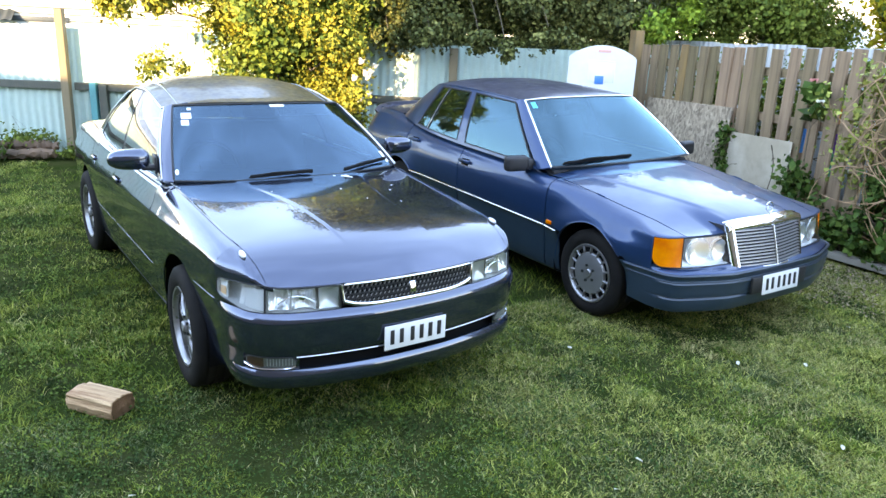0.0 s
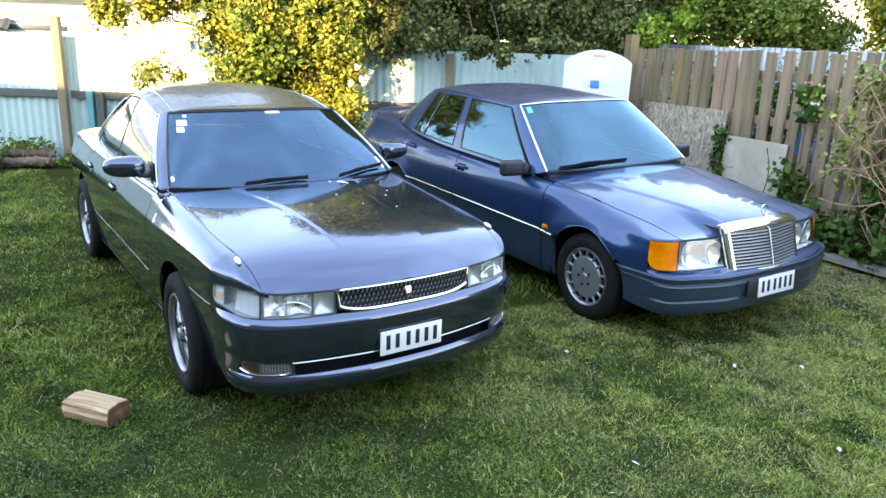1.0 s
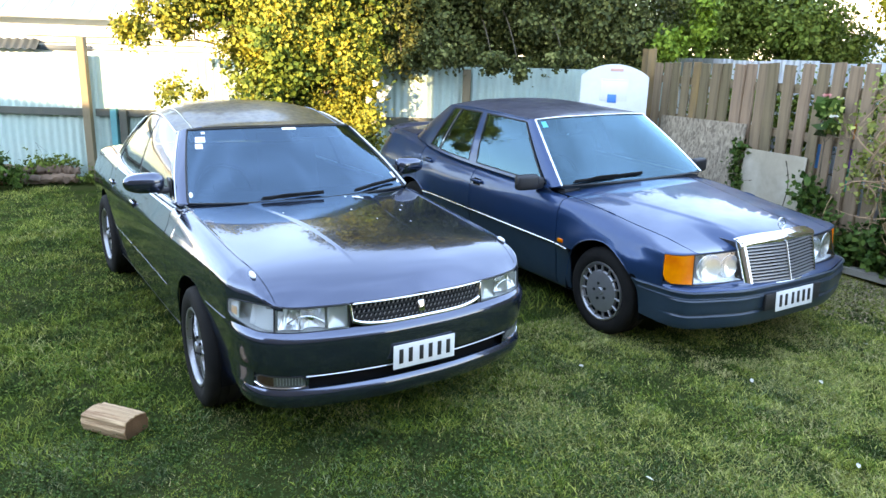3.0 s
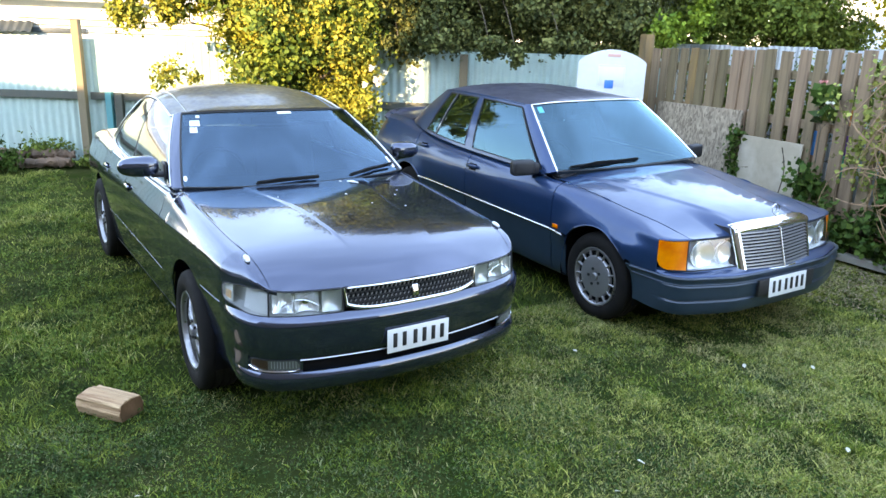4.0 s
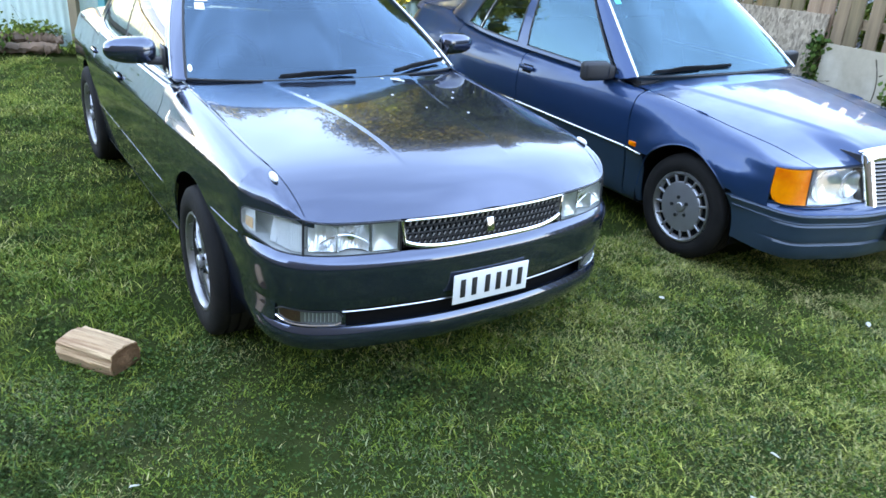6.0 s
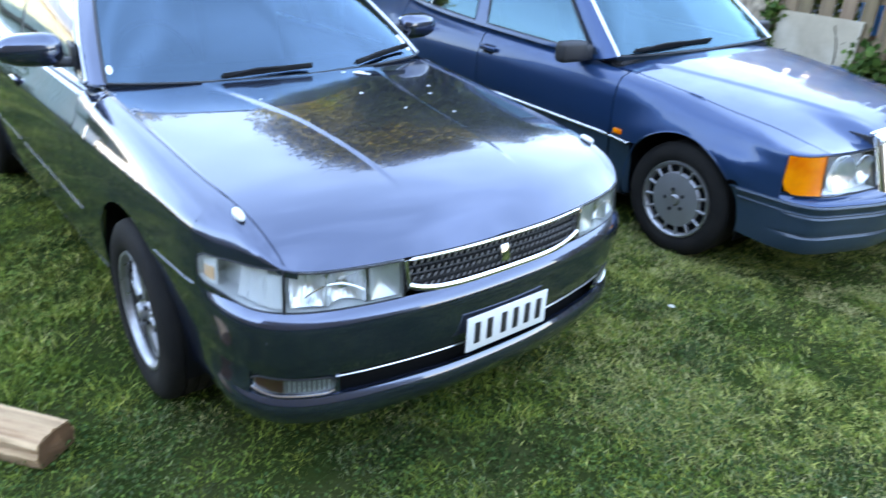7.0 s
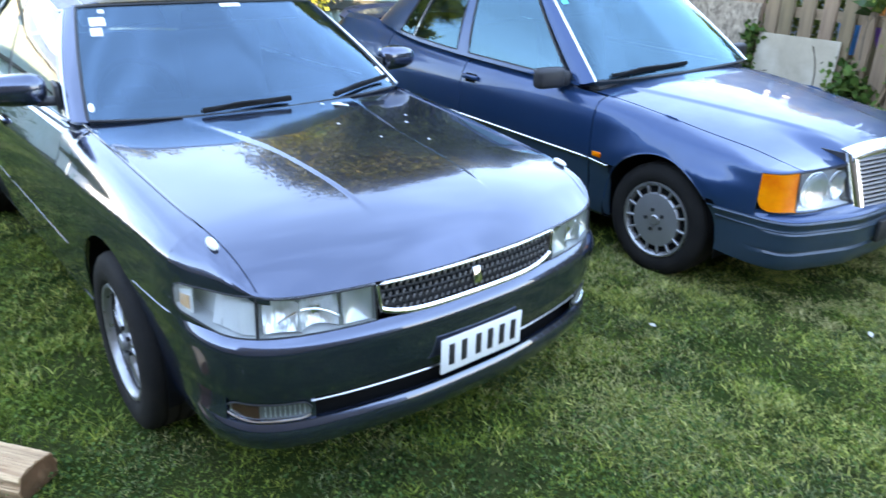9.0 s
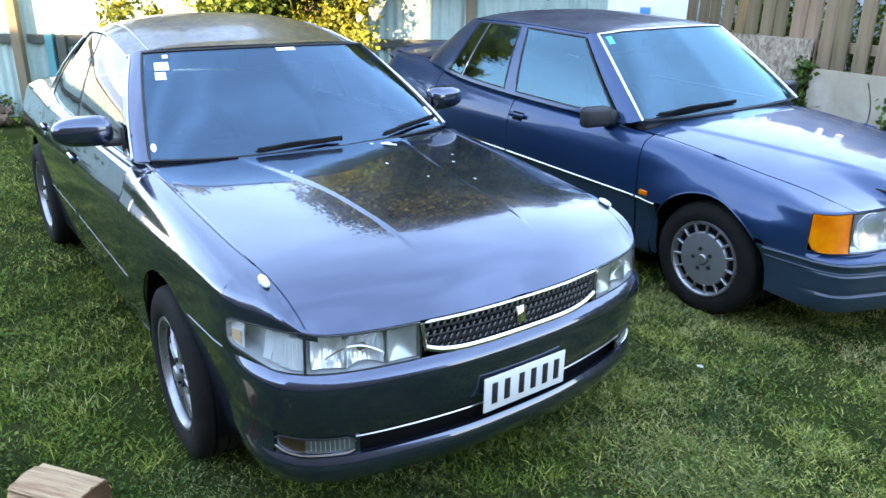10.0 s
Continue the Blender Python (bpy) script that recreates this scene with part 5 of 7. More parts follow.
    tubes("grille_foot", [[face(u, 0.490, 0.004) for u in np.linspace(-1, 1, 15)]], 0.009, CHROME, grille, "", 8)
    tubes("grille_keel", [[face(0, z, 0.006) for z in np.linspace(0.49, 0.742, 6)]], 0.008, CHROME, grille, "", 8)
    for i in range(12):
        z = 0.507 + 0.0198 * i
        for side in (-1, 1):
            slat = np.array([[face(side * u, z + dz, 0.004 + o) for dz, o in ((-0.0055, -0.007), (-0.003, 0.0), (0.0035, 0.0), (0.006, -0.009))] for u in np.linspace(0.02, 0.93, 8)])
            shells("grille_slat", [slat], ALLOY_GREY, grille, 0.003)
    star = tubes("bonnet_ornament", [[(0.036 * math.cos(a), 0, 0.036 * math.sin(a)) for a in np.linspace(0, 2 * math.pi, 25)[:-1]]], 0.0035, CHROME, car, "round chrome ornament standing on the grille", 6, True)
    star.matrix_basis = pose(0, 0.135, 0.850, -8)
    for a in (90, 210, 330):
        tubes("ornament_spoke", [[(0, 0, 0), (0.034 * math.cos(radians(a)), 0, 0.034 * math.sin(radians(a)))]], 0.003, CHROME, star, "", 5)
    tubes("ornament_stem", [[(0, 0, -0.055), (0, 0, -0.034)]], 0.005, CHROME, star, "", 6)
    # glasshouse
    shells("windscreen", [s.glass_patch(0.0, 1.93, 0.02, 0.965, 41, 14, 0.0, True)], CAR_GLASS_B, car, 0.004, "tinted windscreen with pale top band").visible_shadow = False
    shells("windscreen_seal", [s.glass_patch(0.0, 1.95, 0.0, 0.03, 31, 3, -0.002, True)], SEAL, car, 0.004)
    for side in (1, -1):
        f = np.array((side, 1, 1))
        tubes("windscreen_trim", [[s.glass(1.97, w, 0.004) * f for w in np.linspace(0.0, 0.985, 12)]], 0.008, CHROME, car, "bright windscreen trim", 8)
        shells("windscreen_pillar", [s.glass_patch(1.99, 3.05, 0.0, 1.0, 8, 12, 0.002) * f], PAINT_BLUE, car, 0.02)
        tubes("roof_gutter", [[s.glass(k, 1.0, 0.004) * f for k in np.linspace(2.9, 6.3, 18)]], 0.006, PAINT_BLUE, car, "", 6)
        for lab, k0, k1 in (("front", 3.14, 4.05), ("rear", 4.26, 5.38), ("quarter", 5.44, 5.93)):
            k_hi = k1 if lab != "quarter" else 6.0
            g = s.glass_patch(lambda w, a=k0: a, lambda w, a=k1, b=k_hi: a + (b - a) * (1 - w) * 0.0 + (0.0 if lab != "quarter" else -0.10 * w), 0.03, 0.94, 14, 8, -0.003) * f
            shells("door_window", [g], CAR_GLASS_B, car, 0.004, "closed door window").visible_shadow = False
            edge = [g[i, 0] for i in range(14)] + [g[-1, j] for j in range(1, 8)] + [g[i, -1] for i in range(12, -1, -1)] + [g[0, j] for j in range(6, 0, -1)]
            tubes("window_seal", [edge], 0.008, SEAL, car, "", 6, True)
        shells("door_post", [s.glass_patch(4.05, 4.26, 0.0, 1.0, 5, 8, -0.001) * f], PAINT_BLUE, car, 0.03)
        shells("window_divider", [s.glass_patch(5.385, 5.435, 0.02, 0.95, 3, 8, 0.0) * f], BRIGHT, car, 0.02, "bright window divider")
        shells("window_header", [s.glass_patch(3.0, 6.05, 0.94, 1.0, 24, 3, 0.001) * f], PAINT_BLUE, car, 0.02)
        shells("window_sill", [s.glass_patch(3.0, 6.05, -0.02, 0.03, 24, 3, 0.004) * f], PAINT_BLUE, car, 0.02)
        shells("rear_pillar", [s.glass_patch(5.93, 7.05, 0.0, 1.0, 12, 10, 0.002) * f], PAINT_BLUE, car, 0.02)
        mm = new("door_mirror")
        mm.parent, mm.matrix_basis = car, pose(side * 0.935, 1.665, 0.945, 0, 0, 10 * side)
        part("mirror_shell", box_bm((0.185, 0.085, 0.118), (0, 0, 0), 0.026, 3), BLACK_PLASTIC, mm, "black mirror housing")
        part("mirror_face", box_bm((0.16, 0.006, 0.092), (0, 0.044, 0), 0.002, 1), CHROME, mm)
        part("mirror_foot", box_bm((0.07, 0.12, 0.09), (-side * 0.105, 0.03, -0.01), 0.02, 2), BLACK_PLASTIC, mm)
    tubes("windscreen_trim", [[s.glass(abs(k), 0.985, 0.004) * (1 if k > 0 else -1, 1, 1) for k in np.linspace(-1.97, 1.97, 31)]], 0.008, CHROME, car, "bright windscreen trim", 8)
    shells("roof_panel", [s.roof_skin(2.0, 7.0, 0.044, 41, 30)], PAINT_BLUE_MATT, car, 0.015, "weathered dull blue roof panel")
    shells("rear_window", [s.glass_patch(7.05, 8.0, 0.02, 0.97, 14, 8), s.glass_patch(7.05, 8.0, 0.02, 0.97, 14, 8) * MIRROR], CAR_GLASS_B, car, 0.004).visible_shadow = False
    shells("cowl_panel", [np.array([[(x, cowl(x) + 0.006 + d, float(s.lid(x, cowl(x))) - 0.006 + dz) for d, dz in ((0, 0), (0.03, 0.004), (0.07, 0.01))] for x in np.linspace(-0.74, 0.74, 25)])], BLACK_PLASTIC, car, 0.004)
    wiper(car, (-0.66, 1.452, 0.952), (0.02, 1.43, 0.972), (0, -0.014, 0.022))
    g = np.array([[s.glass(1.60 + 0.20 * a, 0.90 + 0.09 * b, 0.003) * MIRROR for b in (-0.5, 0, 0.5)] for a in (-0.5, 0, 0.5)])
    shells("sticker", [g], TEAL_STICKER, car, 0.001, "teal square windscreen sticker")
    # cabin
    shells("floor_pan", [np.array([[(x, y, 0.23) for y in np.linspace(0.35, 4.5, 12)] for x in (-0.66, 0, 0.66)])], DARK, car, 0.02)
    part("bulkhead", box_bm((1.44, 0.03, 0.60), (0, 1.47, 0.50), 0.01, 1), TRIM_DARK, car)
    dash = np.array([[(x, 1.47 + 0.46 * v, 0.905 - 0.01 * v + (0.03 * math.exp(-((x + 0.36) / 0.2) ** 2)) * math.sin(math.pi * v) - (0.25 * max(0, v - 0.8) * 5)) for v in np.linspace(0, 1, 12)] for x in np.linspace(-0.72, 0.72, 25)])
    shells("dashboard", [dash], TRIM_DARK, car, 0.02, "dark dashboard")
    steering_wheel(car, -0.36, 1.98, 0.90)
    for x in (-0.36, 0.36):
        seat(car, x, 2.32, 0.40)
    part("rear_bench", box_bm((1.30, 0.48, 0.30), (0, 3.15, 0.47), 0.06, 3), FABRIC, car)
    part("rear_backrest", box_bm((1.30, 0.14, 0.50), (0, 3.50, 0.74), 0.06, 3), FABRIC, car)
    part("rear_view_mirror", box_bm((0.23, 0.03, 0.06), (0.0, 2.10, 1.29), 0.014, 2), BLACK_PLASTIC, car)
    for yc, zc in W:
        for side in (-1, 1):
            wheel_well(car, yc, zc, R + 0.010, side)
            slot_wheel(car, pose(side * 0.762, yc, zc, 0, 0, 0 if side < 0 else 180), 0.312, 0.195, 0.204)
    return car


build_blue_car()


# ---- the yard ----
LAWN_SOIL = material("lawn_soil", (0.020, 0.036, 0.008), 0.95, second=(0.056, 0.054, 0.022), scale=3.4, amount=0.75, bump=0.7, bump_scale=45, spec=0.0)
BLADE = material("grass_blades", (0.090, 0.168, 0.022), 0.6, second=(0.235, 0.240, 0.050), scale=2.6, amount=0.9, island=0.65, spec=0.06, drift=((0.034, 0.064, 0.015), 2.8, 0.49, 0.59))
BLADE_LIGHT = material("light_grass_blades", (0.34, 0.38, 0.075), 0.6, second=(0.46, 0.42, 0.15), scale=2.2, amount=0.8, island=0.5, spec=0.06)
BLADE_GREY = material("grey_green_grass_blades", (0.150, 0.190, 0.085), 0.65, second=(0.25, 0.260, 0.115), scale=3.6, amount=0.8, island=0.6, spec=0.06, drift=((0.060, 0.085, 0.040), 3.6, 0.50, 0.60))
BLADE_DRY = material("dry_grass_blades", (0.44, 0.39, 0.17), 0.7, second=(0.30, 0.29, 0.10), scale=1.2, amount=0.8, island=0.4, spec=0.06)
IRON_TEAL = material("pale_teal_iron", (0.43, 0.59, 0.53), 0.5, 0.05, second=(0.53, 0.61, 0.53), scale=1.5, amount=0.6, rough_var=0.1)
IRON_GREY = material("zinc_iron", (0.50, 0.54, 0.57), 0.45, 0.3, second=(0.40, 0.42, 0.44), scale=2.0, amount=0.5)
TIMBER = material("weathered_palings", (0.33, 0.236, 0.142), 0.85, second=(0.135, 0.100, 0.066), scale=2.4, amount=1.0, spec=0.12, bump=0.7, bump_scale=25, random_amount=0.34, stretch=(6, 6, 0.5), drift=((0.36, 0.235, 0.075), 1.1, 0.58, 0.72))
TIMBER_LICHEN = material("lichened_post", (0.35, 0.205, 0.075), 0.85, second=(0.15, 0.115, 0.075), scale=3.0, amount=1.0, bump=0.5, bump_scale=30, stretch=(4, 4, 0.6))
TIMBER_PALE = material("sawn_post", (0.26, 0.20, 0.12), 0.8, second=(0.18, 0.135, 0.08), scale=3.0, amount=0.6, bump=0.4, bump_scale=25, stretch=(5, 5, 0.5))
IRON_DARK_AND_SHADOW = material("dark_iron_and_awning_shadow", (0.045, 0.062, 0.072), 0.5, 0.1, second=(0.07, 0.085, 0.09), scale=3.0, amount=0.5)
TIMBER_TEAL = material("teal_painted_timber", (0.06, 0.34, 0.36), 0.6, second=(0.10, 0.26, 0.25), scale=4.0, amount=0.6, bump=0.3, bump_scale=30)
RAIL_DARK = material("dark_weathered_rail", (0.12, 0.115, 0.09), 0.85, second=(0.07, 0.09, 0.075), scale=3.0, amount=0.7, bump=0.4, bump_scale=25, stretch=(0.6, 0.6, 4))
CHIPBOARD = material("weathered_chipboard", (0.40, 0.315, 0.225), 0.9, second=(0.22, 0.165, 0.12), scale=9.0, amount=0.7, bump=0.8, bump_scale=40)
_n, _l = CHIPBOARD.node_tree.nodes, CHIPBOARD.node_tree.links
_vo, _hs, _mr, _tc, _mp = (_n.new("ShaderNode" + k) for k in ("TexVoronoi", "HueSaturation", "MapRange", "TexCoord", "Mapping"))
_vo.inputs["Scale"].default_value, _mp.inputs["Scale"].default_value = 42.0, (1.0, 1.0, 0.6)
_mp.inputs["Rotation"].default_value = (0.0, 0.6, 0.0)
_mr.inputs["To Min"].default_value, _mr.inputs["To Max"].default_value = 0.45, 1.55
_old = _n["Principled BSDF"].inputs["Base Color"].links[0].from_socket
_l.new(_tc.outputs["Object"], _mp.inputs["Vector"])
_l.new(_mp.outputs[0], _vo.inputs["Vector"])
_l.new(_vo.outputs["Color"], _mr.inputs["Value"])
_l.new(_mr.outputs[0], _hs.inputs["Value"])
_l.new(_old, _hs.inputs["Color"])
_l.new(_hs.outputs[0], _n["Principled BSDF"].inputs["Base Color"])
SHEET_GREY = material("pale_cement_sheet", (0.55, 0.46, 0.335), 0.85, second=(0.34, 0.275, 0.19), scale=3.5, amount=0.8, drift=((0.62, 0.54, 0.42), 1.6, 0.48, 0.62), bump=0.15, bump_scale=50)
KERB = material("grey_timber_edging", (0.42, 0.38, 0.31), 0.85, second=(0.18, 0.17, 0.14), scale=3.0, amount=0.7, bump=0.4, bump_scale=30)
PLASTIC_WHITE = material("white_moulded_plastic", (0.78, 0.78, 0.77), 0.35, second=(0.68, 0.69, 0.68), scale=2.0, amount=0.5)
RED_FADED = material("faded_red_print", (0.75, 0.42, 0.36), 0.5)
BLUE_LABEL = material("blue_label", (0.03, 0.22, 0.62), 0.4)
BARK = material("bark", (0.10, 0.075, 0.05), 0.9, second=(0.17, 0.14, 0.10), scale=9.0, amount=0.8, bump=0.8, bump_scale=30)
LOG_RED = material("reddish_old_log", (0.24, 0.15, 0.10), 0.9, second=(0.13, 0.10, 0.08), scale=6.0, amount=0.9, bump=0.8, bump_scale=25, spec=0.1)
STEM_DRY = material("dry_stems", (0.50, 0.31, 0.165), 0.85, second=(0.15, 0.095, 0.055), scale=9.0, amount=0.7, island=0.3)
LEAF_GOLD = material("golden_leaves", (0.35, 0.315, 0.048), 0.45, second=(0.115, 0.165, 0.034), scale=2.6, amount=1.0, island=0.45, spec=0.08)
LEAF_DARK = material("dark_olive_leaves", (0.026, 0.038, 0.011), 0.45, second=(0.215, 0.230, 0.072), scale=4.5, amount=0.95, island=0.6, spec=0.12)
LEAF_GREEN = material("fresh_green_leaves", (0.105, 0.155, 0.024), 0.5, second=(0.19, 0.22, 0.05), scale=2.0, amount=0.7, island=0.4, spec=0.08)
LEAF_LIME = material("lime_green_leaves", (0.20, 0.30, 0.035), 0.5, second=(0.12, 0.20, 0.03), scale=3.0, amount=0.7, island=0.4, spec=0.08)
LEAF_IVY = material("ivy_leaves", (0.045, 0.092, 0.020), 0.4, second=(0.10, 0.17, 0.036), scale=3.0, amount=0.7, island=0.5, spec=0.08)
LEAF_YELLOW = material("yellow_leaves", (0.42, 0.34, 0.02), 0.5, second=(0.25, 0.24, 0.03), scale=2.0, amount=0.7, island=0.3, spec=0.08)
LEAF_ROSE = material("rose_leaves", (0.24, 0.29, 0.060), 0.5, second=(0.36, 0.34, 0.10), scale=3.0, amount=0.7, island=0.4, spec=0.08)
LEAF_CLOVER = material("clover_leaves", (0.075, 0.125, 0.024), 0.7, second=(0.13, 0.17, 0.04), scale=2.0, amount=0.7, island=0.4, spec=0.04)
LEAF_CLOVER_DARK = material("dark_clover_leaves", (0.034, 0.072, 0.020), 0.7, second=(0.06, 0.11, 0.03), scale=2.0, amount=0.7, island=0.4, spec=0.04)
LITTER = material("leaf_litter", (0.34, 0.26, 0.16), 0.9, second=(0.13, 0.10, 0.06), scale=6.0, amount=0.7, island=0.5, spec=0.1)
PETAL = material("pink_petals", (0.75, 0.22, 0.20), 0.6, second=(0.8, 0.45, 0.4), scale=20, amount=0.6)
PETAL_PALE = material("white_petals_and_sun_patches", (0.8, 0.76, 0.66), 0.6)
WOOD_SPLIT = material("split_firewood", (0.82, 0.54, 0.30), 0.85, second=(0.30, 0.13, 0.06), scale=7.0, amount=1.0, bump=1.0, bump_scale=30, stretch=(0.4, 6, 6))
WOOD_END = material("firewood_end_grain", (0.26, 0.13, 0.065), 0.9, second=(0.20, 0.11, 0.05), scale=18.0, amount=0.8, bump=0.5, bump_scale=60)
BOARD_WHITE = material("white_weatherboard", (0.80, 0.80, 0.77), 0.6, second=(0.72, 0.72, 0.69), scale=2.0, amount=0.4)
ROOF_WHITE = material("pale_roof_iron", (0.74, 0.77, 0.77), 0.45, second=(0.64, 0.67, 0.67), scale=1.5, amount=0.5)
# skin of the unseen blocks added to shade the yard
SHADE_BLOCK_SKIN = material("shade_block_brown", (0.16, 0.12, 0.09), 0.85, second=(0.12, 0.09, 0.07), scale=1.5, amount=0.5)
PLASTIC_BLUE = material("blue_plastic", (0.02, 0.25, 0.60), 0.35)
PLASTIC_ORANGE = material("orange_plastic", (0.75, 0.22, 0.03), 0.4)
PLASTIC_PURPLE = material("purple_plastic", (0.16, 0.05, 0.25), 0.4)
PLASTIC_GREEN = material("green_plastic", (0.05, 0.36, 0.20), 0.4)


def fast_mesh(name, verts, tris, mat, parent=None, smooth_faces=False):
    """A mesh of triangles straight from arrays."""
    me = bpy.data.meshes.new(name)
    verts, tris = np.asarray(verts, np.float32), np.asarray(tris, np.int32)
    me.vertices.add(len(verts))
    me.vertices.foreach_set("co", verts.ravel())
    me.loops.add(tris.size)
    me.loops.foreach_set("vertex_index", tris.ravel())
    me.polygons.add(len(tris))
    me.polygons.foreach_set("loop_start", np.arange(0, tris.size, 3, dtype=np.int32))
    me.update(calc_edges=True)
    me.validate()
    me.materials.append(mat)
    ob = new(name, me)
    if parent is not None:
        ob.parent = parent
    return ob


def leaves(rng, centres, size, spread=0.35, droop=0.0, shape=0.5, normals=None):
    """Folded leaf blades of four points at the centres, turned at random."""
    n = len(centres)
    a = rng.normal(size=(n, 3))
    if normals is not None:
        a = a * 0.75 + normals
    a[:, 2] += 0.25
    a /= np.linalg.norm(a, axis=1, keepdims=True)
    d = rng.normal(size=(n, 3))
    d[:, 2] -= droop
    d -= a * (d * a).sum(1, keepdims=True)
    d /= np.linalg.norm(d, axis=1, keepdims=True)
    b = np.cross(a, d)
    s = size * (1 + spread * rng.uniform(-1, 1, (n, 1)))
    tip, root = centres + d * s, centres - d * s * 0.6
    left, right = centres + b * s * shape + a * s * 0.18, centres - b * s * shape + a * s * 0.18
    verts = np.stack([root, left, tip, right], 1).reshape(-1, 3)
    k = np.arange(n)[:, None] * 4
    tris = np.concatenate([k + (0, 1, 2), k + (0, 2, 3)])
    return verts, tris


def clump_points(rng, blobs, count, hollow=0.55, clumps=160, clump_size=0.22):
    """Places for leaves: tufts gathered near the outside of a few rounded masses, with gaps between them."""
    vol = np.array([b[3] * b[4] * b[5] for b in blobs]) ** (2 / 3)
    pick = rng.choice(len(blobs), clumps, p=vol / vol.sum())
    blobs = np.array(blobs, float)
    v = rng.normal(size=(clumps, 3))
    v /= np.linalg.norm(v, axis=1, keepdims=True)
    r = hollow + (1 - hollow) * rng.uniform(0, 1, (clumps, 1)) ** 0.5
    c = blobs[pick, :3] + v * r * blobs[pick, 3:6] * rng.uniform(0.88, 1.12, (clumps, 1))
    own = rng.integers(0, clumps, count)
    size = clump_size * rng.uniform(0.5, 1.3, (clumps, 1))
    p = c[own] + rng.normal(size=(count, 3)) * size[own] * 0.5
    out = v[own]
    return p, out, c


def limb_paths(rng, base, tips, wobble=0.12):
    paths = []
    for tip in tips:
        f = np.linspace(0, 1, 7)[:, None]
        p = np.array(base) * (1 - f) + np.array(tip) * f
        p[1:-1] += rng.normal(size=(5, 3)) * wobble
        paths.append(p)
    return paths


def plant(name, label, category, seed, base, blobs, count, size, mat, trunk=0.05, limbs=7, hollow=0.5, clumps=160, clump_size=0.22, shape=0.5, droop=0.0, bark=None, kind=""):
    """A shrub or tree: tapered trunk, limbs and a ragged crown of many small leaves."""
    rng = np.random.default_rng(seed)
    p, out, c = clump_points(rng, blobs, count, hollow, clumps, clump_size)
    keep = p[:, 2] > 0.02
    p, out = p[keep], out[keep]
    t = thing(name, label, category, pose(*base), kind=kind)
    b = np.array(base)
    verts, tris = leaves(rng, p - b, size, 0.4, droop, shape, out)
    fast_mesh("crown", verts, tris, mat, t)
    fork = np.array((0, 0, max(0.25, 0.35 * (np.array(blobs)[:, 2].max() - b[2]))))
    tubes("trunk", [np.array([(0, 0, -0.05), fork * 0.5 + (0.03, 0.02, 0), fork])], np.array((trunk, trunk * 0.85, trunk * 0.7)), bark or BARK, t, "", 10)
    picks = c[rng.choice(len(c), limbs, replace=False)] - b
    for path in limb_paths(rng, fork, picks):
        tubes("limb", [path], np.linspace(trunk * 0.4, trunk * 0.06, 7), bark or BARK, t, "", 7)
    return t


# ground, one gently uneven sheet to the horizon
def ground_z(x, y):
    dip = -0.056 * smooth(-np.asarray(x, float), -1.15, 0.95) * (1 - smooth(y, 1.2, 4.8))
    return dip + 0.009 * np.sin(1.3 * x + 0.7) * np.sin(1.1 * y) + 0.005 * np.sin(3.1 * x + 1.0) * np.sin(2.7 * y + 0.4)


gx = np.concatenate([np.linspace(-400, -14, 8), np.linspace(-12, 14, 105), np.linspace(16, 400, 8)])
gy = np.concatenate([np.linspace(-400, -14, 8), np.linspace(-12, 16, 113), np.linspace(18, 400, 8)])
gxx, gyy = np.meshgrid(gx, gy, indexing="ij")
near_yard = ((np.abs(gxx) < 13) & (np.abs(gyy) < 15)).astype(float)
gv = np.stack([gxx, gyy, ground_z(gxx, gyy) * near_yard - 0.012], -1).reshape(-1, 3)
gi = np.arange(len(gx) * len(gy)).reshape(len(gx), len(gy))
gt = np.concatenate([np.stack([gi[:-1, :-1], gi[1:, :-1], gi[1:, 1:]], -1).reshape(-1, 3), np.stack([gi[:-1, :-1], gi[1:, 1:], gi[:-1, 1:]], -1).reshape(-1, 3)])
tagged(fast_mesh("ground", gv, gt, LAWN_SOIL), "mown back lawn, green with dry patches", "lawn", kind="structure")

# ---- fences ----
CORNER, LEFT_POST = np.array((6.08, 4.05)), np.array((-0.32, 8.20))
BACK = (CORNER - LEFT_POST) / np.linalg.norm(CORNER - LEFT_POST)
BACK_OUT = np.array((-BACK[1], BACK[0]))          # away from the yard
SIDE = np.array((0.27, 1.0)) / math.hypot(0.27, 1.0)
SIDE_OUT = np.array((SIDE[1], -SIDE[0]))


def corrugated(name, start, way, length, low, high, mat, label, pitch=0.105, depth=0.030, up=(0, 0, 1), kind="structure", lap=0.76):
    """A sheet-iron wall of overlapping corrugated sheets."""
    root = thing(name, label, "fence", kind=kind)
    out = np.array((-way[1], way[0]))
    n = max(1, round(length / lap))
    for i in range(n):
        s = np.arange(i * lap - 0.02, (i + 1) * lap + 0.021, pitch / 6)
        top = high + 0.012 * math.sin(i * 2.7)
        off = 0.0015 * (i % 2) + depth * 0.5 * np.cos(2 * math.pi * s / pitch)
        g = np.array([[(*(start + way * a + out * o), z) for z in (low, (low + top) / 2, top)] for a, o in zip(s, off)])
        shells("iron_sheet", [g], mat, root, 0.0012, core=np.array((0, 0, 1.0)), sharp=60)
    return root


back_start = LEFT_POST - BACK * 5.0 + BACK_OUT * 0.14
corrugated("fence_back", back_start, BACK, 12.55, 0.03, 1.70, IRON_TEAL, "pale teal corrugated iron fence on timber rails")


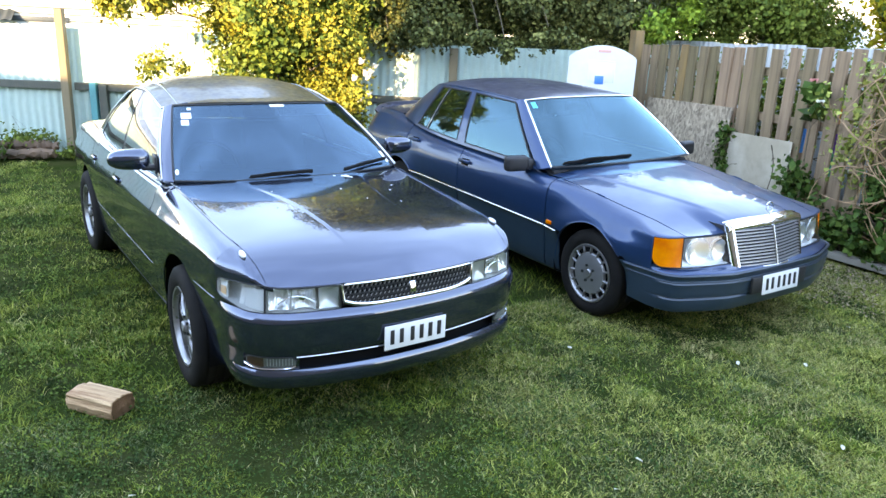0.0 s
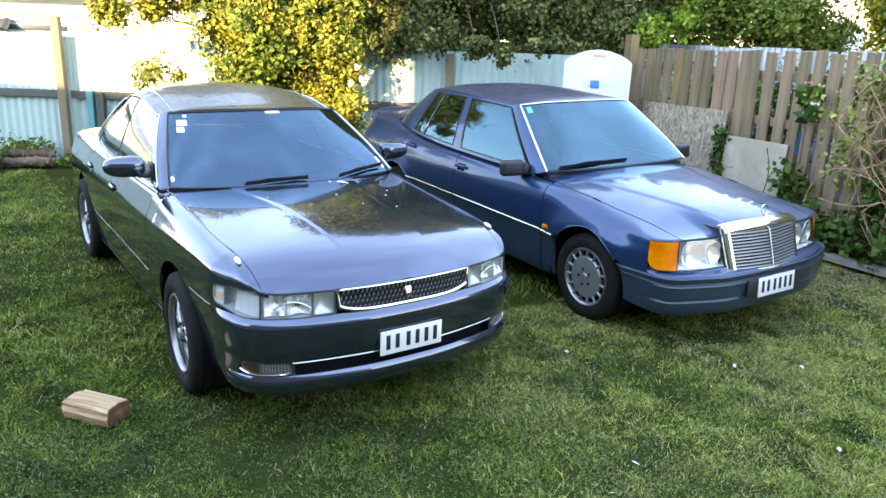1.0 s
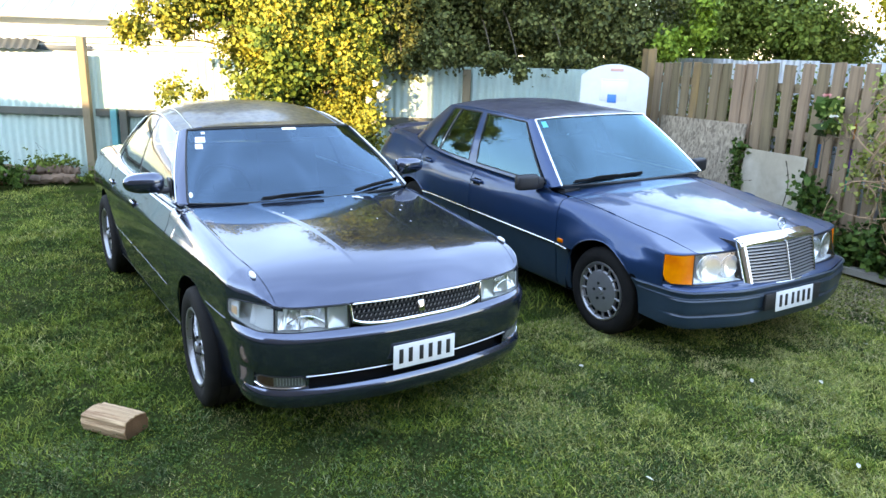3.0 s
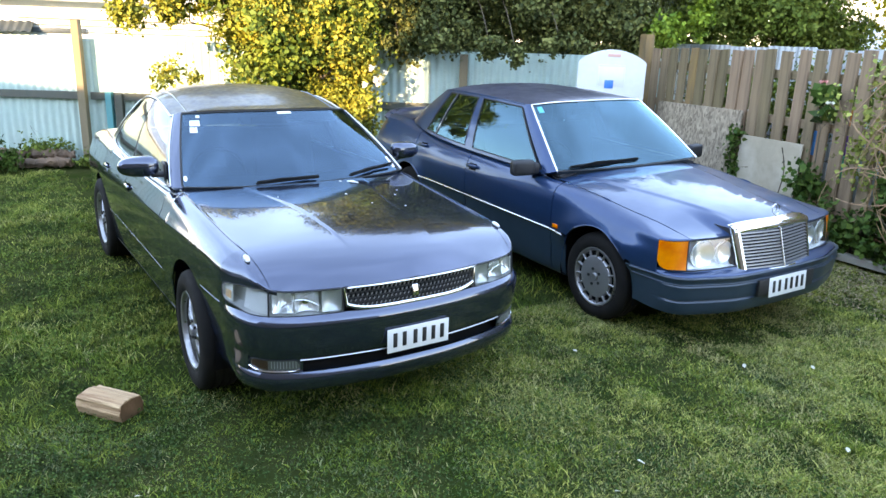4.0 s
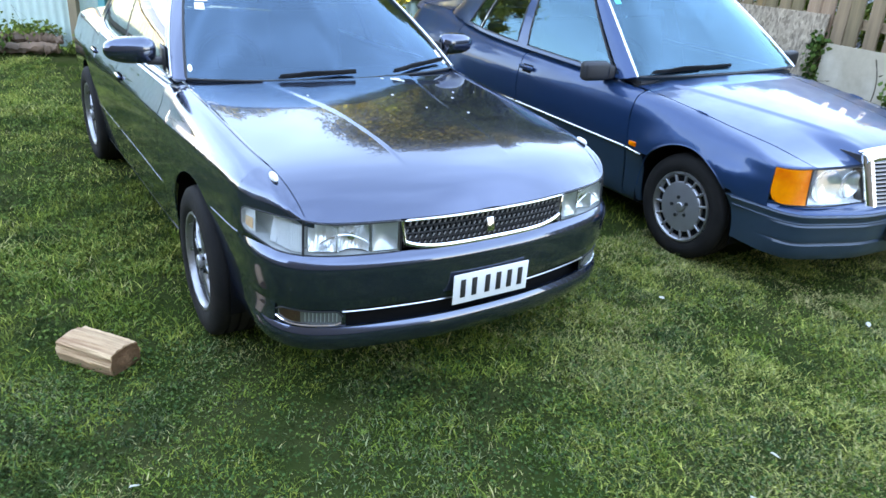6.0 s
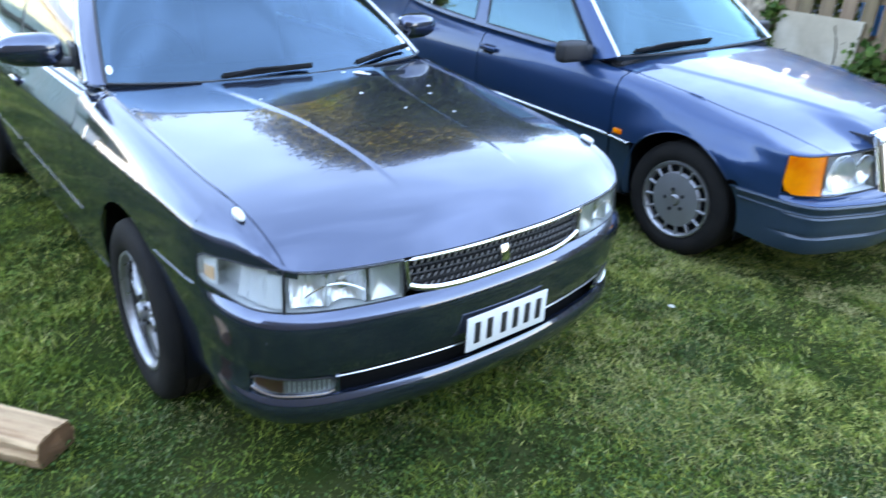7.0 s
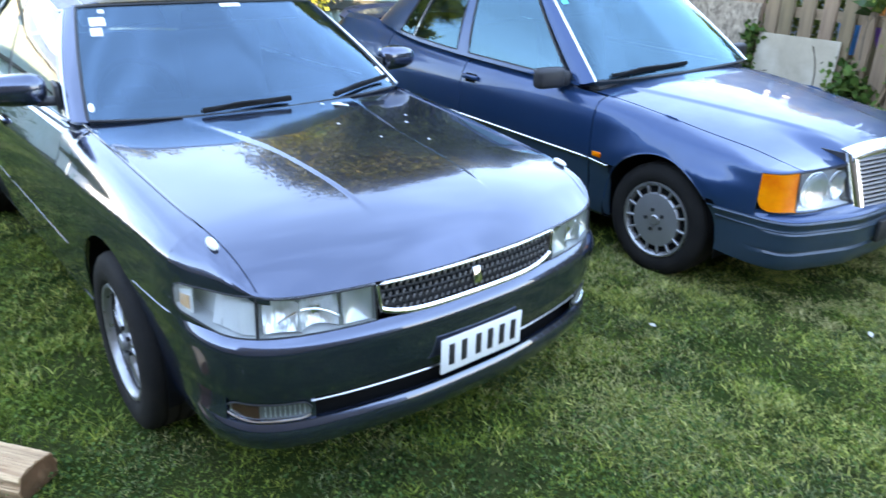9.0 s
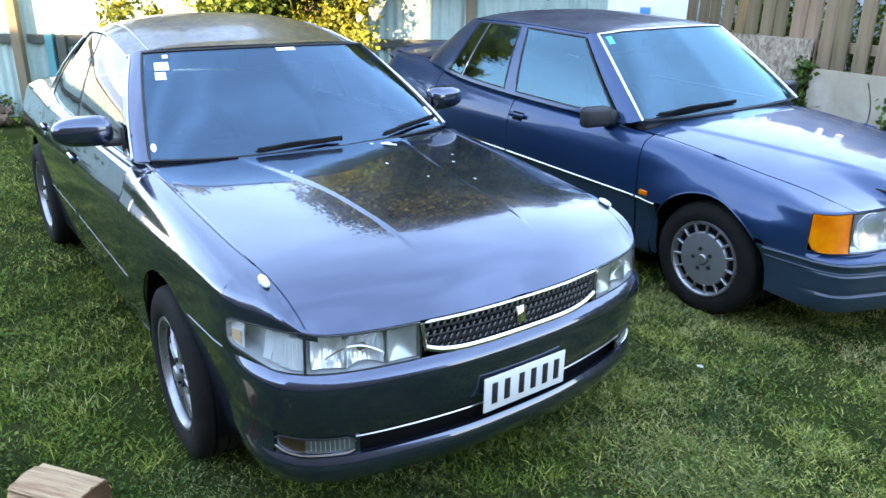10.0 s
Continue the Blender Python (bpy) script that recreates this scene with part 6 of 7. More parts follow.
def timber(name, p, q, size, mat, label="", category="post", parent=None, turn=0.0, bevel=0.004, group=""):
    """A sawn timber from p to q of the given section (across, up)."""
    p, q = Vector(p), Vector(q)
    d = q - p
    ob = part(name, box_bm((size[0], size[1], d.length), (0, 0, d.length / 2), bevel, 1), mat, parent)
    ob.matrix_basis = Matrix.Translation(p) @ d.to_track_quat("Z", "Y").to_matrix().to_4x4() @ Matrix.Rotation(radians(turn), 4, "Z")
    if label:
        tagged(ob, label, category, group)
    return ob


def along_back(s, z, out=0.0):
    p = LEFT_POST + BACK * s + BACK_OUT * out
    return (p[0], p[1], z)


back_turn = math.degrees(math.atan2(BACK[1], BACK[0]))
timber("fence_post", along_back(0, -0.05, -0.02), along_back(0.0, 1.93, -0.02), (0.10, 0.10), TIMBER_PALE, "tall square sawn timber fence post", turn=back_turn)
timber("fence_post", along_back(0.33, -0.05, 0.04), along_back(0.33, 1.0, 0.04), (0.085, 0.085), TIMBER_TEAL, "short fence post painted bright teal", turn=back_turn)
timber("fence_post", along_back(0.45, -0.05, 0.06), along_back(0.45, 0.98, 0.06), (0.10, 0.07), RAIL_DARK, "short dark weathered fence post", turn=back_turn)
timber("fence_post", along_back(5.15, -0.05, 0.07), along_back(5.15, 1.66, 0.07), (0.11, 0.08), TIMBER_PALE, "brown timber fence post", turn=back_turn)
for s0, s1 in ((-5.0, -0.06), (0.06, 2.55), (2.57, 5.08), (5.22, 7.45)):
    timber("fence_rail", along_back(s0, 0.94, 0.095), along_back(s1, 0.94, 0.095), (0.045, 0.10), RAIL_DARK, "weathered horizontal fence rail", "rail", turn=0, group="back fence rails")
# garden edging under the back fence
def rough_log(p, q, thick, seed, label):
    """An old log: an uneven, knotted stem with ragged ends."""
    r = np.random.default_rng(seed)
    p, q = np.array(p, float), np.array(q, float)
    f = np.linspace(0, 1, 60)[:, None]
    path = p + (q - p) * f + np.concatenate([np.cumsum(r.normal(size=(60, 2)) * 0.004, 0), np.cumsum(r.normal(size=(60, 1)) * 0.0015, 0)], 1)
    rad = thick * (1 + 0.16 * np.sin(9 * f[:, 0] + seed) + 0.10 * r.normal(size=60))
    v, fc = tube_data(path, rad, 12)
    v = [x + r.normal(size=3) * thick * 0.12 for x in v]
    return tagged(link_mesh("garden_edging", v, fc, LOG_RED, None, "", 40.0), label, "log")


rough_log(along_back(-2.6, 0.07, -0.62), along_back(-0.10, 0.07, -0.30), 0.070, 3, "old reddish rough log edging a garden bed")
rough_log(along_back(-2.3, 0.19, -0.44), along_back(-1.05, 0.18, -0.26), 0.060, 5, "old split log lying on the garden edging")
rough_log(along_back(-1.15, 0.20, -0.36), along_back(-0.12, 0.17, -0.18), 0.055, 8, "old split log lying on the garden edging")

# side fence of palings
paling_fence = thing("fence_side", "weathered grey paling fence with gaps between the boards", "fence", kind="structure")


def along_side(s, z, out=0.0):
    """s metres from the corner towards the viewer's end."""
    p = CORNER - SIDE * s + SIDE_OUT * out
    return (p[0], p[1], z)


prng = random.Random(4)
side_turn = math.degrees(math.atan2(SIDE[1], SIDE[0]))
paling_mesh = []
PITCH = 0.197
for v in range(5):
    wide, tall_v = 0.165 - 0.006 * v, 1.805 + 0.007 * v
    bm = box_bm((wide, 0.022, tall_v), (0, 0, tall_v / 2), 0.004, 1)
    for vert in bm.verts:
        if vert.co.z > 1.5:
            vert.co.z += 0.004 * math.sin(vert.co.x * 26 + v)
    ob = part("paling", bm, TIMBER_LICHEN if v == 4 else TIMBER, paling_fence)
    paling_mesh.append(ob.data)
    ob.matrix_basis = Matrix.Translation(along_side(0.17 + PITCH * v, 0.02, 0)) @ Matrix.Rotation(radians(side_turn), 4, "Z") @ pose(0, 0, 0, 0, prng.uniform(-1.2, 1.2), 0)
for i in range(5, 36):
    ob = new("paling", paling_mesh[i % 4])
    ob.parent = paling_fence
    ob.matrix_basis = Matrix.Translation(along_side(0.17 + PITCH * i + prng.uniform(-0.018, 0.018), prng.uniform(-0.012, 0.012), 0)) @ Matrix.Rotation(radians(side_turn), 4, "Z") @ pose(0, 0, 0, prng.uniform(-0.8, 0.8), prng.uniform(-1.4, 1.4), 0) @ Matrix.Diagonal((0.86 if 11 < i < 19 else 1.0, 1.3, 1 + 0.0115 * PITCH * i, 1))
for z in (0.45, 1.15, 1.62):
    timber("fence_rail", along_side(0.0, z, 0.045), along_side(7.2, z, 0.045), (0.045, 0.09), TIMBER, parent=paling_fence)
timber("fence_post", along_side(-0.02, -0.05, -0.03), along_side(-0.02, 2.0, -0.03), (0.15, 0.13), TIMBER_LICHEN, "thick corner fence post stained orange by lichen", turn=side_turn)
timber("fence_post", along_side(-0.25, -0.05, 0.10), along_side(-0.25, 1.86, 0.10), (0.12, 0.10), TIMBER, "grey timber fence post", turn=side_turn)
# iron fence of the next yard, behind the palings
nb = np.array(along_side(-1.5, 0, 1.3)[:2])
corrugated("fence_neighbour", nb, -SIDE, 9.0, 0.05, 1.895, IRON_GREY, "grey corrugated iron fence of the next yard")
# boards leaning on the palings
osb = part("chipboard_sheet", box_bm((1.60, 0.018, 1.19), (0, 0, 0.595), 0.003, 1), CHIPBOARD)
osb.matrix_basis = Matrix.Translation(along_side(1.24, 0.0, -0.14)) @ Matrix.Rotation(radians(side_turn), 4, "Z") @ pose(0, 0, 0, 5, 1.2, 0)
tagged(osb, "weathered chipboard sheet leaning on the paling fence", "board")
sheet = part("cement_sheet", box_bm((0.90, 0.012, 0.955), (0, 0, 0.4775), 0.003, 1), SHEET_GREY)
sheet.matrix_basis = Matrix.Translation(along_side(2.52, 0.0, -0.11)) @ Matrix.Rotation(radians(side_turn), 4, "Z") @ pose(0, 0, 0, 4, 1.0, 0)
tagged(sheet, "cracked pale cement sheet leaning on the paling fence", "board")
tubes("crack", [[(-0.18 + 0.05 * math.sin(7 * z) - 0.35 * (0.9 - z) * 0.5, 0.0075, z) for z in np.linspace(0.35, 0.89, 12)]], 0.0065, BARK, sheet, "dark crack", 5)
timber("garden_kerb", (4.90, 1.15, 0.06), (4.66, -2.6, 0.06), (0.12, 0.06), KERB, "grey timber edging along the ivy bed", "edging")

# basketball backboard behind the blue car
bb = thing("basketball_backboard", "white rounded basketball backboard with a faded target square", "backboard", pose(5.20, 3.85, 0, 0, 0, -47))
outline = [(-0.42, 0.98), (-0.42, 1.64)] + [(-0.42 + 0.84 * f, 1.64 + 0.155 * math.sin(math.pi * f) ** 0.75) for f in np.linspace(0.02, 0.98, 19)] + [(0.42, 1.64), (0.42, 0.98)]
bm = bmesh.new()
fv = [bm.verts.new((x, -0.02, z)) for x, z in outline]
bm.faces.new(fv)
ext = bmesh.ops.extrude_face_region(bm, geom=bm.faces[:])
bmesh.ops.translate(bm, vec=(0, 0.04, 0), verts=[e for e in ext["geom"] if isinstance(e, bmesh.types.BMVert)])
bmesh.ops.bevel(bm, geom=[e for e in bm.edges if e.calc_length() > 0.0], offset=0.006, segments=2, affect="EDGES")
part("board", bm, PLASTIC_WHITE, bb)
for nm, sz, ce in (("target_bar", (0.34, 0.004, 0.02), (0, -0.022, 1.60)), ("target_bar", (0.02, 0.004, 0.26), (-0.16, -0.022, 1.47)), ("target_bar", (0.02, 0.004, 0.26), (0.16, -0.022, 1.47))):
    box(nm, sz, ce, BOARD_WHITE, bb, "", 0.001)
box("target_field", (0.30, 0.003, 0.25), (0, -0.0215, 1.47), BOARD_WHITE, bb, "", 0.001)
box("printed_mark", (0.16, 0.004, 0.035), (0.02, -0.022, 1.725), RED_FADED, bb, "faded red printed mark", 0.001)
box("blue_sticker", (0.11, 0.004, 0.10), (-0.02, -0.0245, 1.37), BLUE_LABEL, bb, "small blue label", 0.001)
tubes("pole", [[(0, 0.08, 0.0), (0, 0.08, 1.4)]], 0.035, BLACK_PLASTIC, bb)
part("foot", box_bm((0.5, 0.4, 0.12), (0, 0.1, 0.06), 0.04, 2), BLACK_PLASTIC, bb)

# split firewood on the grass
log = thing("firewood", "split piece of pale firewood lying on the lawn", "firewood", pose(-1.325, 0.90, float(ground_z(-1.325, 0.90)) - 0.004, 0, 0, -54))
lr = random.Random(3)
bm = bmesh.new()
sect = [(-0.080, 0.004), (-0.090, 0.05), (-0.076, 0.100), (0.0, 0.108), (0.066, 0.094), (0.082, 0.045), (0.072, 0.002), (0.0, 0.0)]
# the eight corners of the section, each side cut into fibres that run along the grain
fine = [((1 - f) * np.array(sect[k]) + f * np.array(sect[(k + 1) % 8])) for k in range(8) for f in (0.0, 0.25, 0.5, 0.75)]
fibre = [lr.uniform(-0.006, 0.006) for _ in fine]
stagger = [lr.uniform(-0.013, 0.007) for _ in fine]
rings = []
for i in range(15):
    x = -0.135 + 0.27 * i / 14
    end = abs(i - 7) / 7
    row = []
    for k, (a, z) in enumerate(fine):
        out = 1 + (fibre[k] * (0.6 + 0.4 * math.sin(0.5 * i + k)) + lr.uniform(-0.0012, 0.0012)) / 0.07
        row.append(bm.verts.new((x + math.copysign(stagger[k], x) * end**6, a * out, max(0.0, 0.05 + (z - 0.05) * out))))
    rings.append(row)
for a, b in zip(rings, rings[1:]):
    for k in range(len(fine)):
        q = (k + 1) % len(fine)
        bm.faces.new((a[k], a[q], b[q], b[k]))
bm.faces.new(rings[0])
bm.faces.new(rings[-1][::-1])
part("split_wood", bm, WOOD_SPLIT, log, sharp=25)
bm = bmesh.new()
bm.faces.new([bm.verts.new((0.1450, a * 0.94, z * 0.94 + 0.003)) for a, z in sect])
bmesh.ops.solidify(bm, geom=bm.faces[:], thickness=0.006)
part("end_grain", bm, WOOD_END, log, "reddish sawn end grain")

# ---- planting ----
GOLD_SHRUB = plant("shrub", "large golden-leaved shrub in evening sun before the iron fence", "shrub", 11, (1.75, 6.35, 0),
      [(0.95, 6.45, 2.75, 0.62, 0.5, 0.62), (0.50, 6.45, 2.30, 0.42, 0.35, 0.34), (0.02, 6.45, 2.02, 0.20, 0.16, 0.12), (0.35, 6.50, 2.85, 0.62, 0.4, 0.40), (1.30, 6.25, 2.10, 0.45, 0.45, 0.50), (1.75, 6.0, 2.45, 0.7, 0.6, 0.90), (2.2, 5.8, 2.5, 0.6, 0.5, 0.95), (1.75, 6.2, 1.40, 0.60, 0.4, 0.50),
       (2.30, 5.8, 1.45, 0.42, 0.35, 0.50), (1.8, 6.2, 3.0, 1.1, 0.6, 0.42), (0.38, 6.5, 1.30, 0.20, 0.16, 0.10), (0.66, 6.45, 1.33, 0.22, 0.16, 0.11), (0.75, 6.5, 3.45, 0.60, 0.4, 0.38), (0.10, 6.5, 3.05, 0.35, 0.3, 0.30), (2.58, 5.6, 1.15, 0.20, 0.18, 0.30), (2.45, 5.7, 1.75, 0.3, 0.25, 0.35)],
      84000, 0.031, LEAF_GOLD, 0.07, 9, 0.25, 620, 0.165, 0.65)
irng = np.random.default_rng(51)
ip, iout, _ = clump_points(irng, [(1.35, 6.3, 2.2, 0.5, 0.35, 0.6), (1.9, 6.1, 2.3, 0.7, 0.42, 0.9), (2.45, 5.8, 2.4, 0.6, 0.4, 0.9), (1.7, 6.25, 1.5, 0.7, 0.35, 0.45), (1.50, 5.62, 1.85, 0.42, 0.16, 0.42), (1.45, 5.75, 1.45, 0.40, 0.15, 0.30), (1.9, 6.3, 2.9, 1.0, 0.5, 0.4)], 24000, 0.2, 200, 0.22)
iv, it = leaves(irng, ip - np.array((1.75, 6.35, 0)), 0.042, 0.4, 0.2, 0.62, iout)
fast_mesh("inner_crown", iv, it, LEAF_GREEN, GOLD_SHRUB)
# white flowers; the low cluster also stands in for a sunlit patch of fence
brng2 = np.random.default_rng(53)
for i in range(9):
    c = np.array((0.84, 5.85, 2.02)) if i == 0 else np.array((2.62, 5.42, 1.20)) + brng2.normal(size=3) * (0.16, 0.06, 0.16)
    bm = bmesh.new()
    for k in range(9):
        a, r = k * 2.4, (0.010 + 0.0035 * k) * (1.5 if i == 0 else 0.9)
        box_bm((0.036, 0.004, 0.036), (0, 0, 0), 0.0015, 1, bm, pose(*(c - np.array((1.75, 6.35, 0)) + (r * math.cos(a), -0.02 * (k % 3), r * math.sin(a))), 60 + 40 * math.sin(a), 0, 40 * math.cos(a)))
    part("blossom", bm, PETAL_PALE, GOLD_SHRUB, "white flowers, also standing in for a sunlit patch of fence")
DARK_TREE = plant("tree", "dense dark olive small-leaved tree overhanging the iron fence", "tree", 12, (4.9, 7.4, 0),
      [(3.3, 6.0, 2.7, 0.7, 0.6, 0.9), (2.85, 6.05, 2.75, 0.42, 0.4, 0.85), (3.7, 6.1, 3.0, 1.0, 0.8, 1.05), (4.7, 5.8, 2.95, 1.1, 0.8, 1.1), (5.7, 5.3, 2.9, 1.1, 0.8, 1.05), (4.9, 6.2, 3.6, 1.6, 1.0, 0.6), (6.0, 5.2, 3.9, 1.0, 0.8, 0.7), (6.4, 5.0, 2.7, 0.9, 0.7, 0.8), (4.1, 5.75, 2.05, 0.8, 0.4, 0.42), (5.3, 5.1, 2.15, 0.8, 0.4, 0.40), (3.4, 6.0, 1.95, 0.5, 0.35, 0.35), (6.2, 4.75, 2.1, 0.5, 0.4, 0.3), (4.6, 6.7, 2.2, 1.7, 0.4, 0.6), (6.4, 6.0, 2.3, 1.3, 0.4, 0.6)],
      205000, 0.036, LEAF_DARK, 0.14, 12, 0.25, 1300, 0.22, 0.58)
# the tree's high crown, which the bonnets and windows mirror
urng = np.random.default_rng(52)
up, uout, _ = clump_points(urng, [(3.1, 6.5, 4.2, 0.8, 0.7, 0.8), (3.9, 6.6, 5.0, 1.1, 0.9, 1.1), (4.9, 6.7, 5.8, 1.3, 1.1, 1.3), (6.0, 6.6, 5.6, 1.1, 1.0, 1.2), (5.2, 6.5, 4.5, 1.6, 1.0, 1.0)], 56000, 0.25, 500, 0.34)
uv, ut = leaves(urng, up - np.array((4.9, 7.4, 0)), 0.060, 0.4, 0.2, 0.58, uout)
fast_mesh("upper_crown", uv, ut, LEAF_DARK, DARK_TREE)
# leafy ends of its lower boughs hanging over the fence
hrng = np.random.default_rng(54)
hp, hout, _ = clump_points(hrng, [(4.05, 4.88, 1.76, 0.26, 0.12, 0.13), (4.30, 4.64, 1.66, 0.09, 0.08, 0.14), (3.5, 5.2, 1.76, 0.30, 0.12, 0.12), (4.85, 4.42, 1.86, 0.40, 0.12, 0.12), (3.05, 5.5, 1.80, 0.25, 0.12, 0.12)], 3000, 0.2, 90, 0.07)
hv, ht = leaves(hrng, hp - np.array((4.9, 7.4, 0)), 0.036, 0.4, 0.4, 0.58, hout)
fast_mesh("bough_foliage", hv, ht, LEAF_DARK, DARK_TREE)
for i, tip in enumerate(((4.05, 4.88, 1.70), (4.30, 4.64, 1.60), (3.5, 5.2, 1.70), (4.85, 4.42, 1.80), (3.05, 5.5, 1.74))):
    f = np.linspace(0, 1, 7)[:, None]
    a, b = np.array((tip[0] + 0.25, tip[1] + 0.75, 2.45)) - np.array((4.9, 7.4, 0)), np.array(tip) - np.array((4.9, 7.4, 0))
    tubes("twig", [a * (1 - f) + b * f + np.sin(f * math.pi) * np.array((0, 0, 0.10))], np.linspace(0.012, 0.003, 7), BARK, DARK_TREE, "", 5)
plant("shrub", "leafy green shrub beyond the paling fence", "shrub", 13, (9.2, 4.6, 0),
      [(8.3, 5.2, 2.35, 0.9, 0.8, 0.75), (9.4, 4.4, 2.3, 0.9, 0.9, 0.8), (8.6, 5.1, 2.75, 0.9, 0.8, 0.6), (10.1, 3.9, 2.1, 0.6, 0.6, 0.6)],
      50000, 0.040, LEAF_GREEN, 0.07, 8, 0.3, 420, 0.26, 0.6)
plant("climber", "bright green climber trailing over the paling fence corner", "climber", 14, (7.0, 4.0, 0),
      [(7.15, 4.15, 2.75, 0.13, 0.12, 0.55), (7.18, 4.1, 2.25, 0.11, 0.10, 0.30), (6.5, 4.2, 2.05, 0.22, 0.2, 0.20)],
      2800, 0.045, LEAF_LIME, 0.02, 4, 0.2, 70, 0.12, 0.5, 1.0)
plant("shrub", "yellow-leaved shrub behind the paling fence", "shrub", 15, (10.0, 2.6, 0),
      [(9.9, 2.7, 2.6, 0.32, 0.35, 0.8), (10.0, 2.7, 3.4, 0.5, 0.5, 0.5)], 9000, 0.045, LEAF_YELLOW, 0.05, 5, 0.3, 80, 0.22, 0.6)
plant("shrub", "green leafy shrub beside the yellow one", "shrub", 16, (9.6, 1.6, 0),
      [(9.3, 1.9, 2.8, 0.6, 0.55, 0.7), (9.5, 1.7, 2.1, 0.5, 0.5, 0.5)], 6000, 0.05, LEAF_GREEN, 0.05, 5, 0.3, 90, 0.24, 0.6, 0.5)

# rose and ivy along the paling fence
rose = plant("rose_bush", "straggling rose bush with pale leaves and dry brown stems", "rose", 17, (4.92, -0.15, 0),
             [(4.95, 0.25, 1.62, 0.22, 0.28, 0.30), (4.9, -0.15, 1.75, 0.28, 0.4, 0.4), (4.93, 0.42, 1.15, 0.15, 0.2, 0.25), (4.98, 0.75, 1.40, 0.08, 0.12, 0.10), (4.9, -0.6, 1.6, 0.3, 0.5, 0.5), (4.98, 0.55, 0.8, 0.1, 0.2, 0.2)],
             3000, 0.030, LEAF_ROSE, 0.02, 9, 0.1, 110, 0.16, 0.6, 0.2, STEM_DRY)
srng = np.random.default_rng(21)
for i in range(190):
    b = np.array((0.0 + srng.uniform(-0.12, 0.18), srng.uniform(-0.95, 0.15), srng.uniform(0.05, 1.0)))
    tip = b + np.array((srng.uniform(-0.25, 0.15), srng.uniform(-0.6, 0.65), srng.uniform(-0.1, 1.15)))
    mid = (b + tip) / 2 + srng.normal(size=3) * (0.10, 0.16, 0.10)
    f = np.linspace(0, 1, 9)[:, None]
    tubes("dry_stem", [b * (1 - f) ** 2 + 2 * mid * f * (1 - f) + tip * f**2], np.linspace(0.0085, 0.0035, 9), STEM_DRY, rose, "", 5)
for i in range(130):
    b = np.array((srng.uniform(-0.30, -0.05), srng.uniform(-0.45, 0.45), srng.uniform(0.65, 1.70)))
    tip = b + np.array((srng.uniform(-0.12, 0.12), srng.uniform(-0.45, 0.35), srng.uniform(-0.75, 0.45)))
    mid = (b + tip) / 2 + srng.normal(size=3) * (0.06, 0.12, 0.10)
    f = np.linspace(0, 1, 8)[:, None]
    tubes("dry_stem", [b * (1 - f) ** 2 + 2 * mid * f * (1 - f) + tip * f**2], np.linspace(0.0065, 0.0028, 8), STEM_DRY, rose, "", 5)
for x, y, z, m in ((-0.02, 1.05, 1.60, PETAL), (0.0, 0.20, 1.95, PETAL), (-0.08, 0.92, 1.42, PETAL_PALE)):
    bm = bmesh.new()
    for k in range(9):
        a = k * 2.4
        r = 0.012 + 0.0035 * k
        box_bm((0.024, 0.004, 0.024), (0, 0, 0), 0.0015, 1, bm, pose(x + 0.7 * r * math.cos(a), y + r * math.sin(a), z, 50 * math.cos(a), 50 * math.sin(a), math.degrees(a)))
    part("rose_bloom", bm, m, rose, "open rose bloom")
plant("ivy", "dark ivy climbing the foot of the paling fence", "ivy", 18, (4.95, 0.4, 0),
      [(4.92, 0.55, 0.25, 0.22, 0.6, 0.25), (4.90, -0.35, 0.35, 0.25, 0.6, 0.35), (5.0, 0.95, 0.45, 0.08, 0.12, 0.4), (5.02, 0.98, 0.75, 0.08, 0.10, 0.3), (4.95, 0.1, 0.65, 0.2, 0.3, 0.3), (4.85, -1.2, 0.4, 0.3, 0.7, 0.4)],
      6500, 0.036, LEAF_IVY, 0.012, 8, 0.2, 200, 0.12, 0.75, 0.6)
plant("ivy", "ivy growing between the leaning boards", "ivy", 19, (5.40, 2.15, 0),
      [(5.44, 2.10, 0.5, 0.05, 0.07, 0.42), (5.46, 2.12, 0.95, 0.04, 0.05, 0.14)], 420, 0.032, LEAF_IVY, 0.01, 3, 0.2, 40, 0.09, 0.75, 0.5)
big_leaf = plant("climber", "broad-leaved green creeper hanging on the palings", "climber", 20, (5.12, 0.98, 0.9),
                 [(5.10, 0.98, 1.50, 0.06, 0.14, 0.10), (5.08, 1.0, 1.30, 0.05, 0.10, 0.14)], 26, 0.085, LEAF_IVY, 0.006, 3, 0.1, 14, 0.06, 0.85, 0.9)
plant("garden_plant", "low leafy green plants in the garden bed", "plant", 22, (-1.7, 8.35, 0),
      [(-1.42, 8.05, 0.22, 0.26, 0.2, 0.24), (-1.1, 8.45, 0.14, 0.3, 0.15, 0.10), (-2.2, 8.4, 0.28, 0.5, 0.3, 0.28)], 3000, 0.05, LEAF_IVY, 0.01, 5, 0.2, 80, 0.12, 0.45, 0.3)
plant("garden_plant", "trailing weeds along the back fence", "plant", 23, (-0.7, 8.35, 0),
      [(-0.80, 8.35, 0.24, 0.4, 0.12, 0.09), (-0.2, 8.0, 0.08, 0.3, 0.15, 0.06)], 900, 0.035, LEAF_GREEN, 0.008, 4, 0.2, 50, 0.1, 0.5, 0.3)
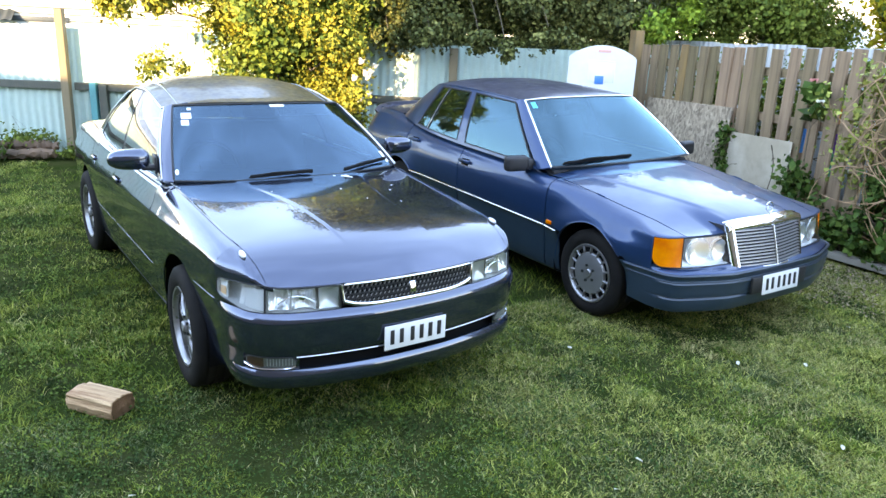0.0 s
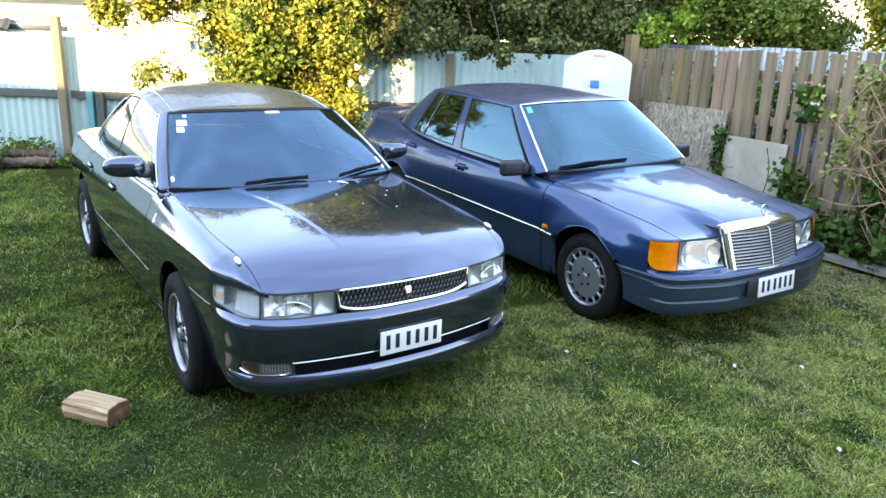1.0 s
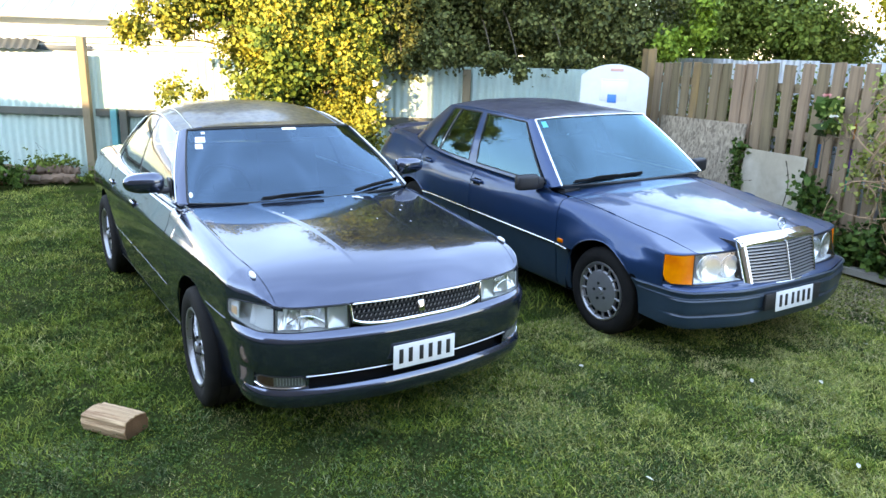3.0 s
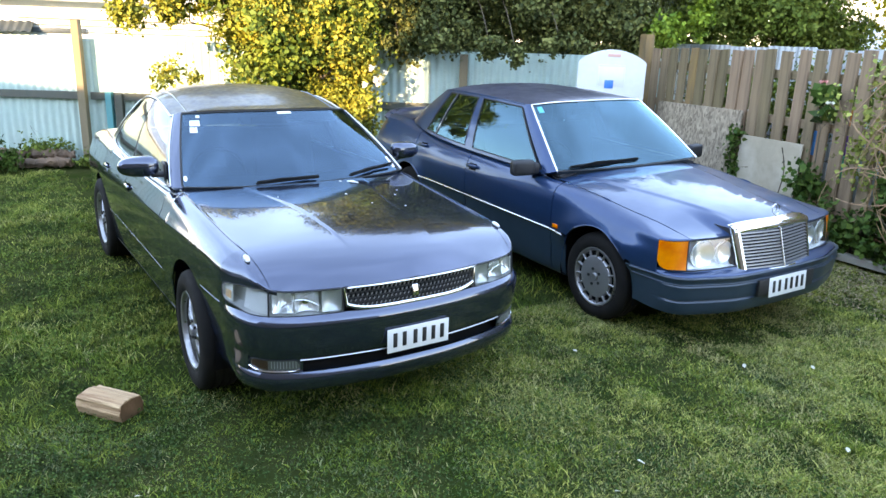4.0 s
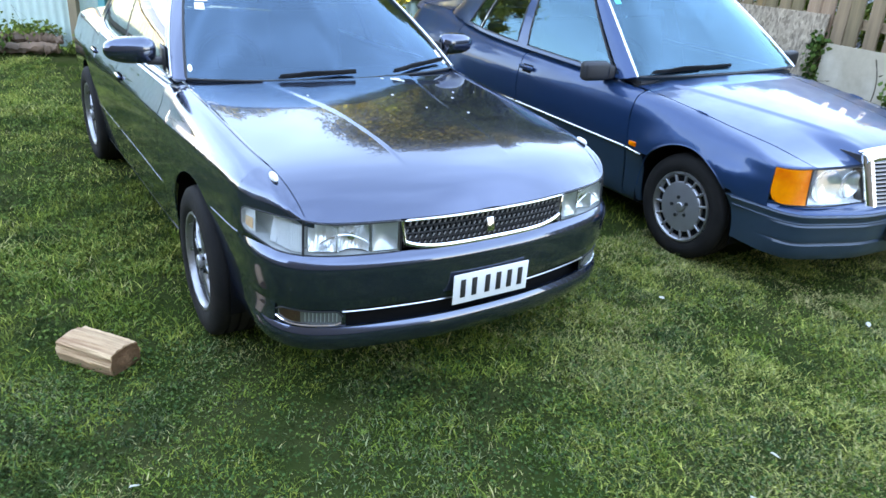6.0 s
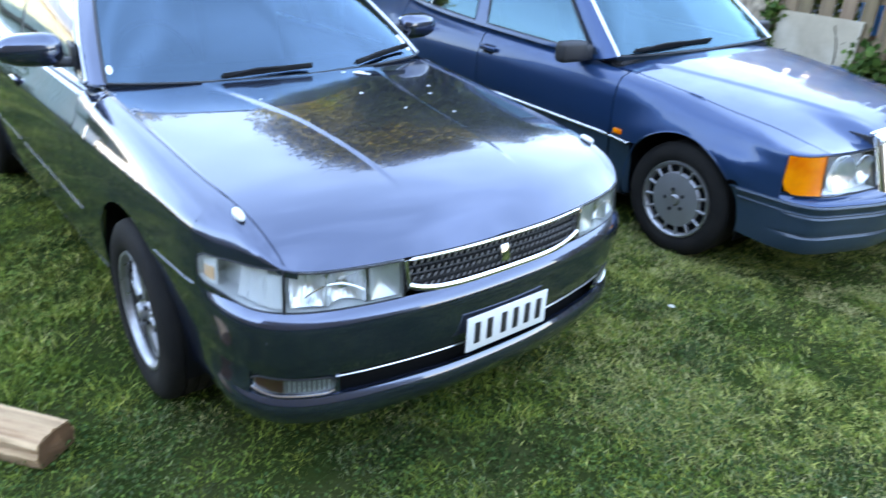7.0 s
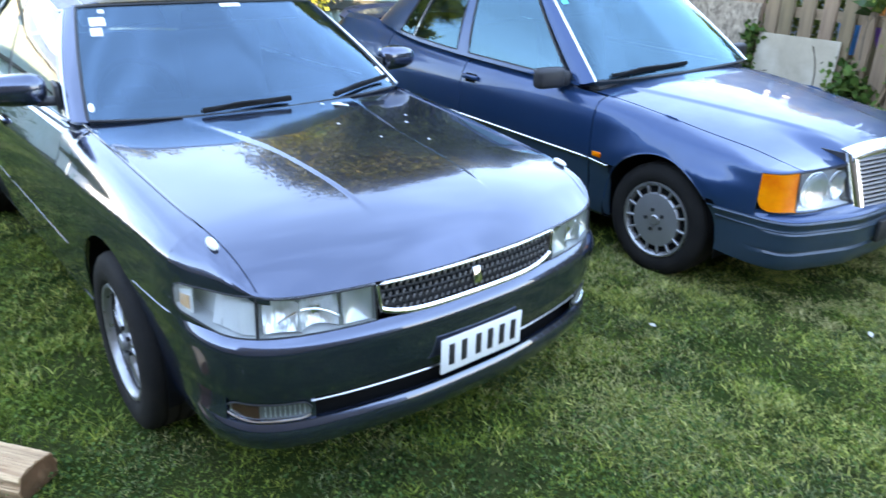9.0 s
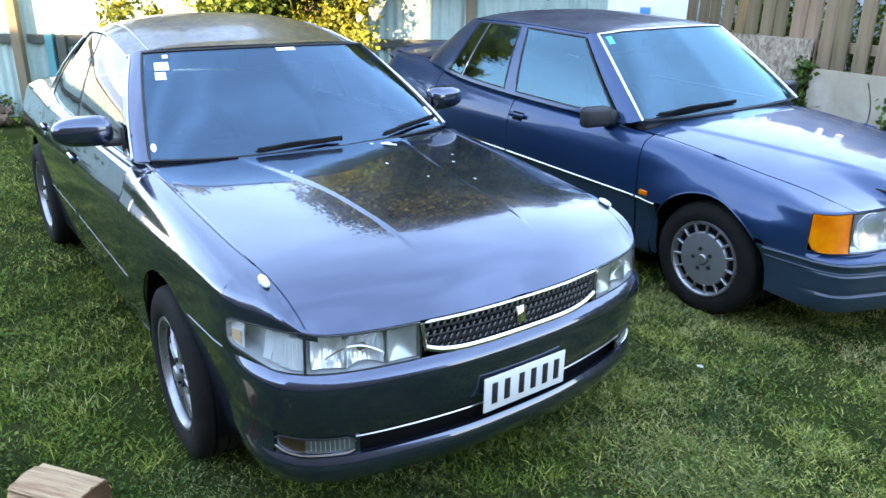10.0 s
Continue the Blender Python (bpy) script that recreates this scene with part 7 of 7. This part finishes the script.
plant("shrub", "small leafy shrub by the tail of the grey car", "shrub", 24, (2.75, 6.05, 0),
      [(2.62, 5.85, 0.95, 0.24, 0.2, 0.30), (2.7, 5.9, 0.6, 0.25, 0.2, 0.3)], 1900, 0.035, LEAF_GOLD, 0.025, 4, 0.2, 60, 0.16, 0.6)

plant("shrub", "leafy weeds growing behind the palings", "weeds", 25, along_side(2.0, 0.0, 0.75),
      [(*along_side(d, h, 0.7), 0.25, 0.35, r) for d, h, r in ((0.4, 1.1, 0.55), (1.0, 1.2, 0.5), (1.6, 1.1, 0.55), (2.2, 1.25, 0.45), (2.9, 1.5, 0.25), (3.4, 1.25, 0.5), (4.0, 1.1, 0.6), (4.6, 1.2, 0.5))], 13000, 0.035, LEAF_GREEN, 0.02, 6, 0.2, 150, 0.16, 0.6, 0.3)

# coloured play things in the next yard, seen between the palings
for s, z, size, m, lab in ((2.62, 0.95, 0.30, PLASTIC_BLUE, "blue plastic tub"), (2.95, 1.22, 0.22, PLASTIC_ORANGE, "orange plastic ball cone"), (2.98, 0.98, 0.26, PLASTIC_PURPLE, "purple plastic tub"), (3.05, 0.74, 0.24, PLASTIC_GREEN, "green plastic tub"), (3.85, 0.98, 0.5, PLASTIC_BLUE, "tall blue plastic barrel")):
    x, y, _ = along_side(s, 0, 0.42 + 0.02 * s)
    stand = thing("plastic_tub", lab + " stacked beyond the palings", "tub", pose(x, y, 0))
    lathe("tub", [(z - size / 2, 0.001), (z - size / 2, 0.085), (z + size / 2 - 0.01, 0.11), (z + size / 2, 0.118), (z + size / 2, 0.10), (z - size / 2 + 0.01, 0.08), (z - size / 2 + 0.01, 0.001)], m, stand, "", 20, "z")
    lathe("plinth", [(0.0, 0.001), (0.0, 0.10), (z - size / 2, 0.09), (z - size / 2, 0.001)], TIMBER, stand, "", 12, "z")

# fallen petals and leaves on the lawn
frng = random.Random(9)
for i, (x, y) in enumerate([(2.352, -0.779), (0.40, -1.041), (-1.368, 0.013), (0.654, -0.943), (1.241, 0.128), (2.0, -0.55), (-0.6, -0.9), (0.1, -1.5), (3.2, -0.6), (1.6, -1.4), (-1.9, 1.6), (2.9, -1.2)]):
    bm = bmesh.new()
    pts = [(-0.022, 0, 0.0), (-0.006, 0.011, 0.004), (0.010, 0.009, 0.006), (0.022, 0, 0.002), (0.010, -0.010, 0.005), (-0.006, -0.011, 0.003)]
    bm.faces.new([bm.verts.new(p) for p in pts])
    bmesh.ops.solidify(bm, geom=bm.faces[:], thickness=0.0015)
    ob = part("fallen_petal", bm, PETAL_PALE)
    ob.matrix_basis = pose(x, y, float(ground_z(x, y)) + 0.024, frng.uniform(-20, 20), frng.uniform(-20, 20), frng.uniform(0, 360))
    tagged(ob, "pale fallen petal on the grass", "petal", "fallen petals")

# ---- neighbouring house beyond the back fence ----
house = thing("neighbour_house", "white weatherboard house with a pale ribbed roof beyond the fence", "house", pose(-1.5, 14.2, 0, 0, 0, -22))
box("house_wall", (12.0, 0.2, 2.3), (0, 0.1, 1.15), BOARD_WHITE, house)
for i in range(13):
    part("weatherboard", box_bm((12.0, 0.02, 0.17), (0, 0, 0), 0.004, 1), BOARD_WHITE, house).matrix_basis = pose(0, -0.012, 0.15 + 0.17 * i, -5)
roof = np.array([[(x, -0.45 + 3.6 * v, 2.35 + 1.35 * v) for v in (0, 0.5, 1)] for x in np.linspace(-6.4, 6.4, 14)])
roof_ob = shells("house_roof", [roof], ROOF_WHITE, house, 0.05, "pale ribbed iron roof", core=np.array((0, 2, 0)))
for i in range(33):
    x = -6.3 + 0.39 * i
    tubes("roof_rib", [[(x, -0.44, 2.375), (x, 3.14, 3.72)]], 0.022, IRON_GREY, roof_ob, "", 6)
tubes("gutter", [[(-6.4, -0.50, 2.33), (6.4, -0.50, 2.33)]], 0.055, BOARD_WHITE, house, "", 8)
win = box("house_window", (0.9, 0.06, 0.7), (-1.0, -0.03, 1.95), BOARD_WHITE, house, "small window under an awning", 0.01)
box("pane", (0.74, 0.02, 0.54), (-1.0, -0.062, 1.95), CAR_GLASS, win, "", 0.002)
awn = shells("awning", [np.array([[(x, -0.05 - 0.3 * v, 1.90 - 0.19 * v + 0.014 * math.cos(42 * x)) for v in (0, 0.5, 1)] for x in np.linspace(-3.2, 1.3, 160)])], IRON_DARK_AND_SHADOW, house, 0.004, "small dark corrugated awning", core=np.array((-1, 0, 0)))
# dark strip that draws the awning's bluish shadow on the wall
box("awning_fascia", (1.2, 0.04, 0.10), (1.62, -0.05, 1.745), IRON_DARK_AND_SHADOW, house, "", 0.004)
for z in (1.73, 1.845, 1.965):
    tubes("wall_pipe", [[(1.0, -0.06, z), (5.6, -0.06, z - 0.01)]], 0.010, RAIL_DARK, house, "thin grey pipe on the wall", 6)

# pale gable wall far beyond the palings
far = thing("neighbour_house", "pale rendered house wall far beyond the shrubs", "house", pose(17.5, 4.6, 0, 0, 0, -70))
box("house_wall", (7.0, 0.2, 5.4), (0, 0, 2.7), BOARD_WHITE, far)
box("house_eave", (7.4, 0.7, 0.18), (0, -0.1, 5.45), ROOF_WHITE, far)

# ---- unseen blocks added behind the viewer to keep the low sun off the lawn ----
def shade_block(name, along0, along1, dist, depth, height, label):
    """A plain unseen block set across the sun's way to cast shade; along is measured across that way."""
    sx, sy = SUN_FROM.x / math.hypot(SUN_FROM.x, SUN_FROM.y), SUN_FROM.y / math.hypot(SUN_FROM.x, SUN_FROM.y)
    px, py = sy, -sx
    mid = (along0 + along1) / 2
    ob = box(name, (along1 - along0, depth, height), (0, 0, height / 2), SHADE_BLOCK_SKIN, None, "", 0.02)
    ob.matrix_basis = pose(sx * (dist + depth / 2) + px * mid, sy * (dist + depth / 2) + py * mid, 0, 0, 0, math.degrees(math.atan2(py, px)))
    return tagged(ob, label, "house", kind="structure")


shade_block("wall_south", -32.0, 3.1, 8.0, 6.0, 6.48, "unseen tall block added to shade the lawn")
shade_block("wall_west", 3.08, 24.0, 8.02, 4.0, 3.16, "unseen low block added to shade the foot of the fence")

# ---- lawn ----
rng = np.random.default_rng(5)


def patches(p, seed, cell):
    """Smooth random blotches between 0 and 1, of the given size."""
    cells = np.random.default_rng(seed).uniform(0, 1, (140, 140))
    g = (p + 4.0) / cell
    i, fr = np.floor(g).astype(int), g - np.floor(g)
    fr = fr * fr * (3 - 2 * fr)
    at = lambda dx, dy: cells[(i[:, 0] + dx) % 140, (i[:, 1] + dy) % 140]
    return (at(0, 0) * (1 - fr[:, 0]) + at(1, 0) * fr[:, 0]) * (1 - fr[:, 1]) + (at(0, 1) * (1 - fr[:, 0]) + at(1, 1) * fr[:, 0]) * fr[:, 1]


def grass_field(name, x0, x1, y0, y1, per_m2, tall, seed, label, dry=False, mat=None, patch=0):
    """Mown blades, thinner in worn patches, leaning every way."""
    r = np.random.default_rng(seed)
    n = int((x1 - x0) * (y1 - y0) * per_m2)
    p = np.stack([r.uniform(x0, x1, n), r.uniform(y0, y1, n)], 1)
    a = np.sin(1.7 * p[:, 0] + 0.6) * np.sin(1.9 * p[:, 1] + 1.1) + 0.6 * np.sin(4.3 * p[:, 0] + 2.0) * np.sin(3.7 * p[:, 1])
    bare = np.exp(-((p[:, 0] - 2.30 + 0.5 * (p[:, 1] + 0.25)) ** 2 / 0.22 + (p[:, 1] + 0.28) ** 2 / 0.05)) + 0.8 * np.exp(-((p[:, 0] - 1.03) ** 2 + (p[:, 1] - 0.25) ** 2) / 0.06) + 0.9 * np.exp(-((p[:, 0] - 4.3) ** 2 / 0.22 + (p[:, 1] - 0.05) ** 2 / 0.30))
    wear = 0.08 + 0.55 * smooth(p[:, 0], 0.0, 2.4) + 0.28 * smooth(a, 0.4, 1.0) + 0.10 * (a < -0.7) + 0.15 * np.exp(-((p[:, 0] - 2.4) ** 2 + (p[:, 1] + 0.5) ** 2) / 0.6)
    keep = r.uniform(0, 1, n) < (wear if dry else (0.85 + 0.15 * a) * (1 - 0.75 * np.clip(bare, 0, 1)))
    # nothing grows under the middle of the cars or inside the wheels
    for cx, cy in ((0.0, 0.0), (2.72, -0.33)):
        u, v = p[:, 0] - cx - 0.035 * (p[:, 1] - cy) * (cx > 1), p[:, 1] - cy
        keep &= ~((np.abs(u) < 0.62) & (v > 0.7) & (v < 4.3))
    tuft = patches(p, 77, 0.10)
    worn = 0.6 * patches(p, 501, 0.55) + 0.4 * patches(p, 502, 0.20)
    if not dry:
        keep &= r.uniform(0, 1, n) < 0.34 + 0.66 * smooth(worn, 0.32, 0.50)
    if patch:
        mix = 0.6 * patches(p, patch, 0.34) + 0.4 * patches(p, patch + 1, 0.13)
        keep &= r.uniform(0, 1, n) < 0.05 + smooth(mix, 0.46, 0.58)
    keep &= r.uniform(0, 1, n) < smooth(p[:, 0], -3.2, -2.5) * smooth(p[:, 1], -2.6, -1.95) * smooth(5.0 - p[:, 0], 0.0, 0.25)
    keep &= r.uniform(0, 1, n) < 0.34 + 0.90 * tuft
    p, a, tuft = p[keep], a[keep], tuft[keep]
    n = len(p)
    h = tall * r.uniform(0.45, 1.25, n) * (1 + 0.22 * a) * (0.65 + 0.7 * tuft) * (1 + 0.9 * (r.uniform(0, 1, n) > 0.985))
    w = r.uniform(0.0013, 0.0034, n)
    t = r.uniform(0, 2 * math.pi, n)
    lean = r.uniform(0.4, 1.9, n) * h
    lt = r.uniform(0, 2 * math.pi, n)
    base = np.stack([p[:, 0], p[:, 1], ground_z(p[:, 0], p[:, 1]) - 0.016], 1)
    side = np.stack([np.cos(t) * w, np.sin(t) * w, 0 * w], 1)
    bend = np.stack([np.cos(lt) * lean, np.sin(lt) * lean, h], 1)
    mid = base + bend * np.array((0.35, 0.35, 0.62))
    verts = np.stack([base - side, base + side, mid + side * 0.8, mid - side * 0.8, base + bend], 1).reshape(-1, 3)
    k = np.arange(n)[:, None] * 5
    tris = np.concatenate([k + (0, 1, 2), k + (0, 2, 3), k + (3, 2, 4)])
    return tagged(fast_mesh(name, verts, tris, mat or (BLADE_DRY if dry else BLADE)), label, "grass", kind="stuff")


grass_field("grass", -3.2, 4.9, -2.6, 0.9, 15000, 0.023, 31, "short mown grass with dry and mossy patches")
grass_field("grass", -3.2, -0.7, 0.9, 3.2, 6500, 0.026, 52, "short mown grass beside the parked cars")
grass_field("grass", -3.2, -0.7, 0.9, 8.0, 4200, 0.032, 32, "short mown grass beside the parked cars")
grass_field("grass", -3.2, -0.7, 0.9, 8.0, 3600, 0.028, 53, "light yellow-green grass beside the parked cars", mat=BLADE_LIGHT, patch=211)
grass_field("grass", 0.7, 2.2, 0.9, 6.0, 1800, 0.055, 33, "longer grass between the parked cars")
grass_field("grass", 3.4, 5.0, 0.9, 4.0, 1200, 0.055, 34, "longer grass along the paling fence")
grass_field("grass", -0.7, 3.4, 4.5, 7.2, 1200, 0.055, 35, "longer grass before the iron fence")
grass_field("grass", -3.2, 4.9, -2.6, 0.9, 10500, 0.021, 38, "short grey-green grass of the lawn", mat=BLADE_GREY, patch=301)
grass_field("grass", 0.3, 4.9, -2.6, 0.9, 6000, 0.025, 39, "light yellow-green grass of the lawn", mat=BLADE_LIGHT, patch=211)
grass_field("grass", 1.2, 4.9, -2.6, 0.6, 9000, 0.024, 40, "light yellow-green grass of the lawn", mat=BLADE_LIGHT, patch=211)
grass_field("grass", 0.0, 4.9, -2.6, 0.3, 8000, 0.024, 45, "light yellow-green grass of the lawn", mat=BLADE_LIGHT, patch=711)
grass_field("dry_grass", -3.2, 4.9, -2.6, 0.9, 24000, 0.020, 36, "dead straw-coloured blades lying in the lawn", True, patch=401)
grass_field("dry_grass", -3.2, -0.7, 0.9, 8.0, 2600, 0.032, 37, "dead straw-coloured blades lying in the lawn", True, patch=401)


def clover(name, x0, x1, y0, y1, count, seed, label, mat=None, size=0.0095, each=14, spread=0.045):
    """Low broad weeds among the grass, in loose drifts."""
    r = np.random.default_rng(seed)
    c = np.stack([r.uniform(x0, x1, count // each), r.uniform(y0, y1, count // each)], 1)
    own = r.integers(0, len(c), count)
    p = c[own] + r.normal(size=(count, 2)) * spread
    z = ground_z(p[:, 0], p[:, 1]) + r.uniform(0.004, 0.028, count)
    q = np.stack([p[:, 0], p[:, 1], z], 1)
    inside = (np.abs(p[:, 0]) < 0.7) & (p[:, 1] > 0.5)
    inside |= (np.abs(p[:, 0] - 2.75) < 0.7) & (p[:, 1] > 0.2)
    q = q[~inside]
    up = np.tile((0.0, 0.0, 1.6), (len(q), 1))
    verts, tris = leaves(r, q, size, 0.5, 0.0, 0.7, up)
    return tagged(fast_mesh(name, verts, tris, mat or LEAF_CLOVER), label, "weeds", kind="stuff")


clover("lawn_weeds", -3.0, 4.6, -2.4, 1.0, 30000, 41, "low clover and broad-leaved weeds in the lawn", None, 0.0065, 50, 0.10)
clover("lawn_weeds", -3.0, 1.2, -2.4, 1.0, 24000, 44, "dark green clover drifts in the lawn", LEAF_CLOVER_DARK, 0.0070, 90, 0.12)
clover("lawn_weeds", -3.0, -0.8, 1.0, 7.5, 14000, 42, "low clover beside the grey car")

# leaf litter and grit by the timber edging
lr2 = np.random.default_rng(43)
LITTER_COUNT = 2600
lp = np.stack([lr2.uniform(3.6, 4.72, LITTER_COUNT), lr2.normal(0.12, 0.42, LITTER_COUNT)], 1)
lq = np.stack([lp[:, 0], lp[:, 1], ground_z(lp[:, 0], lp[:, 1]) + lr2.uniform(0.002, 0.022, LITTER_COUNT)], 1)
lverts, ltris = leaves(lr2, lq, 0.012, 0.6, 0.0, 0.6, np.tile((0.0, 0.0, 1.8), (LITTER_COUNT, 1)))
tagged(fast_mesh("leaf_litter", lverts, ltris, LITTER), "dry pale leaf litter by the timber edging", "litter", kind="stuff")
